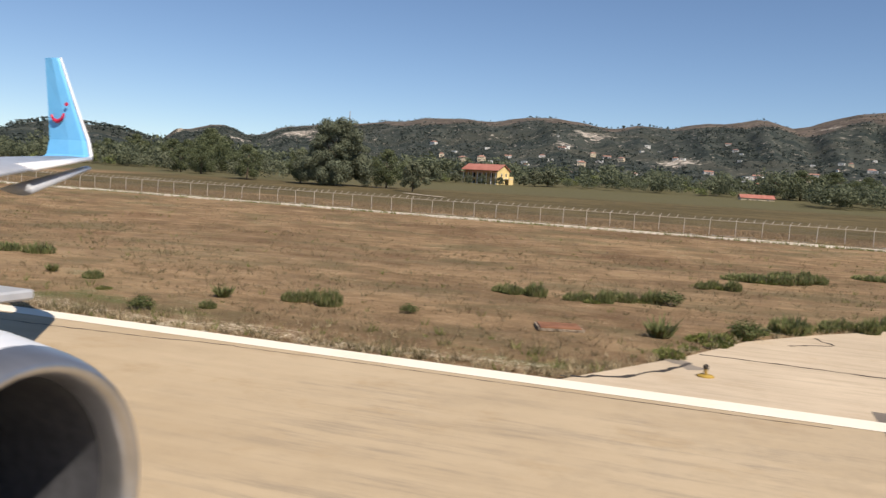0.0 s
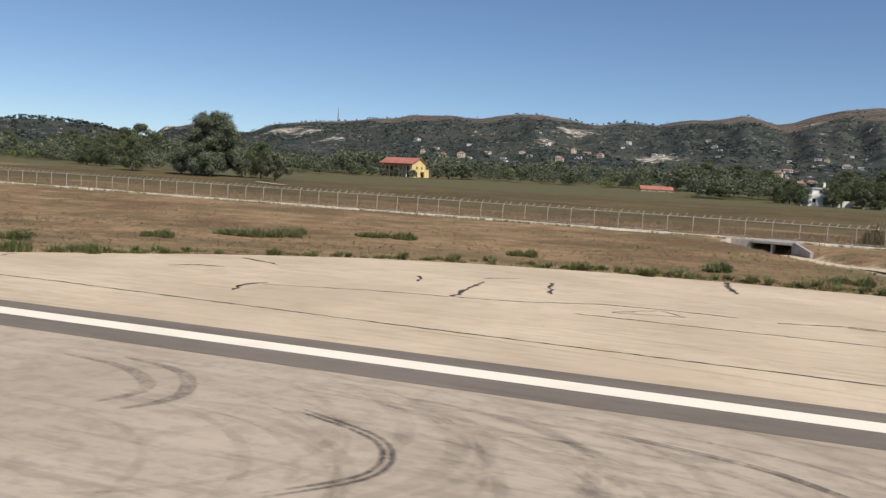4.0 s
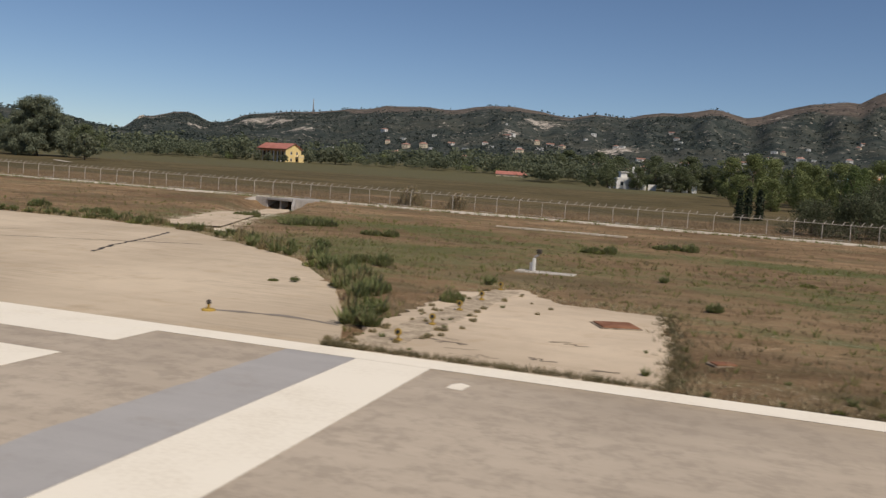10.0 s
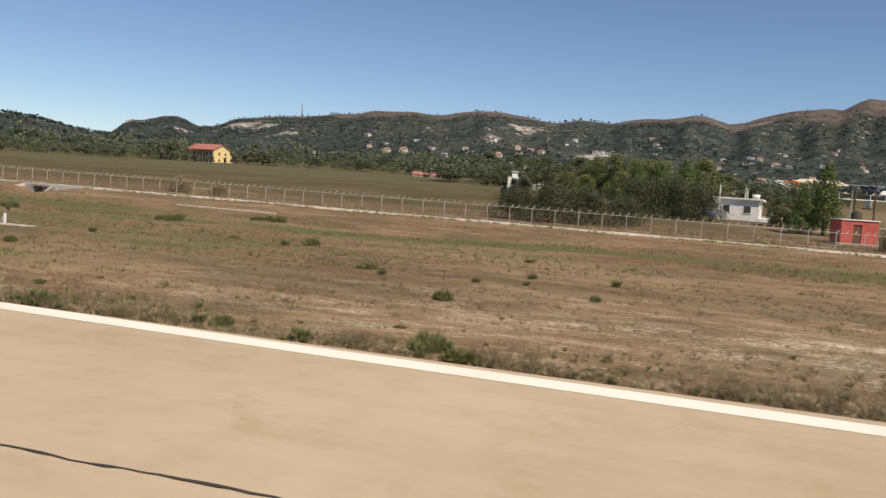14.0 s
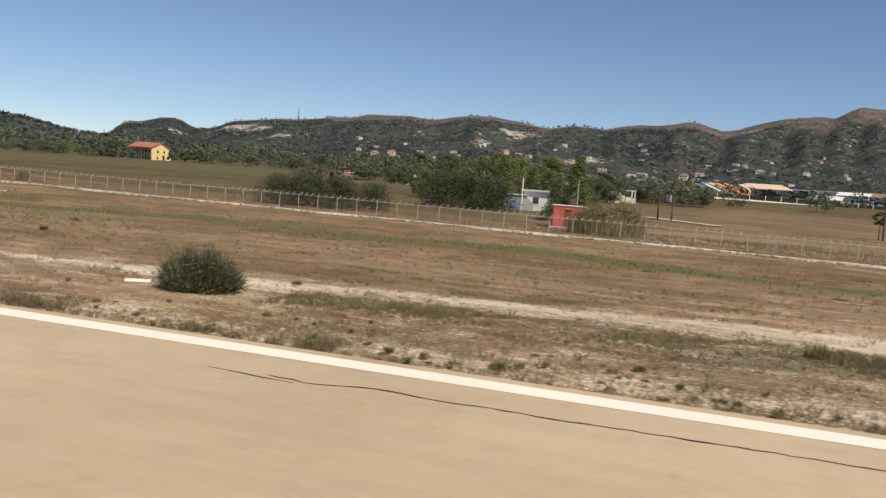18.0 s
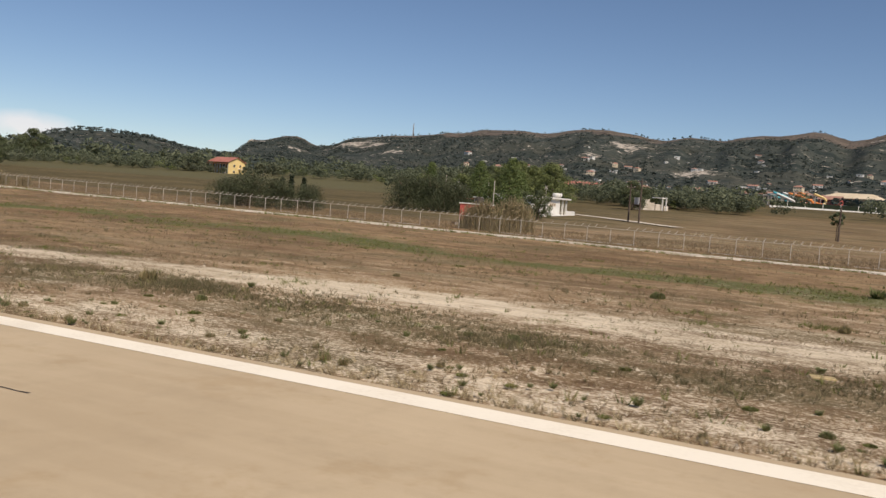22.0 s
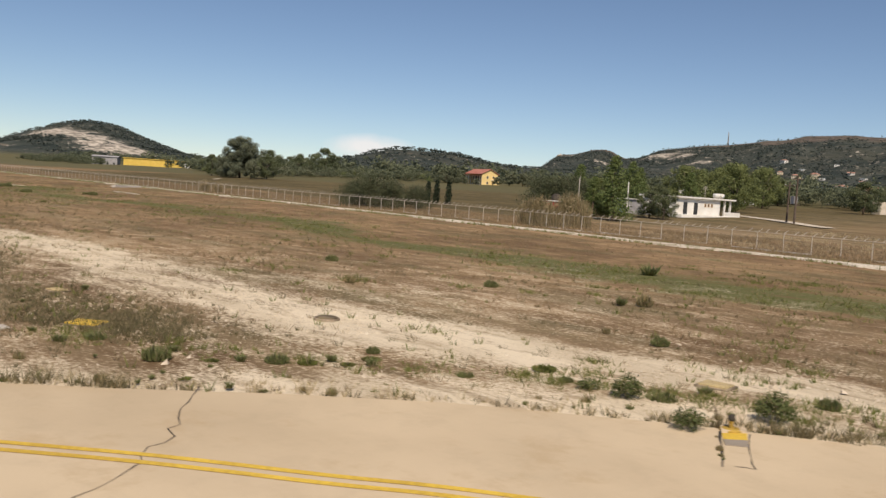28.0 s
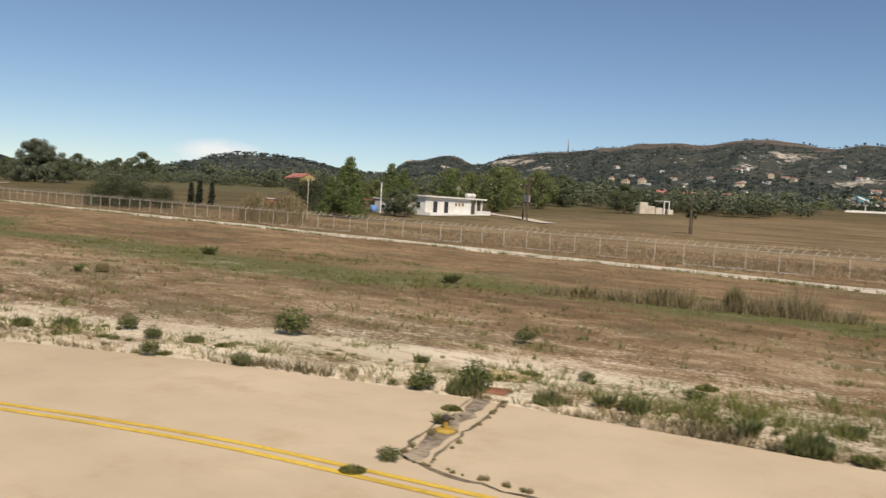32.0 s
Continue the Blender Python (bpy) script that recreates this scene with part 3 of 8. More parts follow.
def child(name, mesh, parent, label="", m=None):
    ob = new(name, mesh)
    ob.parent = parent
    if m is not None:
        ob.matrix_basis = m
    return tagged(ob, label) if label else ob


def part(name, bm, material, parent, label="", smooth=False):
    me = bpy.data.meshes.new(name)
    bmesh.ops.recalc_face_normals(bm, faces=bm.faces)
    bm.to_mesh(me)
    bm.free()
    me.materials.append(material)
    if smooth:
        me.polygons.foreach_set("use_smooth", [True] * len(me.polygons))
    return child(name, me, parent, label)


def setting(name, mesh, label, category):
    return tagged(new(name, mesh), label, category, "", "structure")


def box(bm, x0, y0, z0, x1, y1, z1, bevel=0.0):
    vs = [bm.verts.new(p) for p in ((x0, y0, z0), (x1, y0, z0), (x1, y1, z0), (x0, y1, z0), (x0, y0, z1), (x1, y0, z1), (x1, y1, z1), (x0, y1, z1))]
    fs = [bm.faces.new([vs[i] for i in f]) for f in ((3, 2, 1, 0), (4, 5, 6, 7), (0, 1, 5, 4), (1, 2, 6, 5), (2, 3, 7, 6), (3, 0, 4, 7))]
    if bevel:
        edges = {e for f in fs for e in f.edges}
        bmesh.ops.bevel(bm, geom=list(edges), offset=bevel, segments=1, affect="EDGES", profile=0.5)
    return bm


def boxed(x0, y0, z0, x1, y1, z1, bevel=0.0):
    return box(bmesh.new(), x0, y0, z0, x1, y1, z1, bevel)


def tube(bm, points, radii, sides=8):
    rings = []
    for i, p in enumerate(points):
        p = Vector(p)
        a = Vector(points[max(i - 1, 0)])
        b = Vector(points[min(i + 1, len(points) - 1)])
        d = (b - a).normalized()
        u = d.orthogonal().normalized()
        v = d.cross(u)
        r = radii[i]
        rings.append([bm.verts.new(p + (u * math.cos(2 * math.pi * k / sides) + v * math.sin(2 * math.pi * k / sides)) * r) for k in range(sides)])
    for a, b in zip(rings, rings[1:]):
        for k in range(sides):
            bm.faces.new((a[k], a[(k + 1) % sides], b[(k + 1) % sides], b[k]))
    bm.faces.new(rings[0][::-1])
    bm.faces.new(rings[-1])
    return bm


def slab(name, outline, top, thick, material, label, category):
    """A flat piece of paving with the given outline."""
    bm = bmesh.new()
    f = bm.faces.new([bm.verts.new((x, y, top)) for x, y in outline])
    if f.normal.z < 0 or f.calc_area() and (f.normal_update() or f.normal.z < 0):
        f.normal_flip()
    low = bmesh.ops.extrude_face_region(bm, geom=[f])
    bmesh.ops.translate(bm, verts=[v for v in low["geom"] if isinstance(v, bmesh.types.BMVert)], vec=(0, 0, -thick))
    bmesh.ops.recalc_face_normals(bm, faces=bm.faces)
    bmesh.ops.triangulate(bm, faces=[g for g in bm.faces if len(g.verts) > 4])
    me = bpy.data.meshes.new(name)
    bm.to_mesh(me)
    bm.free()
    me.materials.append(material)
    return setting(name, me, label, category)


def ribbon(points, widths, z, lift=None):
    """Corners of a strip along points; z is a height or a function of the place."""
    pts = [Vector((x, y, 0)) for x, y in points]
    out = []
    for i, p in enumerate(pts):
        d = (pts[min(i + 1, len(pts) - 1)] - pts[max(i - 1, 0)]).normalized()
        side = Vector((-d.y, d.x, 0)) * (widths[i] if isinstance(widths, (list, tuple)) else widths) * 0.5
        for q in (p + side, p - side):
            out.append((q.x, q.y, z if lift is None else float(lift(q.x, q.y)) + z))
    faces = [(2 * i, 2 * i + 1, 2 * i + 3, 2 * i + 2) for i in range(len(pts) - 1)]
    return out, [f[::-1] for f in faces]


# ---- ground ----
def lines(*spans):
    out = []
    for a, b, s in spans:
        out += list(np.arange(a, b, s))
    return np.array(out)


gx = lines((-4600, -3400, 150), (-3400, -2900, 50), (-2900, -900, 24), (-900, -300, 17), (-300, -130, 6), (-130, 310, 1.6), (310, 500, 12), (500, 1000, 18), (1000, 1300, 50), (1300, 4600, 160))
gy = lines((-900, -60, 60), (-60, 18, 9), (18, 116, 1.6), (116, 420, 5), (420, 1000, 14), (1000, 4300, 28), (4300, 4700, 100))
GX, GY = np.meshgrid(gx, gy)
GZ = land(GX, GY)
wob = 0.045 * np.sin(GX * 0.9 + 1.7 * np.sin(GY * 0.53)) * np.sin(GY * 1.1 + 0.8 * np.sin(GX * 0.37)) + 0.05 * np.sin(GX * 0.23) * np.sin(GY * 0.31 + 1.0)
sunk = paved(GX, GY, 0.15)


def ditch(x, y):
    """The shallow drain that the culvert leads to."""
    return 1.15 * np.exp(-(((x - 40.3 + (y - 88) * 0.37) / 3.6) ** 4)) * step(64, 86, y) * (1 - step(92.4, 93.6, y))


wob = wob * (0.25 + 0.75 * step(2.0, 4.0, np.abs(GY - 96.0)))
GZ = GZ + np.where(sunk, -0.10, (wob - 0.01) * (1 - step(300, 500, GY))) - ditch(GX, GY)
ground_mesh = link_mesh("ground", np.stack([GX, GY, GZ], -1).reshape(-1, 3), [], MEADOW)
nx, ny = len(gx), len(gy)
ids = np.arange(nx * ny).reshape(ny, nx)
cells = np.stack([ids[:-1, :-1], ids[:-1, 1:], ids[1:, 1:], ids[1:, :-1]], -1).reshape(-1, 4)
ground_mesh.loops.add(cells.size)
ground_mesh.loops.foreach_set("vertex_index", cells.ravel().astype(np.int32))
ground_mesh.polygons.add(len(cells))
ground_mesh.polygons.foreach_set("loop_start", np.arange(0, cells.size, 4, dtype=np.int32))
ground_mesh.update(calc_edges=True)
ground_mesh.polygons.foreach_set("use_smooth", [True] * len(cells))


def band(v, mid, half):
    return np.exp(-(((v - mid) / half) ** 2))


def bare_at(x, y):
    """How bare and chalky the soil is."""
    off = y - taxi_y(x)
    verge = (0.52 + 0.08 * step(160, 180, x)) * np.clip(1 - np.abs(off - 1.6 - 1.2 * step(150, 175, x)) / (2.6 + 1.6 * step(150, 175, x)), 0, 1) * step(112, 150, x) + 0.25 * np.clip(1 - np.abs(off - 0.8) / 1.6, 0, 1) * step(84, 95, x)
    edge = 1.8 * np.clip(1 - np.abs(off - 0.7) / 2.0, 0, 1) * step(196, 205, x) * (1 - 0.62 * step(226, 234, x))
    straw = 0.5 * np.clip(1 - np.abs(off - 1.0) / 1.5, 0, 1) * (1 - step(-8, 0, x))
    mid = np.interp(x, (132, 150, 164, 180, 192, 200, 207, 213, 218.5, 225, 234, 262), (30.8, 33.0, 34.8, 35.8, 35.0, 35.4, 37.8, 41.2, 42.9, 46.0, 48.6, 53.0))
    half = np.interp(x, (135, 165, 185, 205, 214, 235), (1.5, 2.6, 3.6, 2.8, 1.9, 1.6))
    path = (1.12 + 0.6 * step(194, 204, x)) * band(y, mid, half) * step(118, 142, x) * (1 - 0.72 * step(223, 235, x))
    path = path * (0.86 + 0.24 * np.sin(x * 0.33 + 1.2 * np.sin(y * 0.7)) * np.sin(y * 0.9 + x * 0.07))
    wide = 0.30 * band(y, 29.0, 8.0) * step(85, 120, x) + 0.20 * band(y, 42.0, 16.0) * step(135, 165, x) + 0.16 * band(y, 48.0, 16.0) * step(165, 200, x)
    drain = 1.25 * band(x, 53.5 - (y - 53) * 0.37, 1.9 + (88 - np.clip(y, 50, 88)) * 0.045) * step(49, 51, y) * (1 - step(86, 90, y))
    return np.clip(np.maximum.reduce([verge, edge, path, wide, drain, straw]), 0, 1)


# the strip of weeds between the taxiway verge and the chalk path
GREEN_X, GREEN_OFF = (194, 204, 211, 216, 232, 262), (9.0, 6.0, 3.4, 2.6, 2.9, 3.2)


def green_at(x, y):
    off = y - np.maximum(pad_y(x), taxi_y(x))
    strip = 0.85 * band(y, 64 + 2.5 * np.sin(x * 0.061) + 1.5 * np.sin(x * 0.17 + 1.0), 5.0 + 1.8 * np.sin(x * 0.09 + 2.0)) * step(75, 100, x)
    verge = 0.62 * np.clip(1 - np.abs(off - 2.0) / 3.5, 0, 1) * (1 - step(92, 125, x)) + 0.56 * np.clip(1 - np.abs(off - np.interp(x, GREEN_X, GREEN_OFF)) / np.interp(x, (200, 212), (2.4, 1.3)), 0, 1) * step(146, 165, x)
    hollow2 = 0.60 * np.exp(-(((x - 84) / 30) ** 4) - ((y - 48) / 17) ** 2)
    reeds = 0.7 * np.exp(-((x - 226) / 9) ** 2 - ((y - 64) / 7) ** 2)
    hollow = 0.85 * np.exp(-((x - 62) / 26) ** 2 - ((y - 66) / 10) ** 2)
    return np.clip(np.maximum.reduce([strip, verge, reeds, hollow, hollow2]), 0, 1)


CLIFFS = ((-1660, 685, 190, 58), (-1860, 660, 110, 46), (-1480, 712, 90, 44), (-1420, 640, 120, 30), (-1480, 2600, 90, 120), (-1300, 2480, 60, 90), (-1060, 2150, 40, 40), (-2045, 2772, 26, 45), (-1573, 2359, 36, 26), (-146, 1862, 42, 60), (-420, 2330, 50, 70), (-430, 2037, 16, 40), (203, 2694, 40, 16))


def cliff_at(x, y):
    return np.clip(sum(np.exp(-(((x - a) / w) ** 2) - ((y - b) / d) ** 2) for a, b, w, d in CLIFFS), 0, 1)


dist = np.hypot(GX - 100, GY)
masks = {
    "bare": bare_at(GX, GY) * (GY < 110),
    "green": green_at(GX, GY) * (GY < 110),
    "field": step(116, 128, GY + 3 * np.sin(GX * 0.11)) * (1 - 0.5 * step(112, 165, GX) * (1 - step(300, 420, GY))) * np.maximum(step(-190, -120, GX), step(240, 330, GY)) * (GY > 0),
    "straw": (0.75 - 0.35 * step(130, 180, GY)) * step(112, 150, GX) * step(104, 112, GY) * (1 - step(250, 330, GY)) + (0.42 * step(96, 120, GX) * (1 - 0.2 * step(185, 206, GX)) + 0.2 * (1 - step(96, 120, GX))) * step(22, 27, GY) * (1 - step(54, 60, GY)),
    "lush": step(185, 290, GY - 0.25 * np.clip(GX, -300, 0)) * (1 - step(60, 130, GX)) * (GY < 620),
    "hill": step(430, 560, dist) * (GY > 60) * np.maximum(step(16, 30, GZ), step(420, 560, GY)),
    "upper": upper(GX, GY),
    "cliff": cliff_at(GX, GY),
}
for key, values in masks.items():
    layer = ground_mesh.attributes.new(key, "FLOAT", "POINT")
    layer.data.foreach_set("value", values.ravel().astype(np.float32))
setting("ground", ground_mesh, "dry brown meadow with chalky bare soil rising to wooded hills", "ground")

# ---- runway and taxiway ----
slab("runway", [(-1400, -26), (300, -26), (300, 20.2), (-1400, 20.2)], 0.0, 0.12, CONCRETE, "worn pale concrete runway with long rubber streaks", "runway")
slab("turning_pad", list(PAD_EDGE)[::-1], 0.0, 0.12, APRON, "pale concrete turning pad beside the runway", "pavement")
crumble = random.Random(31)
pad_rim = []
for (ax, ay), (bx, by) in zip(SLAB_EDGE, SLAB_EDGE[1:]):
    n = max(2, int(math.hypot(bx - ax, by - ay) / 0.4))
    pad_rim += [(ax + (bx - ax) * k / n + crumble.uniform(-0.22, 0.16), ay + (by - ay) * k / n + crumble.uniform(-0.2, 0.16) * (0 < k)) for k in range(n)]
slab("light_pad", [*pad_rim, SLAB_EDGE[-1]][::-1], 0.004, 0.12, PADMAT, "crumbling sandy concrete pad with yellow lights", "pavement")
slab("taxiway", [*TAXI_EDGE, (300, 20.2)][::-1], 0.0, 0.12, TAXIWAY, "pale concrete taxiway bordered by weeds", "taxiway")
LINE_IN, LINE_OUT = 19.3, 20.17


def strip(name, x0, y0, x1, y1, z, material, label, category="marking"):
    return slab(name, [(x0, y0), (x1, y0), (x1, y1), (x0, y1)], z, 0.003, material, label, category)


strip("grey_band", 3.0, 17.9, 58.6, 21.2, 0.006, GREYBAND, "dark grey painted band under the edge line")
slab("edge_line", [(-900, LINE_IN), (104, LINE_IN), (116, 19.0), (132, 18.82), (160, 18.85), (182, 19.0), (199, 19.0), (199, 19.86), (182, 19.86), (160, 19.7), (132, 19.7), (116, 19.87), (104, LINE_OUT), (-900, LINE_OUT)], 0.011, 0.003, WHITEPAINT, "white painted runway edge line", "marking")
for k in range(9):
    y1 = 19.42 - 3.48 * k
    strip("threshold_stripe", 46.75 + (0.0 if k else 0.2), y1 - 1.75, 76.25, y1, 0.011 if k else 0.0075, WHITEPAINT, "broad white threshold stripe on the runway")
ragged = random.Random(4)
slab("blue_grey_patch", [(81.98, 19.28), (81.98, -18.0)] + [(80.12 + ragged.uniform(-0.05, 0.05), -18.0 + 0.62 * k) for k in range(60)] + [(80.1, 19.28)], 0.008, 0.003, BLUEGREY, "blue-grey painted band beside the threshold bar", "marking")
slab("paint_patch", [(84.8, 17.75), (85.15, 17.7), (85.2, 18.2), (84.95, 18.35), (84.8, 18.1)], 0.008, 0.003, WHITEPAINT, "small white paint patch on the runway", "marking")
strip("threshold_bar", 82.0, -18.0, 83.9, 19.28, 0.011, WHITEPAINT, "white threshold bar across the runway")


# ---- trees ----
def leaf_cloud(blobs, count, size, seed, droop=0.0):
    """Corners of loose leaf clumps spread through ellipsoids given as x, y, z, rx, ry, rz."""
    rng = np.random.default_rng(seed)
    blobs = np.array(blobs, float)
    vol = (blobs[:, 3] * blobs[:, 4] * blobs[:, 5]) ** 0.7
    pick = rng.choice(len(blobs), count, p=vol / vol.sum())
    b = blobs[pick]
    d = rng.normal(size=(count, 3))
    d /= np.linalg.norm(d, axis=1, keepdims=True)
    r = rng.random((count, 1)) ** 0.33 * (0.86 + 0.3 * rng.random((count, 1)))
    c = b[:, :3] + d * r * b[:, 3:]
    face = d + rng.normal(size=(count, 3)) * 0.42
    u = np.cross(face, rng.normal(size=(count, 3)))
    u /= np.linalg.norm(u, axis=1, keepdims=True)
    w = np.cross(face, u)
    w /= np.linalg.norm(w, axis=1, keepdims=True)
    s = size * (0.5 + rng.random((count, 1)))
    u, w = u * s, w * s * (0.45 + 0.4 * rng.random((count, 1)))
    c[:, 2] -= droop * rng.random(count)
    return np.stack([c - u, c + w * 0.9, c + u, c - w], 1).reshape(-1, 3)


def trunk_bm(height, radius, limbs, spread, seed, base=0.35):
    rng = random.Random(seed)
    bm = bmesh.new()
    lean = Vector((rng.uniform(-0.06, 0.06), rng.uniform(-0.06, 0.06), 1))
    pts = [lean * (height * k / 5) + Vector((rng.uniform(-1, 1), rng.uniform(-1, 1), 0)) * radius * 0.5 * (k > 0) for k in range(6)]
    pts[0].z = -0.25
    tube(bm, pts, [radius * (1.25 - 0.2 * k) for k in range(6)], 8)
    for k in range(limbs):
        a, h = 2 * math.pi * (k + rng.random() * 0.7) / limbs, height * (base + (0.95 - base) * rng.random())
        start = lean * h
        out = Vector((math.cos(a), math.sin(a), 0.55 + 0.5 * rng.random()))
        ln = spread * (0.55 + 0.45 * rng.random())
        tube(bm, [start, start + out * ln * 0.5, start + out * ln + Vector((0, 0, ln * 0.15))], [radius * 0.45, radius * 0.28, radius * 0.08], 6)
    return bm


def crown_blobs(height, width, clear, seed, n, shape):
    """Lumps that make up a crown: round, cone (pine), column (cypress) or bush."""
    rng = random.Random(seed)
    out = []
    if shape == "grove":
        # one tall crown with lower ones leaning against it
        for cx, cy, cz, rx, rz, count in ((0, 0, 0.60, 0.29, 0.38, 70), (-0.26, -0.05, 0.28, 0.15, 0.25, 22), (0.20, 0.08, 0.30, 0.17, 0.27, 24), (0.10, 0.26, 0.42, 0.24, 0.38, 40), (-0.05, -0.2, 0.26, 0.2, 0.25, 20)):
            for k in range(count):
                a, u = rng.uniform(0, 6.283), rng.uniform(-0.9, 1.0)
                c, ring = rng.uniform(0.45, 0.95), math.sqrt(1 - u * u)
                r = width * rng.uniform(0.05, 0.09)
                out.append((cx * width + math.cos(a) * ring * rx * width * c, cy * width + math.sin(a) * ring * rx * width * c, height * (cz + u * rz * c) - 0.4 * r, r, r, r * 0.75))
        return out
    for k in range(n):
        f = (k + 0.5) / n
        a = k * 2.4 + rng.random()
        z = clear + (height - clear) * f
        if shape == "cone":
            reach = width * 0.5 * (1.02 - f) ** 0.8 * rng.uniform(0.45, 0.95)
            r = width * (0.24 - 0.13 * f)
        elif shape == "column":
            reach, r = width * 0.12, width * (0.40 - 0.24 * f ** 2)
        elif shape == "bush":
            reach = width * 0.5 * math.sqrt(max(0.05, 1 - f ** 2)) * rng.uniform(0.2, 0.9)
            r = width * rng.uniform(0.13, 0.22)
        else:
            reach = width * 0.5 * math.sqrt(max(0.05, 1 - (2 * f - 0.85) ** 2)) * rng.uniform(0.25, 0.95)
            r = width * rng.uniform(0.09, 0.17)
        rz = r * (0.8 if shape != "column" else 1.6)
        out.append((math.cos(a) * reach, math.sin(a) * reach, min(z, height - rz * 0.8), r, r, rz))
    return out


TREE_TYPES = {}


def tree_type(key, name, height, width, clear, shape, leaf, lumps, leaves, size, label, category="tree", stems=1, limbs=6):
    TREE_TYPES[key] = (name, height, width, clear, shape, leaf, lumps, leaves, size, label, category, stems, limbs)


def grow(key, x, y, height, turn=0.0, group="", squash=1.0, label=""):
    """A tree of a type, built at its first use and copied after that."""
    name, h, w, clear, shape, leaf, lumps, leaves, size, text, category, stems, limbs = TREE_TYPES[key]
    s = height / h
    z = float(land(x, y))
    m = pose(x, y, z - 0.04, 0, 0, turn) @ Matrix.Diagonal((s * squash, s * squash, s, 1))
    first = FIRST_TREES.get(key)
    if first is None:
        ob = thing(name, 0, 0, 0, text, category, group)
        seed = len(FIRST_TREES) * 17 + 3
        blobs = crown_blobs(h, w, clear, seed, lumps, shape)
        for k in range(stems):
            off = Vector((math.cos(k * 2.1), math.sin(k * 2.1), 0)) * (0.5 if stems > 1 else 0)
            bm = trunk_bm((clear + (h - clear) * (0.62 if shape != "cone" else 0.85)), max(0.06, h * 0.022), limbs, w * (0.16 if shape == "grove" else 0.30), seed + k, 0.4)
            bmesh.ops.translate(bm, verts=bm.verts, vec=off)
            part("trunk", bm, BARK, ob, "", True)
        corners = leaf_cloud(blobs, leaves, size, seed)
        child("crown", quads_mesh("crown", corners, leaves, leaf), ob)
        FIRST_TREES[key] = ob
        ob.matrix_basis = m
    else:
        ob = copy_thing(first, pose(0, 0, 0))
        ob.matrix_basis = m
        if group:
            ob["group"] = group
    if label:
        ob["label"] = label
    return ob


FIRST_TREES = {}
tree_type("big", "eucalyptus_tree", 18.5, 27, 0.8, "grove", LEAF_EUC, 60, 74000, 0.2, "tall broad eucalyptus with a dense grey-green crown", limbs=9)
tree_type("round", "broadleaf_tree", 9.0, 9.5, 1.2, "round", LEAF_DARK, 34, 8000, 0.15, "dark green broadleaf tree with a full crown")
tree_type("green", "leafy_tree", 9.0, 9.0, 0.8, "round", LEAF_FRESH, 36, 8000, 0.15, "fresh green leafy tree behind the white bungalow")
tree_type("standard", "small_tree", 5.0, 2.6, 2.8, "round", LEAF_DARK, 16, 1500, 0.13, "small tree with a round crown on a bare stem", limbs=3)
tree_type("olive", "olive_tree", 6.0, 6.5, 1.2, "round", LEAF_OLIVE, 24, 4800, 0.17, "grey-green olive tree at the edge of the field")
tree_type("tamarisk", "tamarisk_bush", 5.5, 12.5, 0.2, "bush", LEAF_GREY, 34, 12000, 0.115, "wide dark feathery tamarisk bush behind the fence", "bush", stems=3)
tree_type("pine", "pine_tree", 10.0, 6.2, 0.8, "cone", LEAF_PINE, 40, 8000, 0.13, "bright green conical pine tree", limbs=8)
tree_type("cypress", "cypress_tree", 5.0, 1.7, 0.2, "column", LEAF_CYPRESS, 12, 1300, 0.16, "slim dark cypress tree in the field", limbs=2)


def wood_patch(name, spots, leaves, leaf_size, material, label, seed):
    """Many far trees as one sheet of leaf clumps: rows of x, y, height, width."""
    rng = np.random.default_rng(seed)
    spots = np.asarray(spots, float)
    k = len(spots)
    lump = random.Random(seed)
    shapes = []
    for i in range(14):
        blobs = [(0, 0, 0.45, 0.3, 0.3, 0.34)] + [(lump.uniform(-0.3, 0.3), lump.uniform(-0.3, 0.3), lump.uniform(0.25, 0.8), lump.uniform(0.14, 0.26), lump.uniform(0.14, 0.26), lump.uniform(0.12, 0.22)) for _ in range(7)]
        shapes.append(leaf_cloud(blobs, leaves, leaf_size, seed + i).reshape(leaves * 4, 3))
    shapes = np.stack(shapes)
    pick = rng.integers(0, 14, k)
    v = shapes[pick]
    a = rng.random(k) * 6.283
    c, s = np.cos(a)[:, None], np.sin(a)[:, None]
    x, y = v[..., 0] * c - v[..., 1] * s, v[..., 0] * s + v[..., 1] * c
    z = land(spots[:, 0], spots[:, 1])[:, None] + v[..., 2] * spots[:, 2:3]
    out = np.stack([spots[:, 0:1] + x * spots[:, 3:4], spots[:, 1:2] + y * spots[:, 3:4], z], -1)
    ob = new(name, quads_mesh(name, out.reshape(-1, 3), k * leaves, material))
    return tagged(ob, label, "trees", "", "stuff")


rng = np.random.default_rng(5)


def far_edge(x):
    """Where the open fields end and the woods begin."""
    return np.interp(x, (-900, -420, -260, -140, -60, 40, 120, 200, 300, 600), (330, 300, 265, 300, 350, 372, 305, 330, 520, 640))


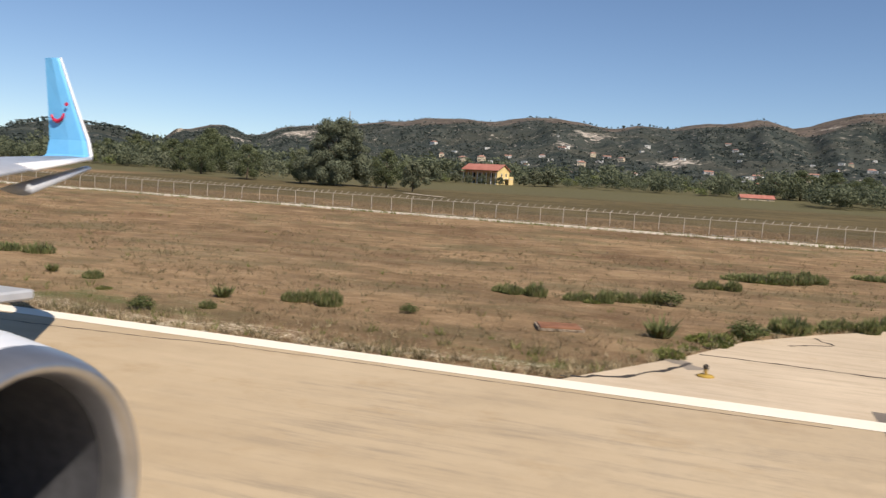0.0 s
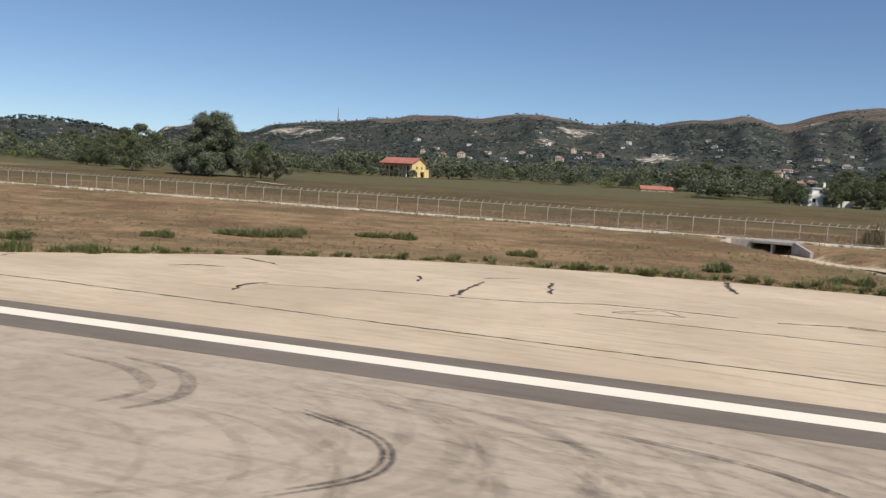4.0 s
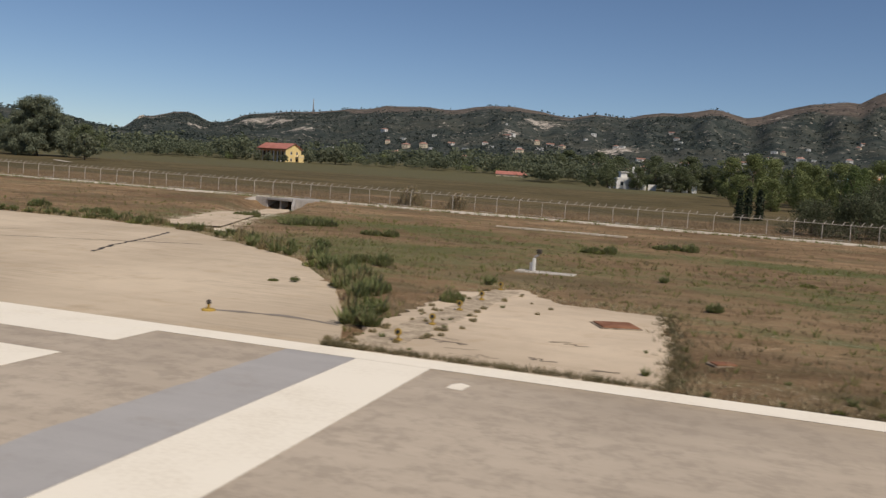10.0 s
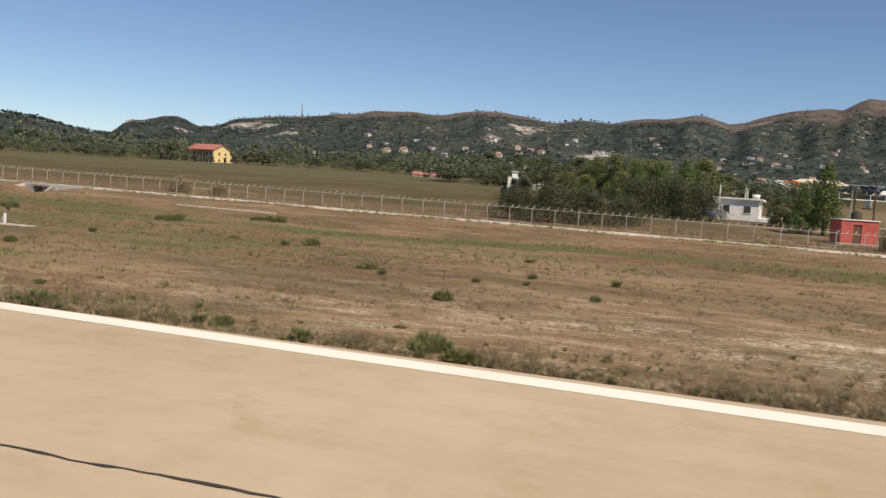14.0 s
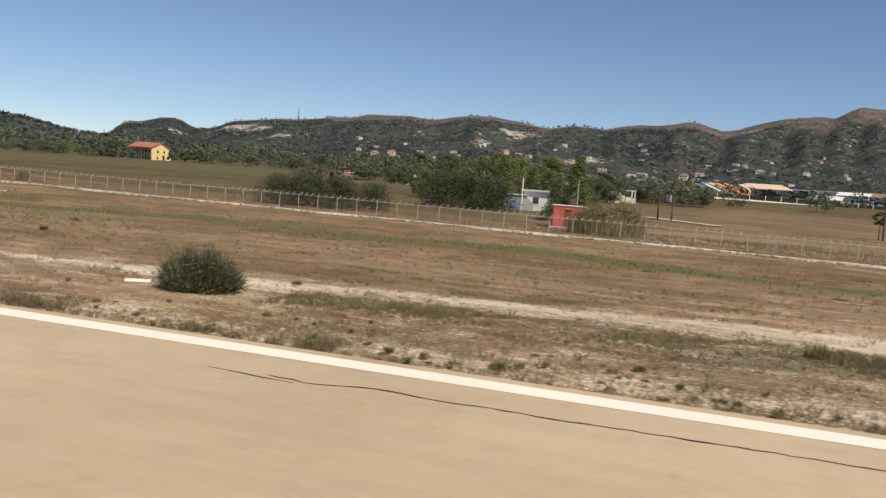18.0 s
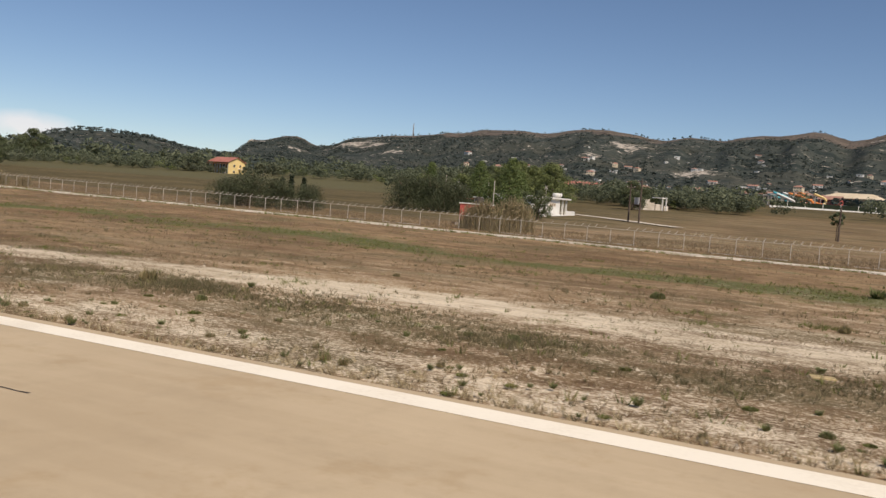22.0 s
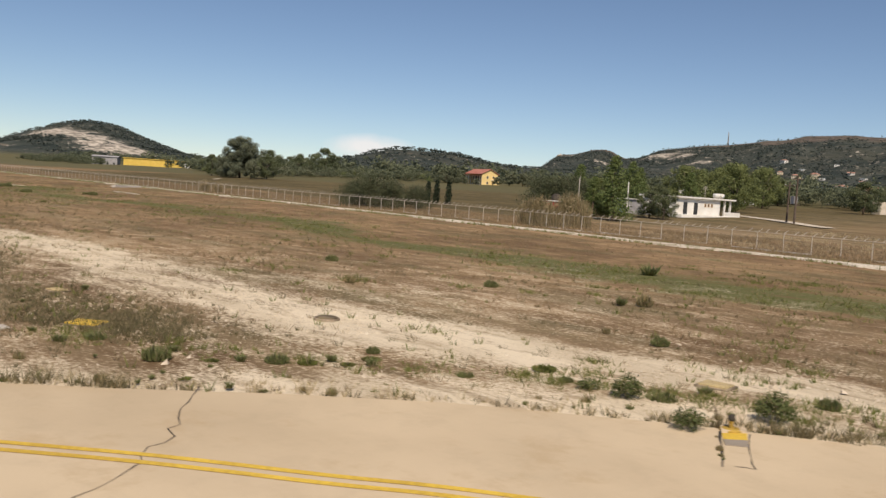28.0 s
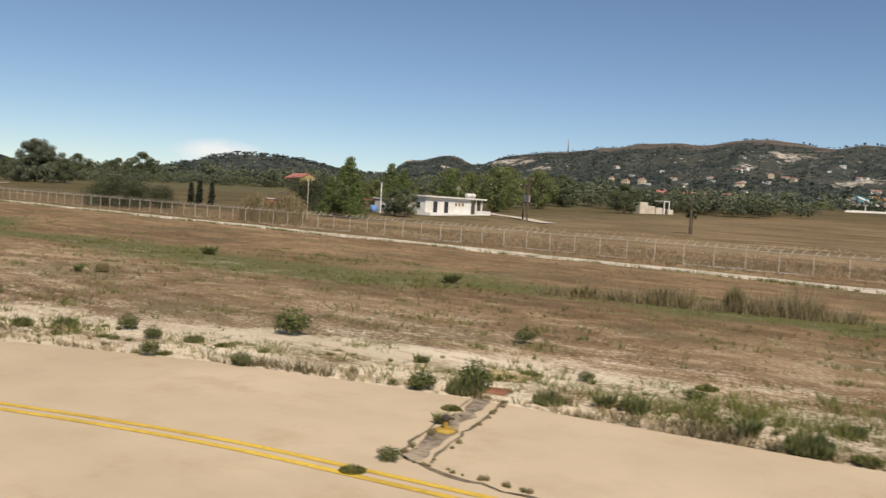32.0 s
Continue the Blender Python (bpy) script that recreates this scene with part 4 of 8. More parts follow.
def open_view(x, y):
    """Places where no tree stands, before the yellow house and the yellow warehouse."""
    bearing = np.degrees(np.arctan2(x - 215.0, y - 18.0))
    house = (np.hypot(x + 96.0, y - 338.0) < 26) & (y < 353) | (np.abs(x + 78 + (346 - y) * -0.35) < 16) & (y > 290) & (y < 346)
    clear = ~house & ~((np.abs(bearing + 66.4) < 2.7) & (y < 372))
    for hx, hy, wide in ((14.0, 567.0, 2.2), (65.0, 534.0, 1.4), (-14.0, 657.0, 1.2)):
        off = np.degrees(np.arctan2(x - 180.0, y - 5.0) - math.atan2(hx - 180.0, hy - 5.0))
        clear &= ~((np.abs(off) < wide) & (y < hy + 4) & (y > 330))
    gap = np.degrees(np.arctan2(x - 178.0, y - 1.0))
    return clear & ~((gap > -4.0) & (gap < 60) & (y < 690) & (np.sin(x * 7.3 + y * 3.1) < 0.93))


# belt of trees behind the fields
N = 2500
bx = rng.uniform(-900, 620, N)
by = far_edge(bx) + rng.exponential(90, N)
stand = 0.5 + 0.5 * np.sin(bx * 0.031 + 1.7 * np.sin(by * 0.021)) * np.sin(bx * 0.011 + by * 0.017 + 0.8)
bh = (2.6 + 11.0 * rng.random(N) ** 1.7 * (0.35 + 0.75 * stand)) * (1 + 0.3 * rng.random(N) * (by > far_edge(bx) + 60))
keep = (by < 900) & open_view(bx, by)
bw = bh * rng.uniform(0.8, 1.5, N) + 1.2
front = by < far_edge(bx) + 48
wood_patch("far_woods", np.stack([bx, by, bh, bw], -1)[keep & front], 320, 0.042, LEAF_FAR, "belt of olive and broadleaf trees behind the fields", 11)
wood_patch("back_woods", np.stack([bx, by, bh * 1.1, bw], -1)[keep & ~front], 100, 0.071, LEAF_FAR, "deeper rows of trees behind the belt", 12)
fx = rng.uniform(-500, 420, 260)
fy = far_edge(fx) + rng.uniform(-12, 120, 260)
fh = rng.uniform(1.8, 6.5, 260)
wood_patch("fresh_woods", np.stack([fx, fy, fh, fh * rng.uniform(0.9, 1.5, 260)], -1)[open_view(fx, fy)], 300, 0.042, LEAF_FRESH, "brighter green trees among the dark belt", 13)
# olive groves and hedges behind the ruin, up to the open park
ox, oy = rng.uniform(20, 160, 230), rng.uniform(292, 350, 230)
oh = rng.uniform(4.0, 9.5, 230)
keep = (np.degrees(np.arctan2(ox - 178.0, oy - 1.0)) < -4.3) & (np.hypot(ox - 128, oy - 279) > 16) & (np.hypot(ox - 57, oy - 289) > 20) & ~((oy < 318) & (ox > 40) & (ox < 74))
wood_patch("grove_woods", np.stack([ox, oy, oh, oh * rng.uniform(0.9, 1.6, 230)], -1)[keep], 300, 0.042, LEAF_FAR, "olive groves and hedges behind the ruined house", 19)
# scrubby trees that hide the fields beyond the end of the runway
sx = rng.uniform(-520, -128, 210)
sy = np.interp(sx, (-520, -300, -128), (300, 325, 205)) + rng.exponential(40, 210) - 10
sh = rng.uniform(3.0, 7.5, 210)
wood_patch("scrub_belt", np.stack([sx, sy, sh, sh * rng.uniform(1.0, 1.6, 210)], -1)[open_view(sx, sy)], 330, 0.042, LEAF_OLIVE, "scrubby olive trees and bushes beyond the runway end", 17)
# foothills and hillsides
N = 50000
hx = rng.uniform(-2900, 1100, N)
hy = 540 + 2960 * rng.random(N) ** 1.25
top = upper(hx, hy)
patch = 0.5 + 0.5 * np.sin(hx * 0.009 + 2 * np.sin(hy * 0.004)) * np.sin(hy * 0.007 + 1.5 * np.sin(hx * 0.006))
keep = rng.random(N) < np.clip(1.0 - 0.86 * top, 0.03, 1) * (0.25 + 0.75 * patch) * (cliff_at(hx, hy) < 0.35)
hs = rng.uniform(3.0, 8.0, N) * (1 - 0.35 * top) * (0.75 + 0.4 * patch)
wood_patch("hill_woods", np.stack([hx, hy, hs, hs * rng.uniform(1.2, 2.8, N)], -1)[keep], 11, 0.185, LEAF_HILL_HAZED, "olive groves and scrub on the hillsides", 23)
# groups of trees that stand up on the skyline
sx, sy = [], []
for bearing, spread, k in ((-9.4, 0.6, 12), (-7.9, 0.4, 7), (-6.8, 0.15, 3), (-14.5, 0.25, 4), (-15.6, 0.4, 4), (-28.0, 0.15, 3), (-24.0, 0.3, 5), (-26.0, 0.7, 8), (-29.5, 0.6, 9), (-31.5, 0.5, 8), (-12.7, 0.3, 4), (-11.5, 0.3, 4), (-19.0, 0.2, 2), (-2.0, 0.3, 3), (-33.5, 0.4, 8)):
    b = np.radians(bearing + rng.normal(0, spread, k))
    d = np.interp(bearing, (-36, -28, -21, -10, 12), (4200, 3700, 3400, 3050, 3250)) - 25 - 30 * rng.random(k)
    sx += list(107 + d * np.sin(b))
    sy += list(d * np.cos(b))
sh = rng.uniform(5, 11, len(sx))
wood_patch("ridge_trees", np.stack([sx, sy, sh, sh * rng.uniform(0.7, 1.2, len(sx))], -1), 40, 0.15, LEAF_HILL_HAZED, "scattered trees standing on the skyline", 31)
# single trees and bushes
grow("big", -101, 197, 18.5, 20)
grow("round", -112, 199, 9.0, 70)
grow("round", -89, 203, 10.0, 140)
grow("round", -128, 198, 9.5, 10)
grow("olive", -75.6, 187.8, 7.2, 30)
grow("round", 20, 385, 12.5, 0, "trees by the field", 1.4)
grow("round", 33, 388, 12.5, 80, "trees by the field", 1.4)
grow("round", 44, 374, 11.0, 210, "trees by the field", 1.3)
grow("round", 66, 294, 11.5, 40, "trees by the field", 1.25)
grow("round", 77, 297, 12.0, 110, "trees by the field", 1.3)
grow("round", 84, 300, 9.5, 60, "trees by the field", 1.3)
grow("round", 50, 300, 8.0, 160, "trees by the field", 1.3)
grow("olive", 70, 286, 6.0, 10, "trees by the field")
for x, y, h, turn in ((52.0, 281.0, 6.5, 20), (61.5, 283.5, 7.5, 120), (75.0, 288.0, 8.5, 200), (46.0, 284.0, 5.5, 300)):
    grow("round", x, y, h, turn, "trees by the field", 1.1)
for x, y, h, turn in ((99.8, 109.6, 4.3, 0), (104.6, 109.2, 5.3, 60), (109.2, 110.4, 4.7, 150), (113.4, 112.6, 4.0, 30), (112.6, 146.0, 6.4, 200), (117.6, 147.6, 6.8, 250), (122.0, 147.4, 5.8, 300)):
    grow("tamarisk", x, y, h, turn, "tamarisks behind the fence", 0.74)
for x, y, h, turn in ((139.4, 131.8, 10.5, 0), (136.4, 130.6, 7.0, 90), (118.5, 166.0, 10.5, 10), (113.5, 176.0, 9.5, 40), (120.0, 186.0, 9.0, 80), (110.0, 160.0, 9.5, 120)):
    grow("pine", x, y, h, turn, "pines by the white house")
for x, y, h in ((91.7, 134.1, 4.6), (92.9, 135.3, 5.2), (94.6, 137.1, 4.8)):
    grow("cypress", x, y, h, x * 40, "three cypresses")
grow("round", 138.7, 147.5, 5.4, 50)
grow("round", 134.8, 149.0, 5.0, 150, "", 1.25)
grow("round", 126.0, 265.0, 9.0, 10, "", 1.3)
for x, y, h, turn in ((-232.0, 329.0, 18.0, 30), (-183.0, 260.0, 14.0, 75), (-243.0, 316.0, 12.5, 160), (-262.0, 352.0, 13.0, 200), (-288.0, 346.0, 14.5, 100), (-205.0, 300.0, 9.0, 250), (-340.0, 385.0, 12.0, 320), (-391.0, 402.0, 13.0, 10), (-160.0, 222.0, 9.0, 60), (-175.0, 232.0, 8.0, 140)):
    grow("round", x, y, h, turn, "trees beyond the runway end", 1.15)
for x, y, h, turn in ((-114.0, 330.0, 4.2, 0), (-108.0, 329.0, 3.6, 80), (-102.0, 329.0, 4.0, 150), (-95.0, 331.0, 3.4, 220), (-87.0, 338.0, 4.6, 10), (-84.0, 344.0, 6.5, 90), (-121.0, 333.0, 5.0, 300), (-127.0, 338.0, 6.0, 200), (-80.0, 350.0, 7.0, 30)):
    grow("olive", x, y, h, turn, "bushes round the yellow house", 1.25)
for x, y, h, turn in ((112, 196, 10.5, 20), (121, 204, 11.5, 90), (96, 246, 12.5, 160), (104, 188, 7.4, 230), (98, 178, 6.4, 290), (90, 250, 11.5, 340), (101, 256, 12.0, 50), (107, 228, 11.0, 120), (108, 210, 10.0, 200), (92, 190, 6.8, 10)):
    grow("green", x, y, h, turn, "trees behind the white house")
grow("standard", 187.0, 165.2, 5.0, 15)


# ---- perimeter fence and track ----
def put_fence():
    y, pitch, first, last = 104.0, 2.9, -167.0, 239.0
    ob = thing("perimeter_fence", 0, 0, 0, "galvanised chain-link perimeter fence with cranked tops beside a gravel track", "fence")
    post = tube(bmesh.new(), [(0, 0, -0.3), (0, 0, 1.0), (0, 0, 1.86)], [0.045, 0.042, 0.042], 6)
    post_me = bpy.data.meshes.new("post")
    post.to_mesh(post_me)
    post.free()
    post_me.materials.append(GALV)
    arm = tube(bmesh.new(), [(0, 0, 1.82), (0.10, 0.16, 1.98), (0.26, 0.40, 2.2)], [0.035, 0.03, 0.024], 5)
    arm_me = bpy.data.meshes.new("top_arm")
    arm.to_mesh(arm_me)
    arm.free()
    arm_me.materials.append(GALV)
    rng2 = random.Random(8)
    far, posts = bmesh.new(), []
    n = int((last - first) / pitch)
    for k in range(n + 1):
        x = 190.2 + pitch * (k - int((190.2 - first) / pitch))
        posts.append(x)
        child("post", post_me, ob, "", pose(x, y, float(land(x, y)), rng2.uniform(-1.5, 1.5), rng2.uniform(-1.5, 1.5), 0))
        for q in range(3):
            xa = x + q * pitch / 3
            m = pose(xa, y, float(land(xa, y)), 0, rng2.uniform(-4, 4), rng2.uniform(-12, 12))
            if rng2.random() < 0.05:
                continue
            if xa > -38:
                child("top_arm", arm_me, ob, "", m)
            else:
                tube(far, [m @ Vector(p) for p in ((0, 0, 1.82), (0.10, 0.16, 1.98), (0.26, 0.40, 2.2))], [0.035, 0.03, 0.024], 4)
    tagged(part("far_top_arms", far, GALV, ob), kind="stuff")
    rail = bmesh.new()
    for a, b in zip(posts, posts[1:]):
        tube(rail, [(a, y, float(land(a, y)) + 1.84), ((a + b) / 2, y, float(land((a + b) / 2, y)) + 1.82), (b, y, float(land(b, y)) + 1.84)], [0.026] * 3, 5)
    part("top_rail", rail, GALV, ob)
    v = []
    for x in np.arange(posts[0], posts[-1], 0.25):
        z0, z1 = float(land(x, y)), float(land(x + 1.0, y))
        for sx in (1.0, -1.0):
            a, b = np.array((x + (0 if sx > 0 else 1.0), y, z0 + 0.05)), np.array((x + (1.0 if sx > 0 else 0.0), y, z1 + 1.8))
            w = np.array((0.0045, 0, 0.0))
            v += [a - w, a + w, b + w, b - w]
    for h in (0.06, 0.6, 1.2, 1.98, 2.15):
        for a, b in zip(posts, posts[1:]):
            oy = 0.0 if h < 1.9 else (h - 1.82) * 1.05
            za, zb = float(land(a, y)) + h, float(land(b, y)) + h
            v += [np.array((a, y + oy, za - 0.006)), np.array((b, y + oy, zb - 0.006)), np.array((b, y + oy, zb + 0.006)), np.array((a, y + oy, za + 0.006))]
    mesh_ob = child("wire_mesh", quads_mesh("wire_mesh", np.array(v), len(v) // 4, WIRE), ob, "rusty chain-link wire")
    tagged(mesh_ob, kind="stuff")
    # low concrete kerb under the wire, broken here and there
    kerb = bmesh.new()
    for k, (a, b) in enumerate(zip(posts, posts[1:])):
        if rng2.random() < 0.7:
            z = float(land((a + b) / 2, y))
            box(kerb, a + 0.1, y - 0.12, z - 0.2, b - 0.1, y + 0.12, z + 0.09 + rng2.uniform(-0.03, 0.03))
    tagged(part("kerb", kerb, OLDCONCRETE, ob, "low broken concrete kerb"), kind="stuff")


def track_y(x):
    return np.interp(x, (-200, -20, 60, 110, 150, 200, 240), (98.5, 97.0, 96.8, 96.2, 95.6, 94.2, 92.6))


def put_track():
    xs = np.arange(-190, 262, 0.9)
    mid = track_y(xs) + 0.25 * np.sin(xs * 0.21) + 0.15 * np.sin(xs * 0.77)
    rng2 = np.random.default_rng(3)
    half = 1.25 + 0.25 * np.sin(xs * 0.33) + 0.30 * (rng2.random(len(xs)) - 0.5)
    verts, faces = [], []
    for i, x in enumerate(xs):
        for k, f in enumerate((-1.0, -0.9, 0.0, 0.9, 1.0)):
            yy = mid[i] + f * half[i]
            verts.append((x, yy, float(land(x, yy)) + (0.14 if abs(f) < 0.95 else -0.08)))
    for i in range(len(xs) - 1):
        for k in range(4):
            a = i * 5 + k
            faces.append((a, a + 5, a + 6, a + 1))
    setting("gravel_track", link_mesh("gravel_track", verts, [f[::-1] for f in faces], TRACKMAT), "pale gravel patrol track along the fence", "track")


put_track()


# ---- culvert ----
def put_culvert():
    ob = thing("culvert", 39.0, 91.4, 0.0, "weathered concrete culvert with two dark openings under the track", "culvert", "", -14)
    top, low = 1.18, -0.45
    part("left_headwall", boxed(-4.1, -0.15, low, -1.9, 0.25, top, 0.03), OLDCONCRETE, ob)
    part("pier", boxed(0.0, -0.05, low, 0.22, 1.2, 0.86, 0.02), OLDCONCRETE, ob)
    part("right_headwall", boxed(2.0, -0.15, low, 2.4, 0.6, top, 0.03), SHADEDCONCRETE, ob)
    part("deck_slab", boxed(-1.9, -0.3, 0.86, 2.0, 7.6, 1.14, 0.03), SHADEDCONCRETE, ob)
    part("back_wall", boxed(-1.9, 4.4, low, 2.0, 4.6, 0.86), SHADEDCONCRETE, ob)
    part("inner_wall", boxed(-2.1, 0.25, low, -1.9, 4.6, 0.86), SHADEDCONCRETE, ob)
    part("outer_wall", boxed(2.0, 0.6, low, 2.2, 4.6, 0.86), SHADEDCONCRETE, ob)
    part("floor_slab", boxed(-1.9, -1.5, low - 0.15, 2.0, 4.4, low + 0.08), OLDCONCRETE, ob)
    for name, pts, mat in (("left_wing_wall", ((-4.0, 0.0), (-5.4, -2.2)), OLDCONCRETE), ("right_wing_wall", ((2.3, 0.0), (4.3, -2.4)), SHADEDCONCRETE)):
        (ax, ay), (bx, by) = pts
        d = Vector((bx - ax, by - ay, 0)).normalized()
        s = Vector((-d.y, d.x, 0)) * 0.16
        bm = bmesh.new()
        vs = []
        for (x, y, zt) in ((ax, ay, top), (bx, by, 0.45)):
            for q in (1, -1):
                vs += [bm.verts.new((x + s.x * q, y + s.y * q, low - 0.3)), bm.verts.new((x + s.x * q, y + s.y * q, zt))]
        for f in ((0, 1, 5, 4), (2, 6, 7, 3), (1, 3, 7, 5), (0, 4, 6, 2), (0, 2, 3, 1), (4, 5, 7, 6)):
            bm.faces.new([vs[i] for i in f])
        part(name, bm, mat, ob)


put_culvert()
strip_ob = thing("concrete_strip", 75.6, 78.4, float(land(75.6, 78.4)), "pale concrete drain cover strip lying in the grass", "concrete", "", -3)
for k in range(5):
    part("cover_slab", boxed(-6.2 + k * 2.5, -0.2, -0.12, -3.78 + k * 2.5, 0.2, 0.10 + 0.02 * (k % 2), 0.02), TRACKMAT, strip_ob)
bed = [(40.6 + 0.37 * (88 - y), y) for y in np.linspace(90.2, 52.7, 26)]
v, f = ribbon(bed, [3.3 + 0.03 * (90.2 - y) for _, y in bed], 0.11, lambda x, y: float(land(x, y)) - float(ditch(np.array(x), np.array(y))))
setting("drain_apron", link_mesh("drain_apron", v, f, PADMAT), "pale silted concrete bed leading from the culvert", "drain")
ramp = [(-71.0, 172.6), (-64.0, 167.2), (-58.0, 163.4)]
v, f = ribbon([(a[0] + (b[0] - a[0]) * k / 8, a[1] + (b[1] - a[1]) * k / 8) for a, b in zip(ramp, ramp[1:]) for k in range(8)], 1.7, 0.16, land)
setting("field_path", link_mesh("field_path", v, f, TRACKMAT), "short pale gravel path in the field behind the fence", "path")


# ---- houses ----
def hip_roof(bm, w, d, z, rise, over=0.5, ridge=0.45):
    x, y = w / 2 + over, d / 2 + over
    r = max(0.2, w / 2 - d / 2 * (1 - ridge) * 1.2)
    vs = [bm.verts.new(p) for p in ((-x, -y, z), (x, -y, z), (x, y, z), (-x, y, z), (-r, 0, z + rise), (r, 0, z + rise), (-x, -y, z - 0.15), (x, -y, z - 0.15), (x, y, z - 0.15), (-x, y, z - 0.15))]
    for f in ((0, 1, 5, 4), (1, 2, 5), (2, 3, 4, 5), (3, 0, 4), (0, 6, 7, 1), (1, 7, 8, 2), (2, 8, 9, 3), (3, 9, 6, 0), (6, 9, 8, 7)):
        bm.faces.new([vs[i] for i in f])
    return bm


def gable_roof(bm, w, d, z, rise, over=0.5, thick=0.18):
    x, y = w / 2 + over, d / 2 + over
    drop = rise * over / (d / 2)
    prof = [(-y, z - drop), (0, z + rise), (y, z - drop), (y, z - drop - thick), (0, z + rise - thick), (-y, z - drop - thick)]
    a = [bm.verts.new((-x, p, q)) for p, q in prof]
    b = [bm.verts.new((x, p, q)) for p, q in prof]
    for k in range(6):
        j = (k + 1) % 6
        bm.faces.new((a[k], b[k], b[j], a[j]))
    for s in (a, b):
        bm.faces.new((s[0], s[1], s[4], s[5]))
        bm.faces.new((s[1], s[2], s[3], s[4]))
    return bm


def window(parent, x, y, z, w, h, side, frame_mat=WHITEWALL, glass=DARKGLASS, name="window"):
    """A framed pane set on a wall; side: the way it faces, -y, +y, -x or +x of the house."""
    bm = bmesh.new()
    e = 0.07
    for a in ((-w / 2 - e, -0.05, 0, -w / 2, 0.06, h), (w / 2, -0.05, 0, w / 2 + e, 0.06, h), (-w / 2 - e, -0.05, h, w / 2 + e, 0.06, h + e), (-w / 2 - e - 0.04, -0.1, -0.09, w / 2 + e + 0.04, 0.06, 0)):
        box(bm, *a)
    ob = part(name, bm, frame_mat, parent)
    ob.matrix_basis = pose(x, y, z, 0, 0, {"-y": 0, "+x": 90, "+y": 180, "-x": -90}[side])
    part("pane", boxed(-w / 2, -0.01, 0.0, w / 2, 0.05, h), glass, ob)
    return ob


HOUSE_KINDS = {}


def far_house(kind, x, y, turn=0.0, scale=1.0, z=None):
    """Village houses: built once for each kind, then copied."""
    w, d, h, wall, roof, roof_mat, label = {
        "white_hip": (11, 8, 3.6, WHITEWALL, "hip", PINKROOF, "white village house with a terracotta hipped roof"),
        "cream_hip": (10, 9, 5.6, CREAMWALL, "hip", PINKROOF, "cream two-storey village house with a terracotta roof"),
        "white_gable": (12, 7, 3.2, WHITEWALL, "gable", PINKROOF, "long white house with a red tiled gable roof"),
        "white_flat": (10, 8, 3.6, WHITEWALL, "flat", WHITEWALL, "plain white flat-roofed house among trees"),
        "barn": (20, 9, 3.4, CREAMWALL, "gable", REDROOF, "long low building with a red sheet roof"),
    }[kind]
    zz = float(land(x, y)) if z is None else z
    m = pose(x, y, zz, 0, 0, turn) @ Matrix.Scale(scale, 4)
    if kind in HOUSE_KINDS:
        ob = copy_thing(HOUSE_KINDS[kind], pose(0, 0, 0))
        ob.matrix_basis = m
        return ob
    ob = thing("house", 0, 0, 0, label, "house", "village houses")
    bm = boxed(-w / 2, -d / 2, -3.0, w / 2, d / 2, h)
    if roof == "gable":
        for sx in (-w / 2, w / 2):
            a = [bm.verts.new(p) for p in ((sx, -d / 2, h), (sx, d / 2, h), (sx, 0, h + d * 0.22))]
            bm.faces.new(a)
    part("wall", bm, wall, ob)
    rb = bmesh.new()
    if roof == "hip":
        hip_roof(rb, w, d, h + 0.15, d * 0.24)
    elif roof == "gable":
        gable_roof(rb, w, d, h + 0.1, d * 0.22)
    else:
        box(rb, -w / 2 - 0.4, -d / 2 - 0.4, h, w / 2 + 0.4, d / 2 + 0.4, h + 0.3)
    rf = part("roof", rb, roof_mat, ob)
    if roof == "hip":
        part("chimney", boxed(w * 0.2, -0.3, h + 0.5, w * 0.2 + 0.6, 0.3, h + d * 0.24 + 0.9), WHITEWALL, rf)
    for s in range(2 if h > 5 else 1):
        for k in (-0.3, 0.0, 0.3):
            window(ob, k * w, -d / 2, 1.0 + 2.8 * s, 1.1, 1.3, "-y")
        window(ob, w / 2, 0.0, 1.0 + 2.8 * s, 1.1, 1.3, "+x")
    window(ob, -0.15 * w, -d / 2, 0.05, 1.0, 2.1, "-y", WHITEWALL, BROWNWOOD, "door")
    HOUSE_KINDS[kind] = ob
    ob.matrix_basis = m
    return ob


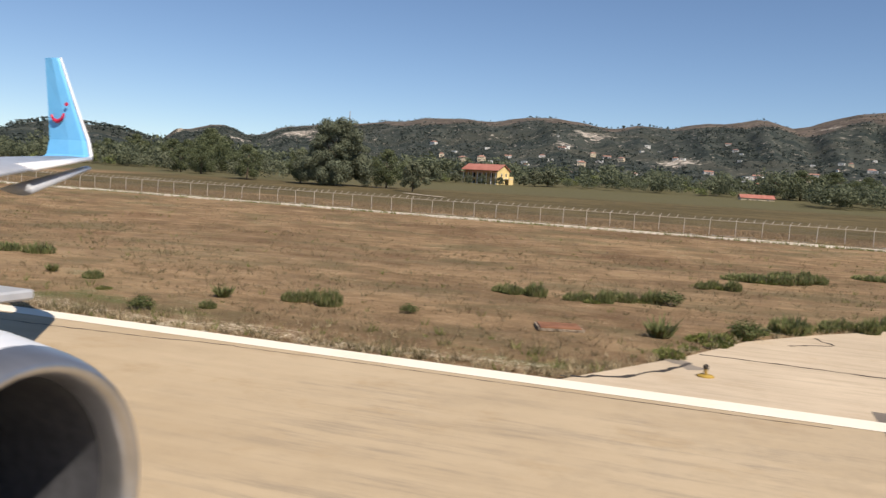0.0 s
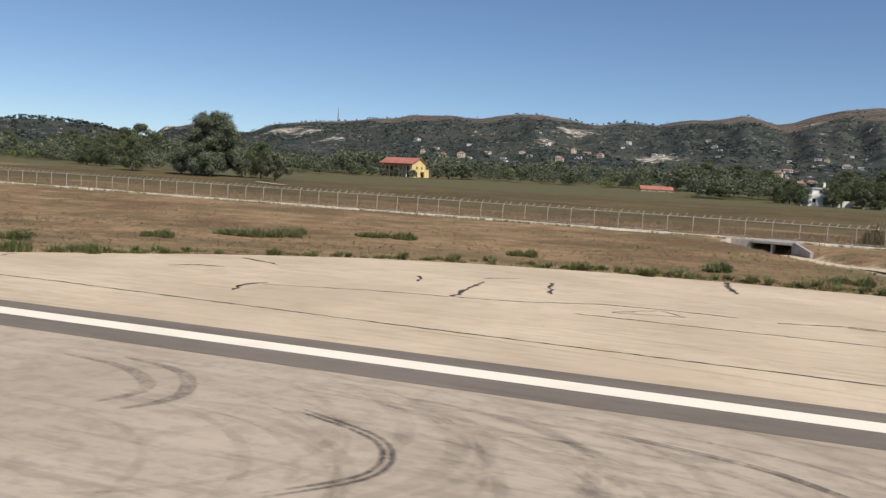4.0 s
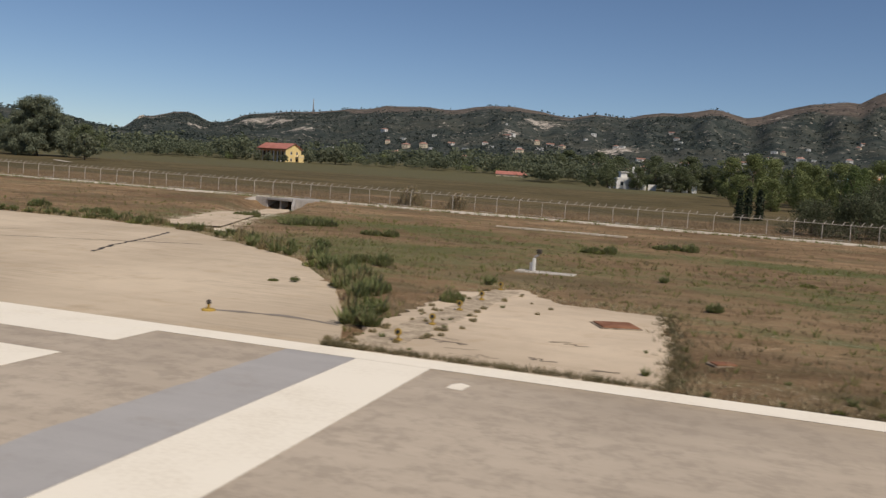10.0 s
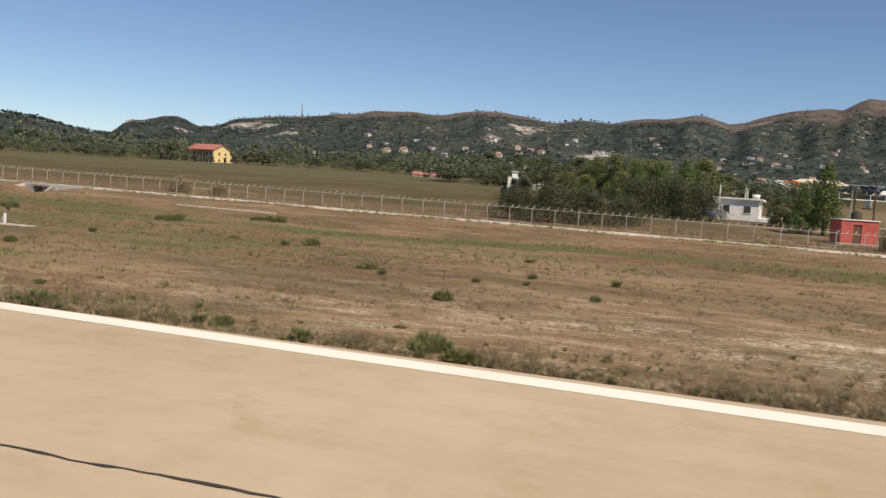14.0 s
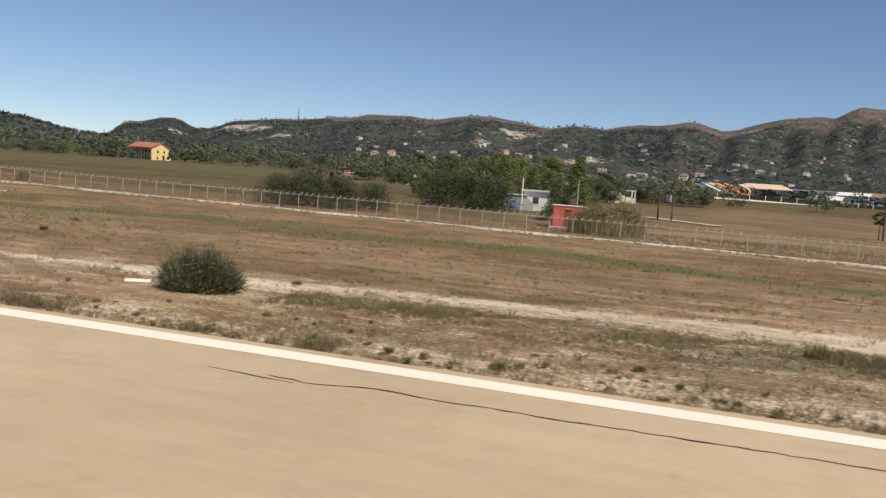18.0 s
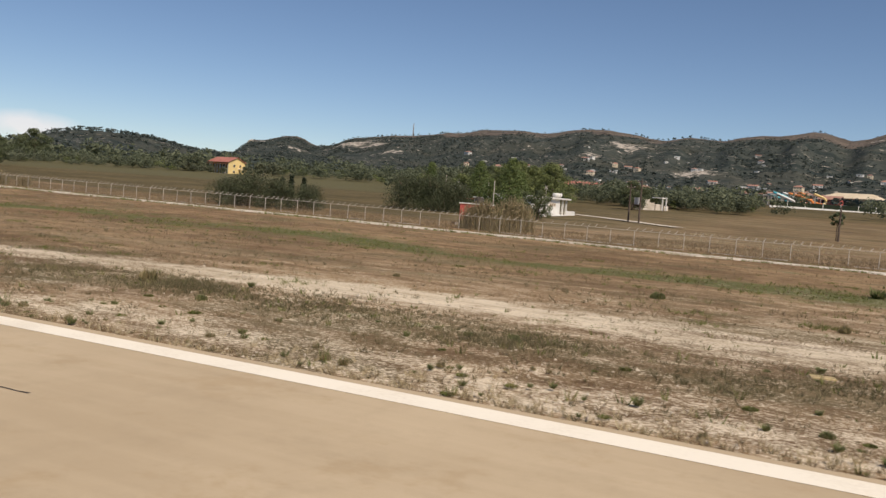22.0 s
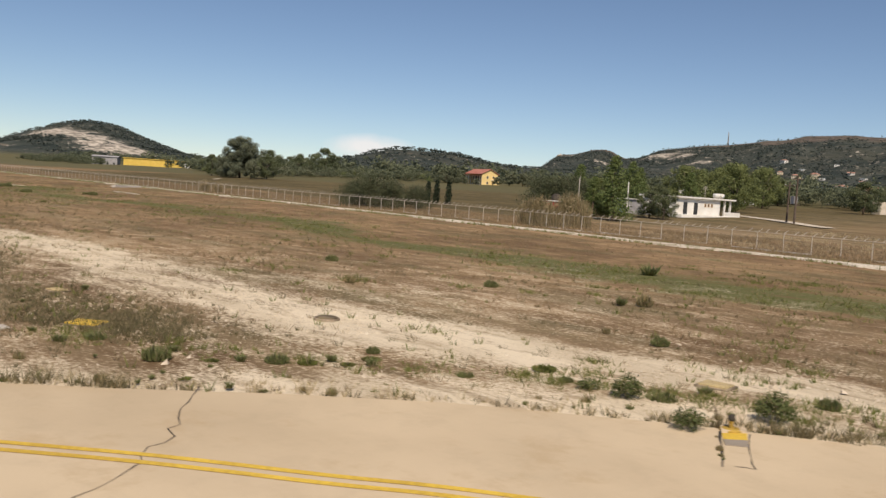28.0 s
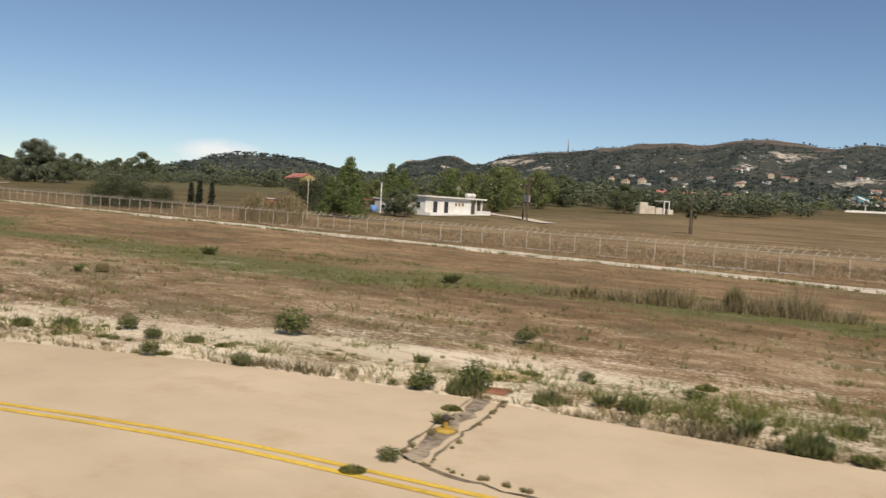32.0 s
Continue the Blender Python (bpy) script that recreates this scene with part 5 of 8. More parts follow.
def put_yellow_house():
    x, y = -105.6, 345.0
    z = float(land(x, y)) - 0.8
    ob = thing("yellow_house", x, y, z, "two-storey yellow house with a red roof and a long shaded veranda", "house", "", -14)
    L, W, h, rise = 17.0, 10.0, 6.6, 2.4
    bm = boxed(-L / 2, -W / 2 + 2.2, -2.0, L / 2, W / 2, h)
    for sx in (-L / 2, L / 2):
        bm.faces.new([bm.verts.new(p) for p in ((sx, -W / 2, h), (sx, W / 2, h), (sx, 0, h + rise))])
    part("wall", bm, YELLOWWALL, ob)
    bm = boxed(L / 2 - 0.35, -W / 2, -2.0, L / 2 + 0.004, -W / 2 + 2.2, h)
    part("gable_pier", bm, YELLOWWALL, ob)
    part("roof", gable_roof(bmesh.new(), L, W, h + 0.05, rise, 0.6), REDROOF, ob)
    part("balcony_floor", boxed(-L / 2, -W / 2 + 0.1, 3.1, L / 2 - 0.36, -W / 2 + 2.2, 3.35), CREAMWALL, ob)
    part("veranda_roof", boxed(-L / 2 - 0.8, -W / 2 - 1.2, 5.35, L / 2 - 0.36, -W / 2 + 2.2, 5.5), REDROOF, ob)
    for k in range(8):
        px = -L / 2 + 0.3 + k * (L - 1.2) / 7
        part("column", boxed(px - 0.15, -W / 2 + 0.15, -2.0, px + 0.15, -W / 2 + 0.45, 5.35), WHITEWALL, ob)
    part("balcony_rail", boxed(-L / 2, -W / 2 + 0.2, 4.25, L / 2 - 0.4, -W / 2 + 0.28, 4.34), BROWNWOOD, ob)
    for k in range(6):
        px = -L / 2 + 1.6 + k * (L - 3.0) / 5
        window(ob, px, -W / 2 + 2.2, 0.2, 1.1, 2.1, "-y", BROWNWOOD)
        window(ob, px, -W / 2 + 2.2, 3.4, 1.1, 1.7, "-y", BROWNWOOD)
    for py in (-1.5, 2.2):
        for zz in (1.0, 4.0):
            window(ob, L / 2, py, zz, 1.0, 1.2, "+x", WHITEWALL)
    part("side_balcony", boxed(L / 2 + 0.01, 1.0, 3.0, L / 2 + 2.4, 4.4, 3.3), WHITEWALL, ob)
    part("side_stair_wall", boxed(L / 2 + 2.1, 0.9, -2.0, L / 2 + 2.4, 4.4, 4.2), YELLOWWALL, ob)


def put_white_house():
    x, y = 128.4, 171.6
    z = float(land(132, 171))
    ob = thing("white_bungalow", x, y, z, "white flat-roofed bungalow with a columned porch and dark doors", "house", "", 86)
    L, D, h = 18.6, 8.0, 3.75
    part("wall", boxed(-L / 2, -D / 2, -1.5, L / 2 - 4.4, D / 2, h - 0.3), WHITEWALL, ob)
    part("porch_wall", boxed(L / 2 - 4.38, -D / 2 + 2.6, -1.5, L / 2, D / 2, h - 0.3), CREAMWALL, ob)
    part("roof_slab", boxed(-L / 2 - 0.5, -D / 2 - 0.6, h - 0.3, L / 2 + 0.6, D / 2 + 0.5, h + 0.02, 0.03), WHITEWALL, ob)
    part("plinth", boxed(-L / 2 - 0.1, -D / 2 - 1.6, -1.5, L / 2 + 1.0, -D / 2 - 0.01, 0.32, 0.02), WHITEWALL, ob)
    for k in range(3):
        px = L / 2 - 0.3 - k * 1.95
        part("column", boxed(px - 0.17, -D / 2 + 0.02, -0.3, px + 0.17, -D / 2 + 0.36, h - 0.3), WHITEWALL, ob)
    part("porch_parapet", boxed(L / 2 - 4.2, -D / 2 - 1.5, 0.33, L / 2 + 0.9, -D / 2 - 1.35, 1.15), WHITEWALL, ob)
    for px in (-6.3, -2.9):
        window(ob, px, -D / 2, 0.35, 1.35, 2.35, "-y", WHITEWALL, DARKGLASS, "french_door")
    for px in (0.2, 1.3, 2.4):
        window(ob, px, -D / 2, 2.0, 0.55, 0.6, "-y", CREAMWALL, BROWNWOOD, "vent_window")
    for px in (5.6, 7.4):
        window(ob, px, -D / 2 + 2.6, 0.35, 1.2, 2.2, "-y", WHITEWALL, DARKGLASS, "porch_door")
    for py in (-2.0, 1.6):
        window(ob, -L / 2, py, 1.1, 1.2, 1.3, "-x")
    for px in (5.6, 6.9):
        tank = thing("water_tank", 0, 0, 0, "white round solar water tank on the flat roof", "tank", "roof tanks")
        p = ob.matrix_basis @ Vector((px, -D / 2 + 1.2, h + 0.02))
        tank.matrix_basis = pose(p.x, p.y, p.z, 0, 0, 86)
        part("drum", tube(bmesh.new(), [(0, -0.7, 0.62), (0, 0.7, 0.62)], [0.42, 0.42], 14), WHITEWALL, tank, "", True)
        part("stand", boxed(-0.3, -0.5, 0, 0.3, 0.5, 0.24), GALV, tank)
    aerial = thing("roof_aerial", 0, 0, 0, "thin metal television aerial on the flat roof", "aerial")
    p = ob.matrix_basis @ Vector((4.2, -1.0, h + 0.02))
    aerial.matrix_basis = pose(p.x, p.y, p.z, 0, 0, 40)
    part("mast", tube(bmesh.new(), [(0, 0, 0), (0, 0, 2.4)], [0.04, 0.035], 6), GALV, aerial)
    arms = bmesh.new()
    for k in range(5):
        box(arms, -0.5 + 0.05 * k, -0.02, 1.7 + 0.16 * k, 0.5 - 0.05 * k, 0.02, 1.74 + 0.16 * k)
    part("arms", arms, GALV, aerial)


def put_red_hut():
    x, y = HUT
    z = float(land(x, y))
    ob = thing("red_hut", x, y, z, "small red hut with a dark doorway and pale roof", "hut", "", 14)
    w, d, h, t = 4.4, 3.4, 3.0, 0.2
    part("base_slab", boxed(-w / 2 - 0.5, -d / 2 - 0.5, -0.5, w / 2 + 0.5, d / 2 + 0.3, 0.22, 0.02), OLDCONCRETE, ob)
    for x0, x1 in ((-w / 2, -0.75), (0.25, w / 2)):
        part("front_wall", boxed(x0, -d / 2, 0.22, x1, -d / 2 + t, h, 0.01), REDPAINT, ob)
    part("lintel", boxed(-0.75, -d / 2 + 0.003, 2.5, 0.25, -d / 2 + t, h), REDPAINT, ob)
    part("back_wall", boxed(-w / 2, d / 2 - t, 0.22, w / 2, d / 2, h), REDPAINT, ob)
    for x0 in (-w / 2, w / 2 - t):
        part("side_wall", boxed(x0 + 0.003, -d / 2 + t, 0.22, x0 + t - 0.003, d / 2 - t, h), REDPAINT, ob)
    part("roof_slab", boxed(-w / 2 - 0.12, -d / 2 - 0.12, h, w / 2 + 0.12, d / 2 + 0.12, h + 0.14, 0.02), WHITEWALL, ob, "pale roof slab")
    part("door", boxed(-0.74, -d / 2 + 0.12, 0.22, 0.24, -d / 2 + 0.17, 2.5), BROWNWOOD, ob, "dark door")
    tank = thing("water_tank", 0, 0, 0, "black plastic water tank on the hut roof", "tank")
    p = ob.matrix_basis @ Vector((0.2, 0.2, h + 0.14))
    tank.matrix_basis = pose(p.x, p.y, p.z)
    part("drum", tube(bmesh.new(), [(0, 0, 0), (0, 0, 0.1), (0, 0, 0.75), (0, 0, 0.95)], [0.6, 0.66, 0.66, 0.4], 16), TAR, tank, "", True)
    part("lid", tube(bmesh.new(), [(0, 0, 0.95), (0, 0, 1.03)], [0.24, 0.22], 12), TAR, tank)


def put_shed():
    x, y = 122.4, 161.5
    z = float(land(x, y)) - 0.5
    ob = thing("grey_shed", x, y, z, "grey rendered shed with a small window and a red lean-to roof", "shed", "", 14)
    bm = bmesh.new()
    vs = [bm.verts.new((px, py, pz)) for py in (-2.5, 2.5) for px, pz in ((-2.2, -0.8), (3.4, -0.8), (3.4, 1.6), (1.9, 3.3), (-2.2, 3.3))]
    bm.faces.new(vs[:5])
    bm.faces.new(vs[5:][::-1])
    for k in range(5):
        j = (k + 1) % 5
        bm.faces.new((vs[k], vs[k + 5], vs[j + 5], vs[j]))
    part("wall", bm, GREYSHEET, ob)
    part("roof", boxed(-2.5, -2.8, 3.3, 2.1, 2.8, 3.45), WHITEWALL, ob)
    part("lean_to_roof", boxed(-5.2, -2.6, 2.9, -2.2, 2.4, 3.05), REDROOF, ob)
    for py in (-2.3, 2.1):
        part("lean_to_post", boxed(-5.0, py, -0.8, -4.85, py + 0.15, 2.9), BROWNWOOD, ob)
    window(ob, -0.4, -2.5, 1.2, 1.2, 0.9, "-y")
    tarp = thing("blue_drum", x + 1.2, y - 6.0, float(land(x + 1.2, y - 6.0)) + 0.3, "blue plastic water drum beside the shed", "drum")
    part("drum", tube(bmesh.new(), [(0, 0, 0), (0, 0, 0.15), (0, 0, 1.1), (0, 0, 1.25)], [0.7, 0.8, 0.8, 0.6], 14), BLUETARP, tarp, "", True)
    pole = thing("white_post", x + 2.5, y - 5.5, float(land(x + 2.5, y - 5.5)), "tall slim white post beside the shed", "post")
    part("pole", tube(bmesh.new(), [(0, 0, -0.2), (0, 0, 3), (0, 0, 6.2)], [0.13, 0.12, 0.1], 8), WHITEWALL, pole)


def put_ruin():
    x, y = 57.5, 289.0
    z = float(land(x, y))
    ob = thing("white_farmhouse", x, y, z, "white farmhouse with a stair tower and low garden walls", "house", "", 15)
    part("wall", boxed(-4.0, -3.5, -1.5, 3.2, 3.5, 3.6), WHITEWALL, ob)
    part("upper_room", boxed(-2.6, -2.5, 3.6, 2.6, 2.8, 5.4), WHITEWALL, ob)
    part("roof_slab", boxed(-2.9, -2.9, 5.4, 3.2, 3.1, 5.65), WHITEWALL, ob)
    part("chimney", boxed(1.4, -0.4, 5.65, 2.0, 0.3, 7.4), WHITEWALL, ob)
    for px, w in ((-6.6, 0.9), (3.9, 1.8), (6.4, 2.6), (12.2, 2.4), (17.2, 2.2), (20.6, 1.6)):
        part("garden_wall", boxed(px, -3.4, -1.5, px + w, -2.9, 1.9 + 0.3 * math.sin(px)), WHITEWALL, ob)
    for px in (-2.2, 1.2):
        window(ob, px, -3.5, 1.0, 1.0, 1.3, "-y", WHITEWALL)
    window(ob, 0.0, -2.5, 4.0, 1.0, 0.9, "-y")


HUT = (141.2, 115.2)
put_yellow_house()
put_white_house()
put_red_hut()
put_shed()
put_ruin()
far_house("barn", 2.5, 349.0, 12, 0.62, float(land(2, 349)) - 1.3)

# village houses among the trees and on the slopes
VILLAGE_A = ((-779, 2066, 27), (-576, 1458, 30.1), (-578, 1713, 44.4), (-277, 1086, 16.9), (-499, 1783, 17.6), (-431, 1817, 17.7), (-299, 1775, 43.8), (-261, 1825, 17.4), (-5, 1513, 24.3), (106, 1664, 20), (130, 1397, 24.2), (219, 1787, 16.7), (-30, 1274, 15.4), (240, 1800, 14.4), (-414, 1938, 34.8), (-157, 1909, 15.4), (-465, 1353, 32.9), (-530, 1692, 28.7), (-440, 1700, 16.5), (-256, 1237, 22.1), (-103, 994, 22.8), (32, 1478, 29.6), (85, 1522, 24.4), (104, 1424, 32.3), (196, 1316, 26.5), (215, 1798, 28.9), (170, 1888, 17.7), (-345, 1950, 18.6))
VILLAGE_B = ((-248, 2165, 20.4), (-58, 2177, 17.4), (-38, 2064, 16.5), (-792, 1782, 40.5), (-567, 1444, 17.3), (-8, 1295, 17.4), (11, 1552, 25), (45, 1159, 26.4), (115, 1872, 15), (188, 1894, 15.2), (-418, 1997, 22.2), (-309, 1931, 26.5), (299, 1774, 16.6), (-687, 1970, 20.1), (-480, 1416, 20.8), (-432, 1409, 22.5), (-348, 1306, 24.4), (-317, 1310, 20.5), (-267, 1296, 18.2), (-666, 1822, 16.1), (-217, 1124, 27), (-116, 820, 11.6), (-293, 1109, 12.9), (-390, 1719, 16.9), (-316, 1669, 27.8), (-42, 1275, 20.5), (-76, 1658, 33.3), (-26, 556, 10))
for k, (x, y, w) in enumerate(VILLAGE_A + VILLAGE_B):
    far_house(("white_hip", "white_flat", "cream_hip", "white_flat", "white_gable")[k % 5], x, y, (k * 37) % 50 - 25, min(1.45, max(0.7, w / 15)))

far_house("barn", 14.0, 567.0, 8, 1.05)
far_house("white_hip", 31.0, 572.0, 5, 1.0)
far_house("cream_hip", 65.0, 534.0, -6, 0.75)
far_house("white_gable", -14.0, 657.0, 12, 1.0)
# more houses scattered over the lower slopes
hamlet = random.Random(21)
for k in range(44):
    b, d = radians(hamlet.uniform(-26, 11)), hamlet.choice((1150, 1400, 1700, 2000)) * hamlet.uniform(0.88, 1.12)
    far_house(hamlet.choice(("white_flat", "white_hip", "white_flat", "white_flat", "white_gable", "cream_hip")), 107 + d * math.sin(b), d * math.cos(b), hamlet.uniform(-40, 40), hamlet.uniform(0.5, 1.05))


# ---- dirt road, ruin and leisure park beyond the fields ----
road = [(126.0, 192.0), (131.5, 187.2), (142.7, 179.4), (150.0, 172.8), (156.4, 166.7), (161.0, 163.2)]
v, f = ribbon([(a[0] + (b[0] - a[0]) * k / 12, a[1] + (b[1] - a[1]) * k / 12) for a, b in zip(road, road[1:]) for k in range(12)], 3.2, 0.12, land)
setting("dirt_road", link_mesh("dirt_road", v, f, TRACKMAT), "pale dirt road leading past the white bungalow", "road")


def put_stone_ruin():
    x, y = 128.5, 279.0
    ob = thing("stone_ruin", x, y, float(land(x, y)), "pale stone outbuilding with a white flat canopy", "ruin", "", 70)
    for k, (x0, x1, h) in enumerate(((-6.5, -3.0, 3.4), (-2.8, 0.4, 2.4), (0.6, 4.6, 2.0), (5.8, 8.6, 1.6))):
        part("stone_wall", boxed(x0, -1.6 + 0.3 * (k % 2), -1.0, x1, 1.5, h, 0.12), TRACKMAT, ob)
    part("canopy", boxed(3.0, -2.0, 4.0, 6.0, 1.6, 4.3), WHITEWALL, ob)
    for px in (3.3, 5.5):
        part("canopy_post", boxed(px - 0.15, -2.4, -1.0, px + 0.15, -2.1, 4.4), WHITEWALL, ob)


put_stone_ruin()


def put_hall(x, y, w, d, h, rise, wall, roof_mat, kind, label, turn=0.0):
    ob = thing("park_hall", x, y, float(land(x, y)), label, "hall", "leisure park buildings", turn)
    part("wall", boxed(-w / 2, -d / 2, -3.0, w / 2, d / 2, h), wall, ob)
    rb = bmesh.new()
    if kind == "hip":
        hip_roof(rb, w, d, h + 0.1, rise, 1.6)
    elif kind == "gable":
        gable_roof(rb, w, d, h + 0.1, rise, 0.9)
    else:
        box(rb, -w / 2 - 0.8, -d / 2 - 0.8, h, w / 2 + 0.8, d / 2 + 0.8, h + 0.5)
    part("roof", rb, roof_mat, ob)
    for k in range(max(2, int(w / 5)) if wall is not YELLOWSHEET else 0):
        px = -w / 2 + (k + 0.5) * w / max(2, int(w / 5))
        window(ob, px, -d / 2, 0.6, 2.0, min(2.2, h - 1.2), "-y")
    return ob


put_hall(182.7, 601, 34, 18, 4.2, 3.6, CREAMWALL, CREAMWALL, "hip", "wide cream hall with a broad tent-like roof", -16)
put_hall(170.0, 585, 12, 9, 3.6, 2.0, REDPAINT, PINKROOF, "gable", "small red pavilion with a tiled roof", -16)
put_hall(217.0, 622, 26, 12, 6.0, 0.5, WHITEWALL, WHITEWALL, "flat", "white flat-roofed hall with dark windows", -18)
put_hall(238.0, 598, 18, 12, 5.4, 2.0, WHITEWALL, WHITEWALL, "gable", "plain white gabled hall", -20)
put_hall(256.0, 594, 16, 12, 5.8, 2.2, WHITEWALL, PINKROOF, "gable", "white hall with a red tiled roof", -20)
put_hall(215.3, 521, 13, 9, 2.6, 1.9, GREYSHEET, WHITEWALL, "gable", "small shed with a white gable roof", -18)
put_hall(200.0, 690, 24, 10, 4.6, 0.5, WHITEWALL, PINKROOF, "gable", "long white building with a tiled roof on the rise", -12)
put_hall(150.0, 640, 14, 9, 4.0, 2.0, CREAMWALL, PINKROOF, "hip", "cream building with a tiled roof", -8)
put_hall(130.0, 620, 12, 9, 3.6, 2.0, CREAMWALL, PINKROOF, "hip", "cream building with a tiled roof", 4)


def put_slide(x, y, height, reach, turns, material, turn, label):
    """A water slide: a flume that winds down from a tower."""
    ob = thing("water_slide", x, y, float(land(x, y)), label, "water slide", "leisure park slides", turn)
    for sx in (-1.2, 1.2):
        for sy in (-1.2, 1.2):
            part("tower_post", boxed(sx - 0.18, sy - 0.18, -2.0, sx + 0.18, sy + 0.18, height), GALV, ob)
    part("tower_deck", boxed(-1.6, -1.6, height - 0.3, 1.6, 1.6, height), WHITEWALL, ob)
    pts = []
    for k in range(26):
        f = k / 25
        a = turns * 6.283 * f
        pts.append((1.5 + reach * f + 2.2 * math.sin(a), -1.5 * math.cos(a), height * (1 - f) ** 1.15 + 0.5))
    part("flume", tube(bmesh.new(), pts, [0.6] * 26, 8), material, ob, "", True)
    for k in range(4, 25, 5):
        px, py, pz = pts[k]
        part("flume_prop", boxed(px - 0.14, py - 0.14, -2.0, px + 0.14, py + 0.14, pz - 0.7), GALV, ob)


put_slide(146, 471, 6.5, 14, 0.9, TURQUOISE, -14, "turquoise and white water slide")
put_slide(153, 474, 6.5, 15, 1.3, ORANGE, -14, "tall orange water slide")
put_slide(158, 469, 5.5, 12, 0.9, ORANGE, -16, "orange water slide with steel props")
put_slide(148, 466, 6.0, 12, 0.4, WHITEWALL, -12, "low white water slide on props")
put_slide(150, 480, 6.5, 16, 0.9, WHITEWALL, -20, "white water slide beside the orange ones")
put_slide(157, 483, 7.0, 16, 1.4, ORANGE, -9, "orange water slide at the back")
put_slide(143, 477, 5.5, 12, 0.5, TURQUOISE, -5, "blue water slide at the edge")
put_slide(165, 476, 7.0, 10, 1.0, YELLOWWALL, -20, "winding yellow water slide on props")
hedge = thing("park_fence", 194, 470, float(land(194, 470)), "long dark screen fence on a pale kerb round the park", "fence", "", 30.5)
for k in range(12):
    a, b = -53 + k * 9.0, -44.3 + k * 9.0
    part("fence_panel", boxed(a, -0.1, 0.4, b, 0.1, 2.6), LEAF_CYPRESS, hedge)
    part("fence_post", boxed(b, -0.15, -2.5, b + 0.3, 0.15, 3.0), WHITEWALL, hedge)
part("fence_kerb", boxed(-53, -0.3, -2.5, 55, 0.3, 0.4), WHITEWALL, hedge)
put_hall(-600.0, 376.0, 56, 14, 6.6, 0.6, YELLOWSHEET, YELLOWSHEET, "flat", "long bright yellow warehouse across the fields", 56)
put_hall(-636.0, 342.0, 24, 14, 8.5, 1.2, GREYSHEET, GREYSHEET, "gable", "grey sheet-metal warehouse beside the yellow one", 56)
put_hall(-490.0, 372.0, 10, 8, 3.6, 1.6, WHITEWALL, PINKROOF, "gable", "small white house with a red roof across the fields", 40)
put_hall(-455.0, 345.0, 9, 5, 2.6, 0.4, WHITEWALL, WHITEWALL, "flat", "low white outbuilding across the fields", 50)


def put_crag(x, y, z, w, h, seed, label):
    """A weathered block of limestone that stands out of the hillside."""
    ob = thing("limestone_crag", x, y, z, label, "rock", "", -38)
    lump = random.Random(seed)
    for k, (px, s) in enumerate(((-0.18, 1.0), (0.22, 0.8), (0.45, 0.5), (-0.45, 0.45))):
        bm = bmesh.new()
        bmesh.ops.create_icosphere(bm, subdivisions=3, radius=1.0)
        for v in bm.verts:
            n3 = noise.fractal(v.co * 1.7 + Vector((k * 5.0, seed, 0)), 1.0, 2.0, 4)
            v.co *= 1 + 0.35 * n3
            v.co = Vector((v.co.x * w * 0.3 * s + px * w, v.co.y * w * 0.2 * s, max(-0.6, v.co.z) * h * s))
        part("rock_face", bm, CRAGROCK, ob)


put_crag(-2126, 2806, 160.0, 74, 30, 3, "pale orange limestone crag on the hill crest")

# ---- poles and masts ----
def put_pole(x, y, height, arms=True, label="dark timber utility pole with a cross-arm", slim=False):
    ob = thing("utility_pole", x, y, float(land(x, y)), label, "pole", "utility poles", 25)
    part("pole", tube(bmesh.new(), [(0, 0, -0.4), (0, 0, height * 0.5), (0, 0, height)], [0.08, 0.07, 0.06] if slim else [0.2, 0.17, 0.13], 8), GALV if slim else POLEWOOD, ob)
    if arms:
        part("cross_arm", boxed(-0.9, -0.07, height - 0.75, 0.9, 0.07, height - 0.6), POLEWOOD, ob)
        for px in (-0.75, 0.0, 0.75):
            part("insulator", tube(bmesh.new(), [(px, 0, height - 0.6), (px, 0, height - 0.42)], [0.06, 0.04], 6), WHITEWALL, ob)


put_pole(148.6, 172.8, 7.6)
put_pole(151.5, 169.7, 8.8)
put_pole(187.4, 163.4, 6.0, False, "dark timber pole at the field edge")
put_pole(141.3, 120.6, 6.6, False, "slim pale pole behind the canes", True)
put_pole(119.5, 148.0, 7.0, False, "slim pale pole among the pines", True)
box_ob = thing("transformer_box", 150.6, 170.8, float(land(150.6, 170.8)), "grey transformer cabinet mounted between two poles", "transformer")
part("cabinet", boxed(-0.5, -0.4, 3.6, 0.5, 0.4, 5.0, 0.04), GREYSHEET, box_ob)
part("bracket", boxed(-1.1, -0.1, 3.4, 1.1, 0.1, 3.6), POLEWOOD, box_ob)


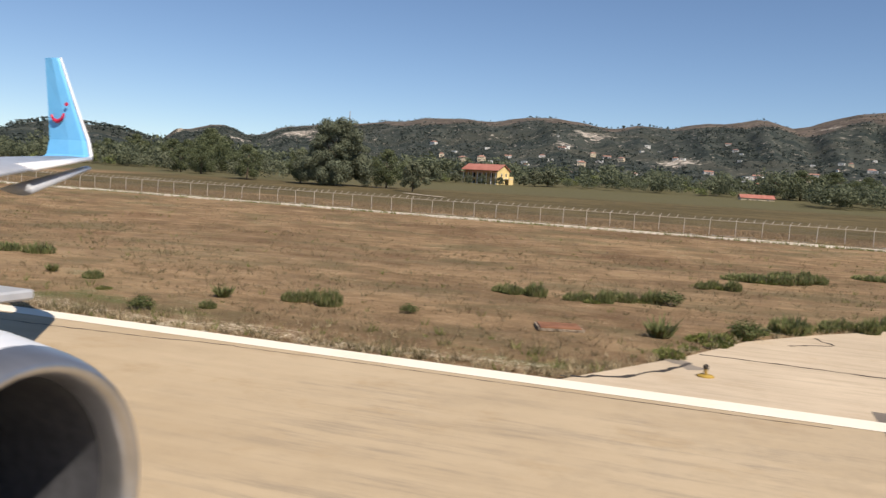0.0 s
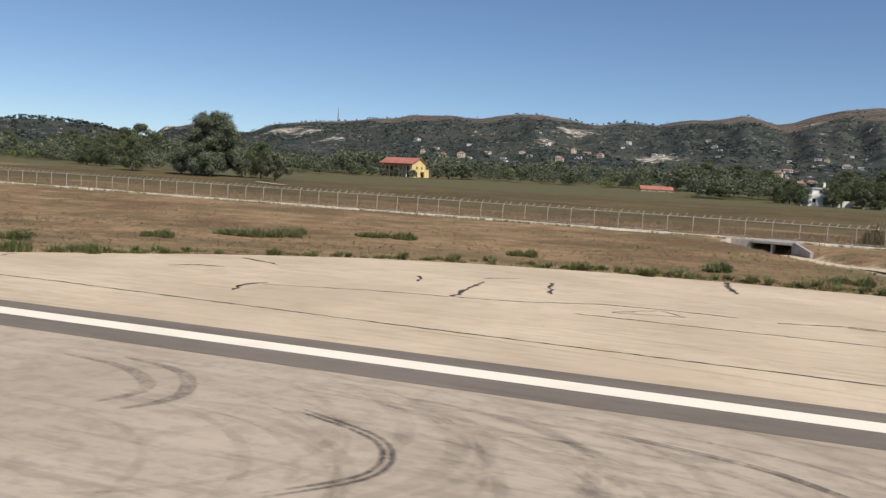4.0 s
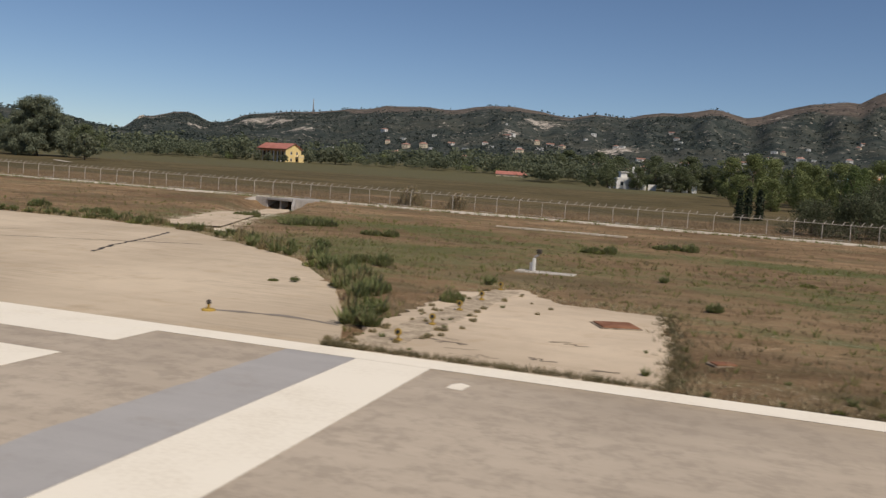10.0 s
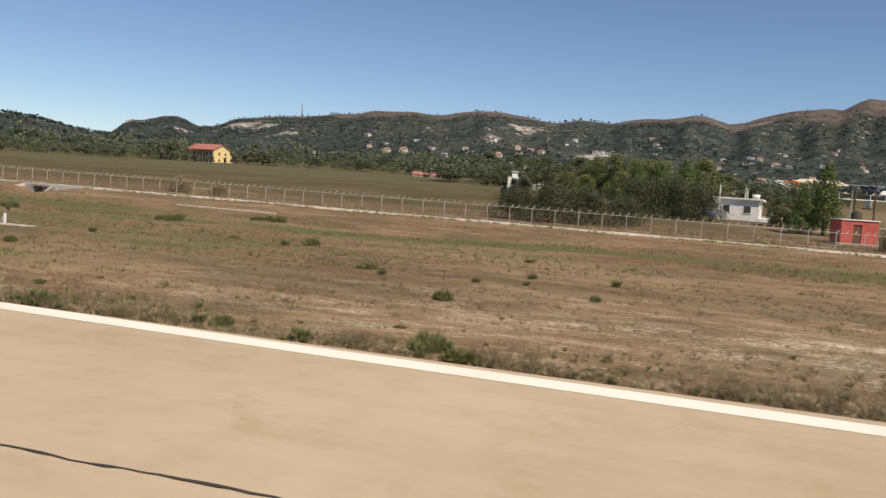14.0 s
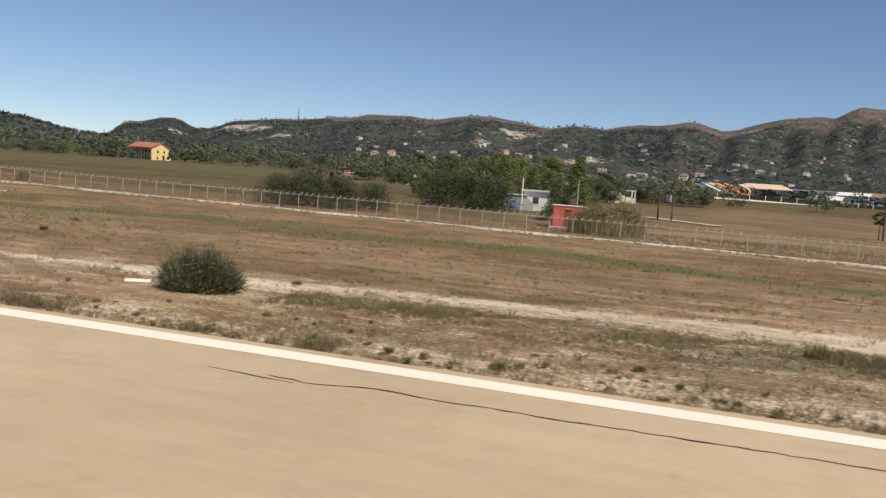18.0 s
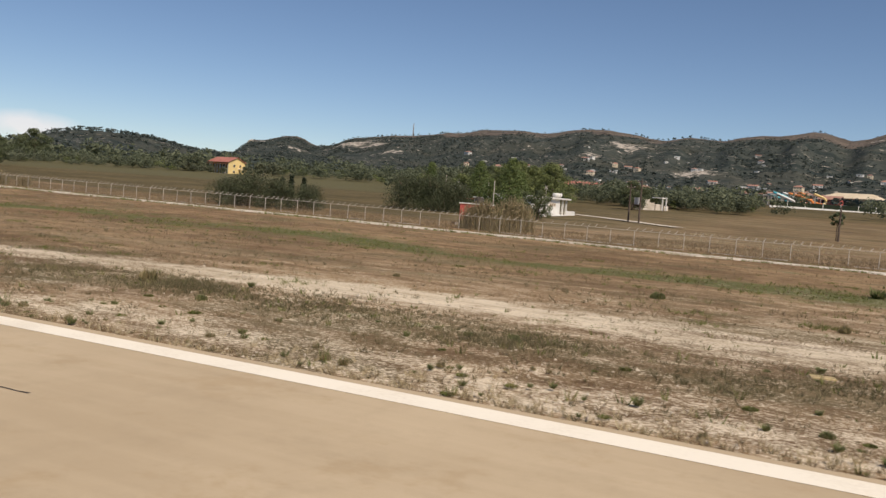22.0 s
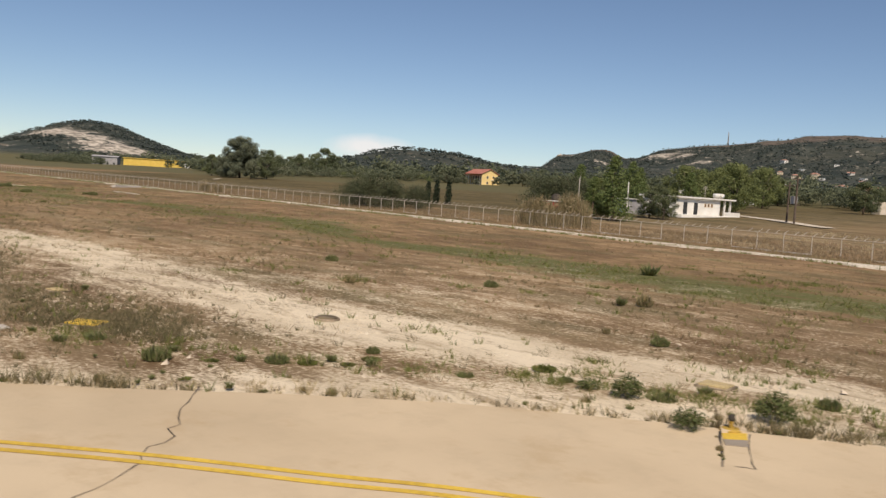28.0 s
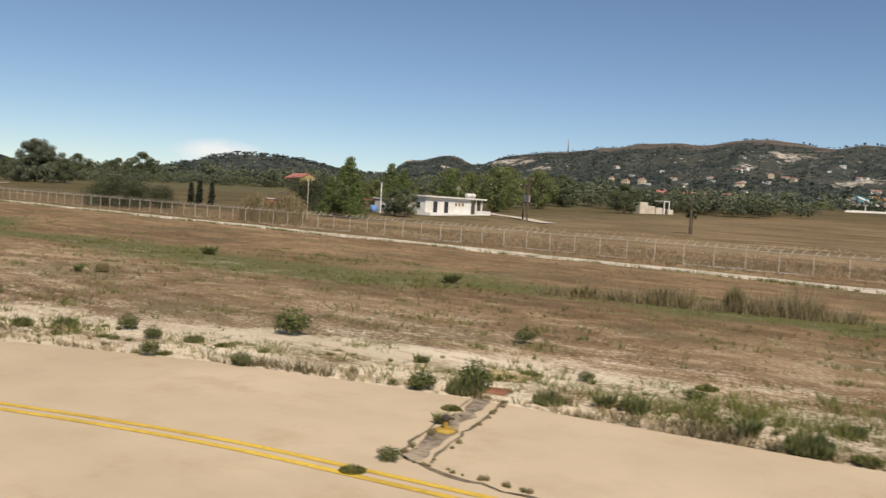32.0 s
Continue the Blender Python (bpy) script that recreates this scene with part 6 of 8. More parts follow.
def put_mast(x, y, height):
    ob = thing("radio_mast", x, y, float(land(x, y)), "tall lattice radio mast on the ridge", "mast")
    for k in range(3):
        a = 2 * math.pi * k / 3
        part("leg", tube(bmesh.new(), [(3 * math.cos(a), 3 * math.sin(a), -3), (0.8 * math.cos(a), 0.8 * math.sin(a), height)], [1.15, 0.8], 5), GREYSHEET, ob)
    br = bmesh.new()
    for k in range(int(height / 4)):
        r = 3 - 2.2 * k * 4 / height
        p = [Vector((r * math.cos(2 * math.pi * q / 3 + (k % 2)), r * math.sin(2 * math.pi * q / 3 + (k % 2)), k * 4.0)) for q in range(3)]
        for q in range(3):
            tube(br, [p[q], p[(q + 1) % 3] + Vector((0, 0, 3.5))], [0.3, 0.3], 4)
    part("bracing", br, GREYSHEET, ob)
    part("aerial_drum", tube(bmesh.new(), [(1.2, -1.2, height * 0.8), (1.6, -1.8, height * 0.8)], [1.6, 1.6], 10), WHITEWALL, ob)


put_mast(-1650, 3330, 62)


# ---- lights, plates and cracks on the pavement ----
def put_edge_light(x, y, z=0.0, dark=True):
    ob = thing("runway_edge_light", x, y, z, "yellow-based runway edge light on the concrete", "light", "edge lights")
    part("base_disc", tube(bmesh.new(), [(0, 0, 0.0), (0, 0, 0.03), (0, 0, 0.06)], [0.22, 0.22, 0.16], 16), YELLOWMETAL, ob)
    part("stem", tube(bmesh.new(), [(0, 0, 0.05), (0, 0, 0.2)], [0.045, 0.045], 8), YELLOWMETAL, ob)
    part("lamp_head", tube(bmesh.new(), [(0, 0, 0.2), (0, 0, 0.23), (0, 0, 0.3), (0, 0, 0.33)], [0.05, 0.075, 0.07, 0.03], 10), TAR, ob, "", True)


for x, y in ((-0.7, 22.9), (75.4, 22.9), (213.72, 35.42), (231.6, 40.3)):
    put_edge_light(x, y)


def put_approach_light(x, y, big=True):
    ob = thing("threshold_light", x, y, 0.012 if x < 100 else 0.03, "small round yellow threshold light on a crumbling concrete pad" if big else "small yellow light on a stained slab", "light", "threshold lights")
    r = 0.10 if big else 0.06
    part("plate", boxed(-0.09, -0.09, 0, 0.09, 0.09, 0.05, 0.01), YELLOWMETAL, ob)
    part("stem", tube(bmesh.new(), [(0, 0, 0.04), (0, 0, 0.12 + r)], [0.035, 0.03], 8), YELLOWMETAL, ob)
    part("lamp_head", tube(bmesh.new(), [(0, 0.08, 0.14 + r), (0, 0.0, 0.14 + r), (0, -0.06, 0.15 + r)], [r * 0.6, r, r], 14), YELLOWMETAL if big else TAR, ob)
    part("lens", tube(bmesh.new(), [(0, -0.058, 0.15 + r), (0, -0.085, 0.15 + r)], [r * 0.62, r * 0.5], 12), DARKGLASS, ob)


for x, y in ((82.0, 22.0), (81.9, 25.1), (81.7, 28.5), (81.6, 31.6), (81.4, 35.2)):
    put_approach_light(x, y)
rubble = random.Random(8)
edge = [(81.1 + rubble.uniform(-0.07, 0.07), 21.2 + 0.2 * k) for k in range(71)] + [(82.3 + rubble.uniform(-0.09, 0.09), 35.2 - 0.2 * k) for k in range(71)]
slab("dirt_strip", edge[::-1], 0.009, 0.003, RUBBLE, "strip of worn soil and rubble along the pad", "soil")
light_slab = thing("light_slab", 197.9, 21.95, -0.02, "yellow-stained concrete slab that carries small lights", "slab", "", 3)
part("slab", boxed(-0.3, -1.0, -0.1, 0.3, 1.0, 0.05, 0.02), YELLOWMETAL, light_slab)
duct = thing("duct_cover", 197.7, 24.85, -0.02, "pale concrete duct cover beside the light slab", "slab", "", 5)
for k in range(3):
    part("cover_slab", boxed(-0.27, -1.75 + k * 1.18, -0.1, 0.27, -0.61 + k * 1.18, 0.06 + 0.01 * (k % 2), 0.02), OLDCONCRETE, duct)
for x, y in ((197.9, 21.3), (197.9, 22.1), (197.85, 22.75)):
    put_approach_light(x, y, False)


def put_plate(x, y, w, d, turn, material, label, z=None):
    ob = thing("cover_plate", x, y, (float(land(x, y)) if z is None else z), label, "plate", "", turn)
    part("plate", boxed(-w / 2, -d / 2, -0.02, w / 2, d / 2, 0.07, 0.012), material, ob)
    part("rim", boxed(-w / 2 - 0.07, -d / 2 - 0.07, -0.05, w / 2 + 0.07, d / 2 + 0.07, 0.03), DIRT, ob)


put_plate(87.0, 28.9, 1.25, 1.1, 25, RUST, "rust-red metal plate lying on the concrete pad", 0.01)
put_plate(-5.7, 28.2, 1.4, 1.2, 20, RUST, "rusty orange cover plate in the dry grass", float(land(-5.7, 28.2)) + 0.05)
drain = thing("drain_cover", 199.3, 35.7, float(land(199.3, 35.7)), "dark round drain cover in the chalky soil", "cover")
part("lid", tube(bmesh.new(), [(0, 0, -0.05), (0, 0, 0.05), (0, 0, 0.07)], [0.36, 0.36, 0.30], 18), SEAM, drain)
part("ring", tube(bmesh.new(), [(0, 0, -0.08), (0, 0, 0.02)], [0.45, 0.43], 18), DIRT, drain)
put_plate(211.4, 38.9, 0.7, 0.6, 10, STAIN, "faded yellow cover slab in the weeds")
put_plate(229.4, 45.6, 1.2, 0.9, 10, STAIN, "faded yellow cover slab by the taxiway")
put_plate(230.2, 43.9, 0.8, 0.6, 20, RUST, "orange-red cover slab at the taxiway edge")
put_plate(197.15, 23.2, 0.55, 0.32, 12, RUST, "rust-red cover plate in the chalky verge")
put_plate(197.8, 28.6, 0.95, 0.75, 40, YELLOWPAINT, "square yellow cover slab in the weeds")
put_plate(190.9, 30.0, 0.7, 0.5, 10, STAIN, "faded yellow cover slab in the dry grass")
put_plate(140.2, 27.75, 0.95, 0.7, 35, WHITEPAINT, "flat white slab lying in the dry meadow")
put_plate(90.4, 24.3, 0.6, 0.4, 30, RUST, "small rusty plate at the runway verge")


def put_antenna():
    x, y = 80.8, 44.2
    ob = thing("wind_sensor", x, y, float(land(x, y)), "small white instrument stand on a concrete strip", "instrument")
    part("footing", boxed(-0.9, -0.5, -0.1, 2.2, 0.5, 0.05, 0.02), OLDCONCRETE, ob)
    part("stand", boxed(-0.08, -0.07, 0.05, 0.08, 0.07, 0.72, 0.02), WHITEWALL, ob)
    part("side_panel", boxed(-0.22, -0.04, 0.05, -0.09, 0.04, 0.5), GREYSHEET, ob)
    part("arm", tube(bmesh.new(), [(0.0, 0, 0.78), (0.2, 0.05, 0.9), (0.25, 0.05, 1.0)], [0.05, 0.05, 0.05], 6), GREYSHEET, ob)
    part("sensor_head", boxed(0.1, -0.05, 0.98, 0.36, 0.12, 1.2, 0.03), TAR, ob)


put_antenna()


def crack(points, width, seed, material=TAR, z=0.006, jag=0.10, name="crack", label="dark jagged crack in the concrete"):
    rng2 = random.Random(seed)
    fine = []
    for (ax, ay), (bx, by) in zip(points, points[1:]):
        n = max(2, int(math.hypot(bx - ax, by - ay) / 0.3))
        for k in range(n):
            f = k / n
            fine.append((ax + (bx - ax) * f + rng2.uniform(-jag, jag), ay + (by - ay) * f + rng2.uniform(-jag, jag)))
    fine.append(points[-1])
    v, f = ribbon(fine, [width * (0.6 if width < 0.25 and not 20 < points[0][1] + 99 * (points[0][0] > 90) < 90 else 1.0) * rng2.uniform(0.4, 1.5) for _ in fine], z)
    return setting(name, link_mesh(name, v, f, material), label, "crack")


crack([(-40, 18.2), (-18.5, 18.3), (-14.7, 18.6), (-12.4, 19.0)], 0.09, 1, jag=0.05)
crack([(-12.4, 18.9), (-10.1, 18.95), (-8.8, 18.97), (-4, 18.95), (2, 18.98)], 0.05, 2, jag=0.02)
crack([(-4.0, 20.6), (-2.7, 21.5), (-1.7, 23.2), (-1.2, 24.6)], 0.16, 3)
crack([(-1.0, 26.3), (0.9, 26.2), (3.9, 25.9), (12, 25.9), (24, 25.2), (40, 24.6)], 0.10, 4, jag=0.04)
crack([(1.6, 30.0), (3.1, 31.3), (2.6, 32.6)], 0.12, 5)
crack([(-1.9, 25.2), (-0.9, 23.7)], 0.55, 6, WORNGREY, 0.005, 0.05, "cable_channel", "grey filled cable channel in the concrete")
crack([(17.6, 31.0), (21.9, 32.6), (25.9, 33.3), (28.1, 33.9), (30.9, 35.6), (33.3, 35.9), (36.3, 35.7)], 0.11, 7, jag=0.06)
crack([(17.8, 28.5), (17.3, 29.8), (17.1, 30.8), (17.5, 31.6)], 0.17, 71, jag=0.08)
crack([(25.2, 33.2), (24.9, 36.0), (24.5, 39.9)], 0.19, 8)
crack([(21.2, 39.7), (21.7, 38.6), (22.0, 37.4)], 0.17, 72)
crack([(27.4, 42.2), (27.8, 40.0), (28.4, 37.4)], 0.17, 81)
crack([(10.7, 40.3), (12.2, 39.6), (13.7, 38.7)], 0.2, 73)
crack([(31.7, 33.5), (33.3, 35.5), (34.4, 34.2), (31.7, 33.4)], 0.08, 9, jag=0.04)
crack([(36.2, 45.3), (35.7, 48.5), (35.6, 51.6)], 0.28, 10)
crack([(40.3, 36.0), (43.7, 34.9), (47.4, 31.9)], 0.09, 11)
crack([(30.5, 32.0), (42.3, 31.7), (47.4, 31.9), (49.9, 32.0), (52.4, 31.6)], 0.10, 12, jag=0.06)
crack([(37.7, 35.2), (40.5, 36.3), (43.6, 35.3), (46.5, 34.6), (49.5, 33.9)], 0.11, 74, jag=0.05)
crack([(43.8, 35.2), (44.0, 36.5), (45.8, 37.0), (50.8, 40.0)], 0.09, 13)
crack([(52.8, 34.6), (53.1, 36.0), (57.5, 38.6), (60.0, 40.2), (62.4, 41.6)], 0.12, 14)
crack([(61.6, 33.7), (60.0, 37.1), (59.0, 40.1), (57.8, 43.1), (56.2, 47.0)], 0.2, 15)
crack([(75.4, 23.1), (77.3, 23.5), (78.8, 23.4), (79.7, 23.1)], 0.26, 16, WORNGREY, 0.006, 0.05, "cable_channel", "grey filled cable channel in the concrete")
for k, (px, py) in enumerate(((82.5, 22.8), (82.9, 23.2), (83.3, 22.6), (83.9, 22.2), (86.0, 21.9), (85.8, 24.8), (86.4, 24.6), (84.6, 21.4), (87.6, 21.6))):
    crack([(px - 0.35, py - 0.12), (px, py + 0.05), (px + 0.4, py)], 0.10 + 0.05 * (k % 3), 120 + k, RUBBLE if k % 2 else DIRT, 0.009, 0.22, "soil_patch", "dry soil and weeds gathered on the concrete pad")
crack([(126.0, 11.4), (131.0, 13.2), (137.0, 13.6)], 0.10, 18, jag=0.05)
crack([(150.7, 16.95), (152.0, 16.8), (153.0, 16.7)], 0.09, 65, jag=0.03)
crack([(152.2, 17.0), (153.4, 16.9), (154.7, 17.35), (156.0, 17.15), (157.0, 17.2), (158.9, 17.2), (162.8, 17.3), (166.7, 17.3), (167.4, 17.1), (168.4, 16.6)], 0.13, 19, jag=0.05)
crack([(172.2, 14.5), (174.6, 14.4), (177.4, 14.6)], 0.11, 20, jag=0.03)
crack([(205.9, 28.0), (206.8, 27.3), (208.1, 26.6), (209.2, 25.6), (209.9, 25.0), (211.5, 23.0)], 0.036, 21, jag=0.12)
slab("paint_square", [(213.72, 35.08), (214.02, 35.5), (214.28, 35.04), (213.98, 34.68)], 0.008, 0.003, YELLOWPAINT, "yellow painted square at the taxiway light", "marking")
slab("cover_slab", [(213.99, 34.66), (214.29, 35.02), (214.52, 34.62), (214.2, 34.36)], 0.02, 0.03, WORNGREY, "grey cover slab over the cable duct", "pavement")
slab("duct_kerb", [(212.5, 36.95), (212.85, 37.3), (214.0, 35.54), (213.7, 35.1)], float(land(213.0, 36.6)) + 0.05, 0.3, APRON, "pale concrete duct running under the chalky verge", "pavement")
crack([(213.6, 35.2), (214.0, 34.6), (214.45, 33.75), (214.85, 33.1)], 0.07, 22, jag=0.04)
crack([(214.05, 35.5), (214.55, 34.6), (215.25, 33.5)], 0.035, 23, jag=0.03)
crack([(214.95, 33.3), (215.25, 33.5)], 0.05, 24, jag=0.03)
crack([(230.0, 44.4), (230.5, 43.2), (231.0, 41.9), (231.7, 40.0), (232.35, 38.4)], 0.42, 25, DIRT, 0.006, 0.02, "cable_channel", "rough grey cable channel across the taxiway")
crack([(230.9, 43.6), (231.4, 42.0), (232.0, 40.2), (232.7, 38.5)], 0.12, 26, SEAM, jag=0.06)
crack([(230.2, 43.4), (230.7, 41.8), (231.4, 39.9), (232.0, 38.4)], 0.10, 28, SEAM, jag=0.06)
crack([(231.9, 38.5), (232.6, 38.3), (233.6, 38.2), (234.7, 38.3), (237.0, 38.6)], 0.16, 27, SEAM, jag=0.07)
crack([(10.6, 34.0), (11.1, 35.2), (12.6, 35.6)], 0.16, 61, jag=0.08)
crack([(24.0, 41.5), (25.5, 43.0)], 0.12, 62, jag=0.08)
crack([(114.2, 10.12), (117.0, 10.08), (119.4, 10.2), (122.4, 10.16)], 0.12, 64, z=0.0185, jag=0.03)

crack([(53.3, 17.4), (54.1, 16.8), (54.9, 16.0), (55.1, 15.9)], 0.11, 63, z=0.0185, jag=0.02)

# tyre marks that swing round at the end of the runway
for k, (pts, w) in enumerate((
    ([(43.2, 21.4), (45.6, 20.9), (46.6, 19.9), (47.4, 18.4), (47.9, 16.7), (48.2, 15.0), (47.8, 13.2), (46.5, 11.2)], 0.22),
    ([(43.9, 22.0), (46.4, 21.0), (47.4, 19.6), (48.2, 17.8), (48.7, 15.6), (48.7, 13.4), (47.9, 11.0)], 0.20),
    ([(51.6, 23.1), (53.4, 21.5), (54.3, 20.6), (55.1, 19.7), (55.9, 18.6), (56.4, 17.5), (57.0, 15.8), (57.2, 14.8), (57.5, 13.9), (57.6, 12.0), (56.4, 8.5)], 0.26),
    ([(54.3, 20.9), (55.1, 20.2), (56.1, 18.9), (56.8, 17.4), (57.4, 16.3), (57.7, 15.2), (58.0, 14.1)], 0.13),
    ([(54.4, 20.5), (55.1, 19.1), (55.6, 17.9), (56.2, 16.1), (56.6, 14.1)], 0.10),
    ([(52.5, 20.3), (53.2, 19.1), (54.0, 17.4)], 0.09),
    ([(50.7, 20.1), (51.7, 19.0), (52.6, 17.4)], 0.09),
    ([(49.7, 19.0), (51.2, 17.9), (52.3, 16.6), (53.2, 15.2), (53.7, 14.1)], 0.11),
    ([(46.2, 15.8), (46.9, 14.9), (47.8, 13.6), (48.3, 12.2), (48.8, 10.4), (48.6, 8.0)], 0.20),
    ([(47.2, 15.9), (48.4, 14.5), (49.2, 12.9), (49.7, 11.4), (49.8, 9.0)], 0.15),
    ([(44.5, 9.5), (47.0, 12.0), (50.0, 13.4), (54.0, 14.0)], 0.10),
    ([(50.5, 18.9), (53.0, 17.6), (53.9, 16.8), (54.9, 16.0)], 0.09),
    ([(49.5, 20.5), (51.2, 19.0), (52.2, 17.2), (52.6, 15.0)], 0.08),
    ([(34.0, 16.2), (37.2, 15.2), (39.0, 13.0), (38.6, 10.5), (36.5, 8.6)], 0.16),
    ([(33.0, 17.0), (37.8, 16.0), (40.2, 13.3), (39.9, 10.0)], 0.12),
    ([(28.5, 14.6), (30.6, 13.6), (31.2, 12.0), (30.2, 10.4)], 0.22),
    ([(17.2, 12.5), (17.8, 12.3), (18.5, 12.3)], 0.40),
    ([(18.0, 13.7), (18.7, 13.4), (19.1, 13.0), (19.3, 12.6), (19.1, 12.2)], 0.34),
    ([(21.5, 16.0), (23.0, 15.8), (24.0, 15.4), (24.9, 14.7), (25.2, 13.9), (25.0, 13.1)], 0.30),
    ([(22.8, 16.5), (24.2, 16.2), (25.1, 15.7), (25.9, 14.6), (26.0, 13.7), (25.7, 12.9)], 0.30),
    ([(15.8, 12.0), (17.5, 11.6), (19.2, 10.6), (20.0, 9.7), (20.2, 8.8)], 0.24),
    ([(36.0, 22.4), (41.0, 22.0), (44.0, 20.6), (46.0, 18.6)], 0.07),
    ([(41.0, 17.4), (43.5, 15.4), (44.6, 12.6), (44.0, 9.6)], 0.12),
    ([(49.0, 19.4), (50.4, 17.0), (51.0, 14.4), (50.6, 11.8)], 0.10),
    ([(50.6, 19.6), (52.0, 17.4), (52.8, 14.8)], 0.09),
    ([(20.0, 25.0), (30.0, 24.2), (40.0, 22.6), (46.0, 19.6)], 0.10),
    ([(24.0, 29.0), (34.0, 27.4), (43.0, 24.0), (48.0, 19.4)], 0.09),
)):
    smooth = []
    for i in range(len(pts) - 1):
        p0, p1, p2, p3 = (Vector((*pts[min(max(i + d, 0), len(pts) - 1)], 0)) for d in (-1, 0, 1, 2))
        for q in range(6):
            t = q / 6
            v3 = 0.5 * ((2 * p1) + (p2 - p0) * t + (2 * p0 - 5 * p1 + 4 * p2 - p3) * t * t + (3 * p1 - p0 - 3 * p2 + p3) * t ** 3)
            smooth.append((v3.x, v3.y))
    smooth.append(pts[-1])
    n = len(smooth)
    dark_mark = 0.125 <= w <= 0.28
    for q, off in enumerate((-0.36, 0.36) if dark_mark else (0.0,)):
        shifted = []
        for i, (ax, ay) in enumerate(smooth):
            (bx, by), (cx, cy) = smooth[max(i - 1, 0)], smooth[min(i + 1, n - 1)]
            d = math.hypot(cx - bx, cy - by) or 1.0
            shifted.append((ax - (cy - by) / d * off * w, ay + (cx - bx) / d * off * w))
        v, f = ribbon(shifted, [w * (0.42 if dark_mark else 1.0) * (0.25 + 0.9 * math.sin(math.pi * (i + 0.5) / n)) for i in range(n)], 0.0155 + 0.0003 * k + 0.00012 * q)
        setting("tyre_mark", link_mesh("tyre_mark", v, f, RUBBER if dark_mark else FAINTRUBBER if w > 0.28 else WEAKRUBBER), "curved black tyre mark on the runway", "marking")
# faint arcs left by many turning aircraft
turns = random.Random(12)
for k in range(46):
    x0, y0, r = turns.uniform(24, 45), turns.uniform(8.5, 13.5), turns.uniform(2.6, 6.5)
    a0, a1 = radians(turns.uniform(60, 115)), radians(turns.uniform(-70, -10))
    arc = [(x0 + 1.25 * r * math.cos(a0 + (a1 - a0) * i / 22), y0 + r * math.sin(a0 + (a1 - a0) * i / 22)) for i in range(23)]
    w = turns.uniform(0.12, 0.42)
    v, f = ribbon(arc, [w * (0.2 + 0.8 * math.sin(math.pi * (i + 0.5) / 23)) for i in range(23)], 0.0065 + 0.00008 * k)
    setting("tyre_mark", link_mesh("tyre_mark", v, f, FAINTARC), "faint curved tyre mark on the runway", "marking")

# double yellow line of the taxiway
for off in (-0.17, 0.17):
    pts = [(196.0, 15.4), (201.0, 18.4), (206.2, 22.2), (209.6, 25.3), (211.8, 27.1), (213.7, 28.7), (218.0, 31.6), (223.0, 34.2), (228.1, 36.2), (232.1, 37.2), (240.0, 38.6), (256.0, 40.6)]
    smooth = []
    for i in range(len(pts) - 1):
        p0, p1, p2, p3 = (Vector((*pts[min(max(i + d, 0), len(pts) - 1)], 0)) for d in (-1, 0, 1, 2))
        for q in range(5):
            t = q / 5
            v3 = 0.5 * ((2 * p1) + (p2 - p0) * t + (2 * p0 - 5 * p1 + 4 * p2 - p3) * t * t + (3 * p1 - p0 - 3 * p2 + p3) * t ** 3)
            tan = (p2 - p1).normalized()
            smooth.append((v3.x - tan.y * off, v3.y + tan.x * off))
    v, f = ribbon(smooth, 0.16, 0.009)
    setting("taxi_line", link_mesh("taxi_line", v, f, YELLOWPAINT), "double yellow taxiway guide line", "marking")


# ---- airliner, as it stands at the start ----
WINGWHITE = surface("white_aircraft_paint", (0.74, 0.74, 0.74), (0.80, 0.80, 0.80), 0.5, 4.0, 0.3, bump=0.0, spec=0.5)
WINGGREY = surface("grey_aircraft_paint", (0.36, 0.37, 0.39), (0.44, 0.45, 0.47), 0.6, 5.0, 0.35, bump=0.0, spec=0.5)
LIPMETAL = surface("polished_inlet_metal", (0.40, 0.39, 0.38), (0.50, 0.49, 0.48), 0.8, 3.0, 0.32, metal=0.85, bump=0.0)
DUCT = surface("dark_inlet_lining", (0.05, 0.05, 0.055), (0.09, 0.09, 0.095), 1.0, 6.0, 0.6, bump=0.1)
# Nearly black: the inlet's shade is put into the fan's metal colour.
SHADEDFAN = surface("shaded_fan_metal", (0.012, 0.012, 0.014), (0.03, 0.03, 0.033), 1.0, 6.0, 0.5, bump=0.0)
SKYBLUE = surface("light_blue_paint", (0.14, 0.46, 0.78), (0.17, 0.50, 0.82), 0.4, 4.0, 0.35, bump=0.0, spec=0.5)
MARKRED = surface("red_mark_paint", (0.60, 0.02, 0.06), (0.68, 0.03, 0.08), 0.4, 4.0, 0.4, bump=0.0)
TYRE = surface("black_tyre", (0.02, 0.02, 0.02), (0.04, 0.04, 0.04), 2.0, 12.0, 0.85)


def revolve(profile, sides=40, closed=False):
    """A skin round the x axis from rows of x, radius."""
    bm = bmesh.new()
    rings = [[bm.verts.new((x, r * math.cos(2 * math.pi * k / sides), r * math.sin(2 * math.pi * k / sides))) for k in range(sides)] for x, r in profile]
    for a, b in zip(rings, rings[1:]):
        for k in range(sides):
            bm.faces.new((a[k], a[(k + 1) % sides], b[(k + 1) % sides], b[k]))
    if closed:
        bm.faces.new(rings[0])
        bm.faces.new(rings[-1][::-1])
    return bm


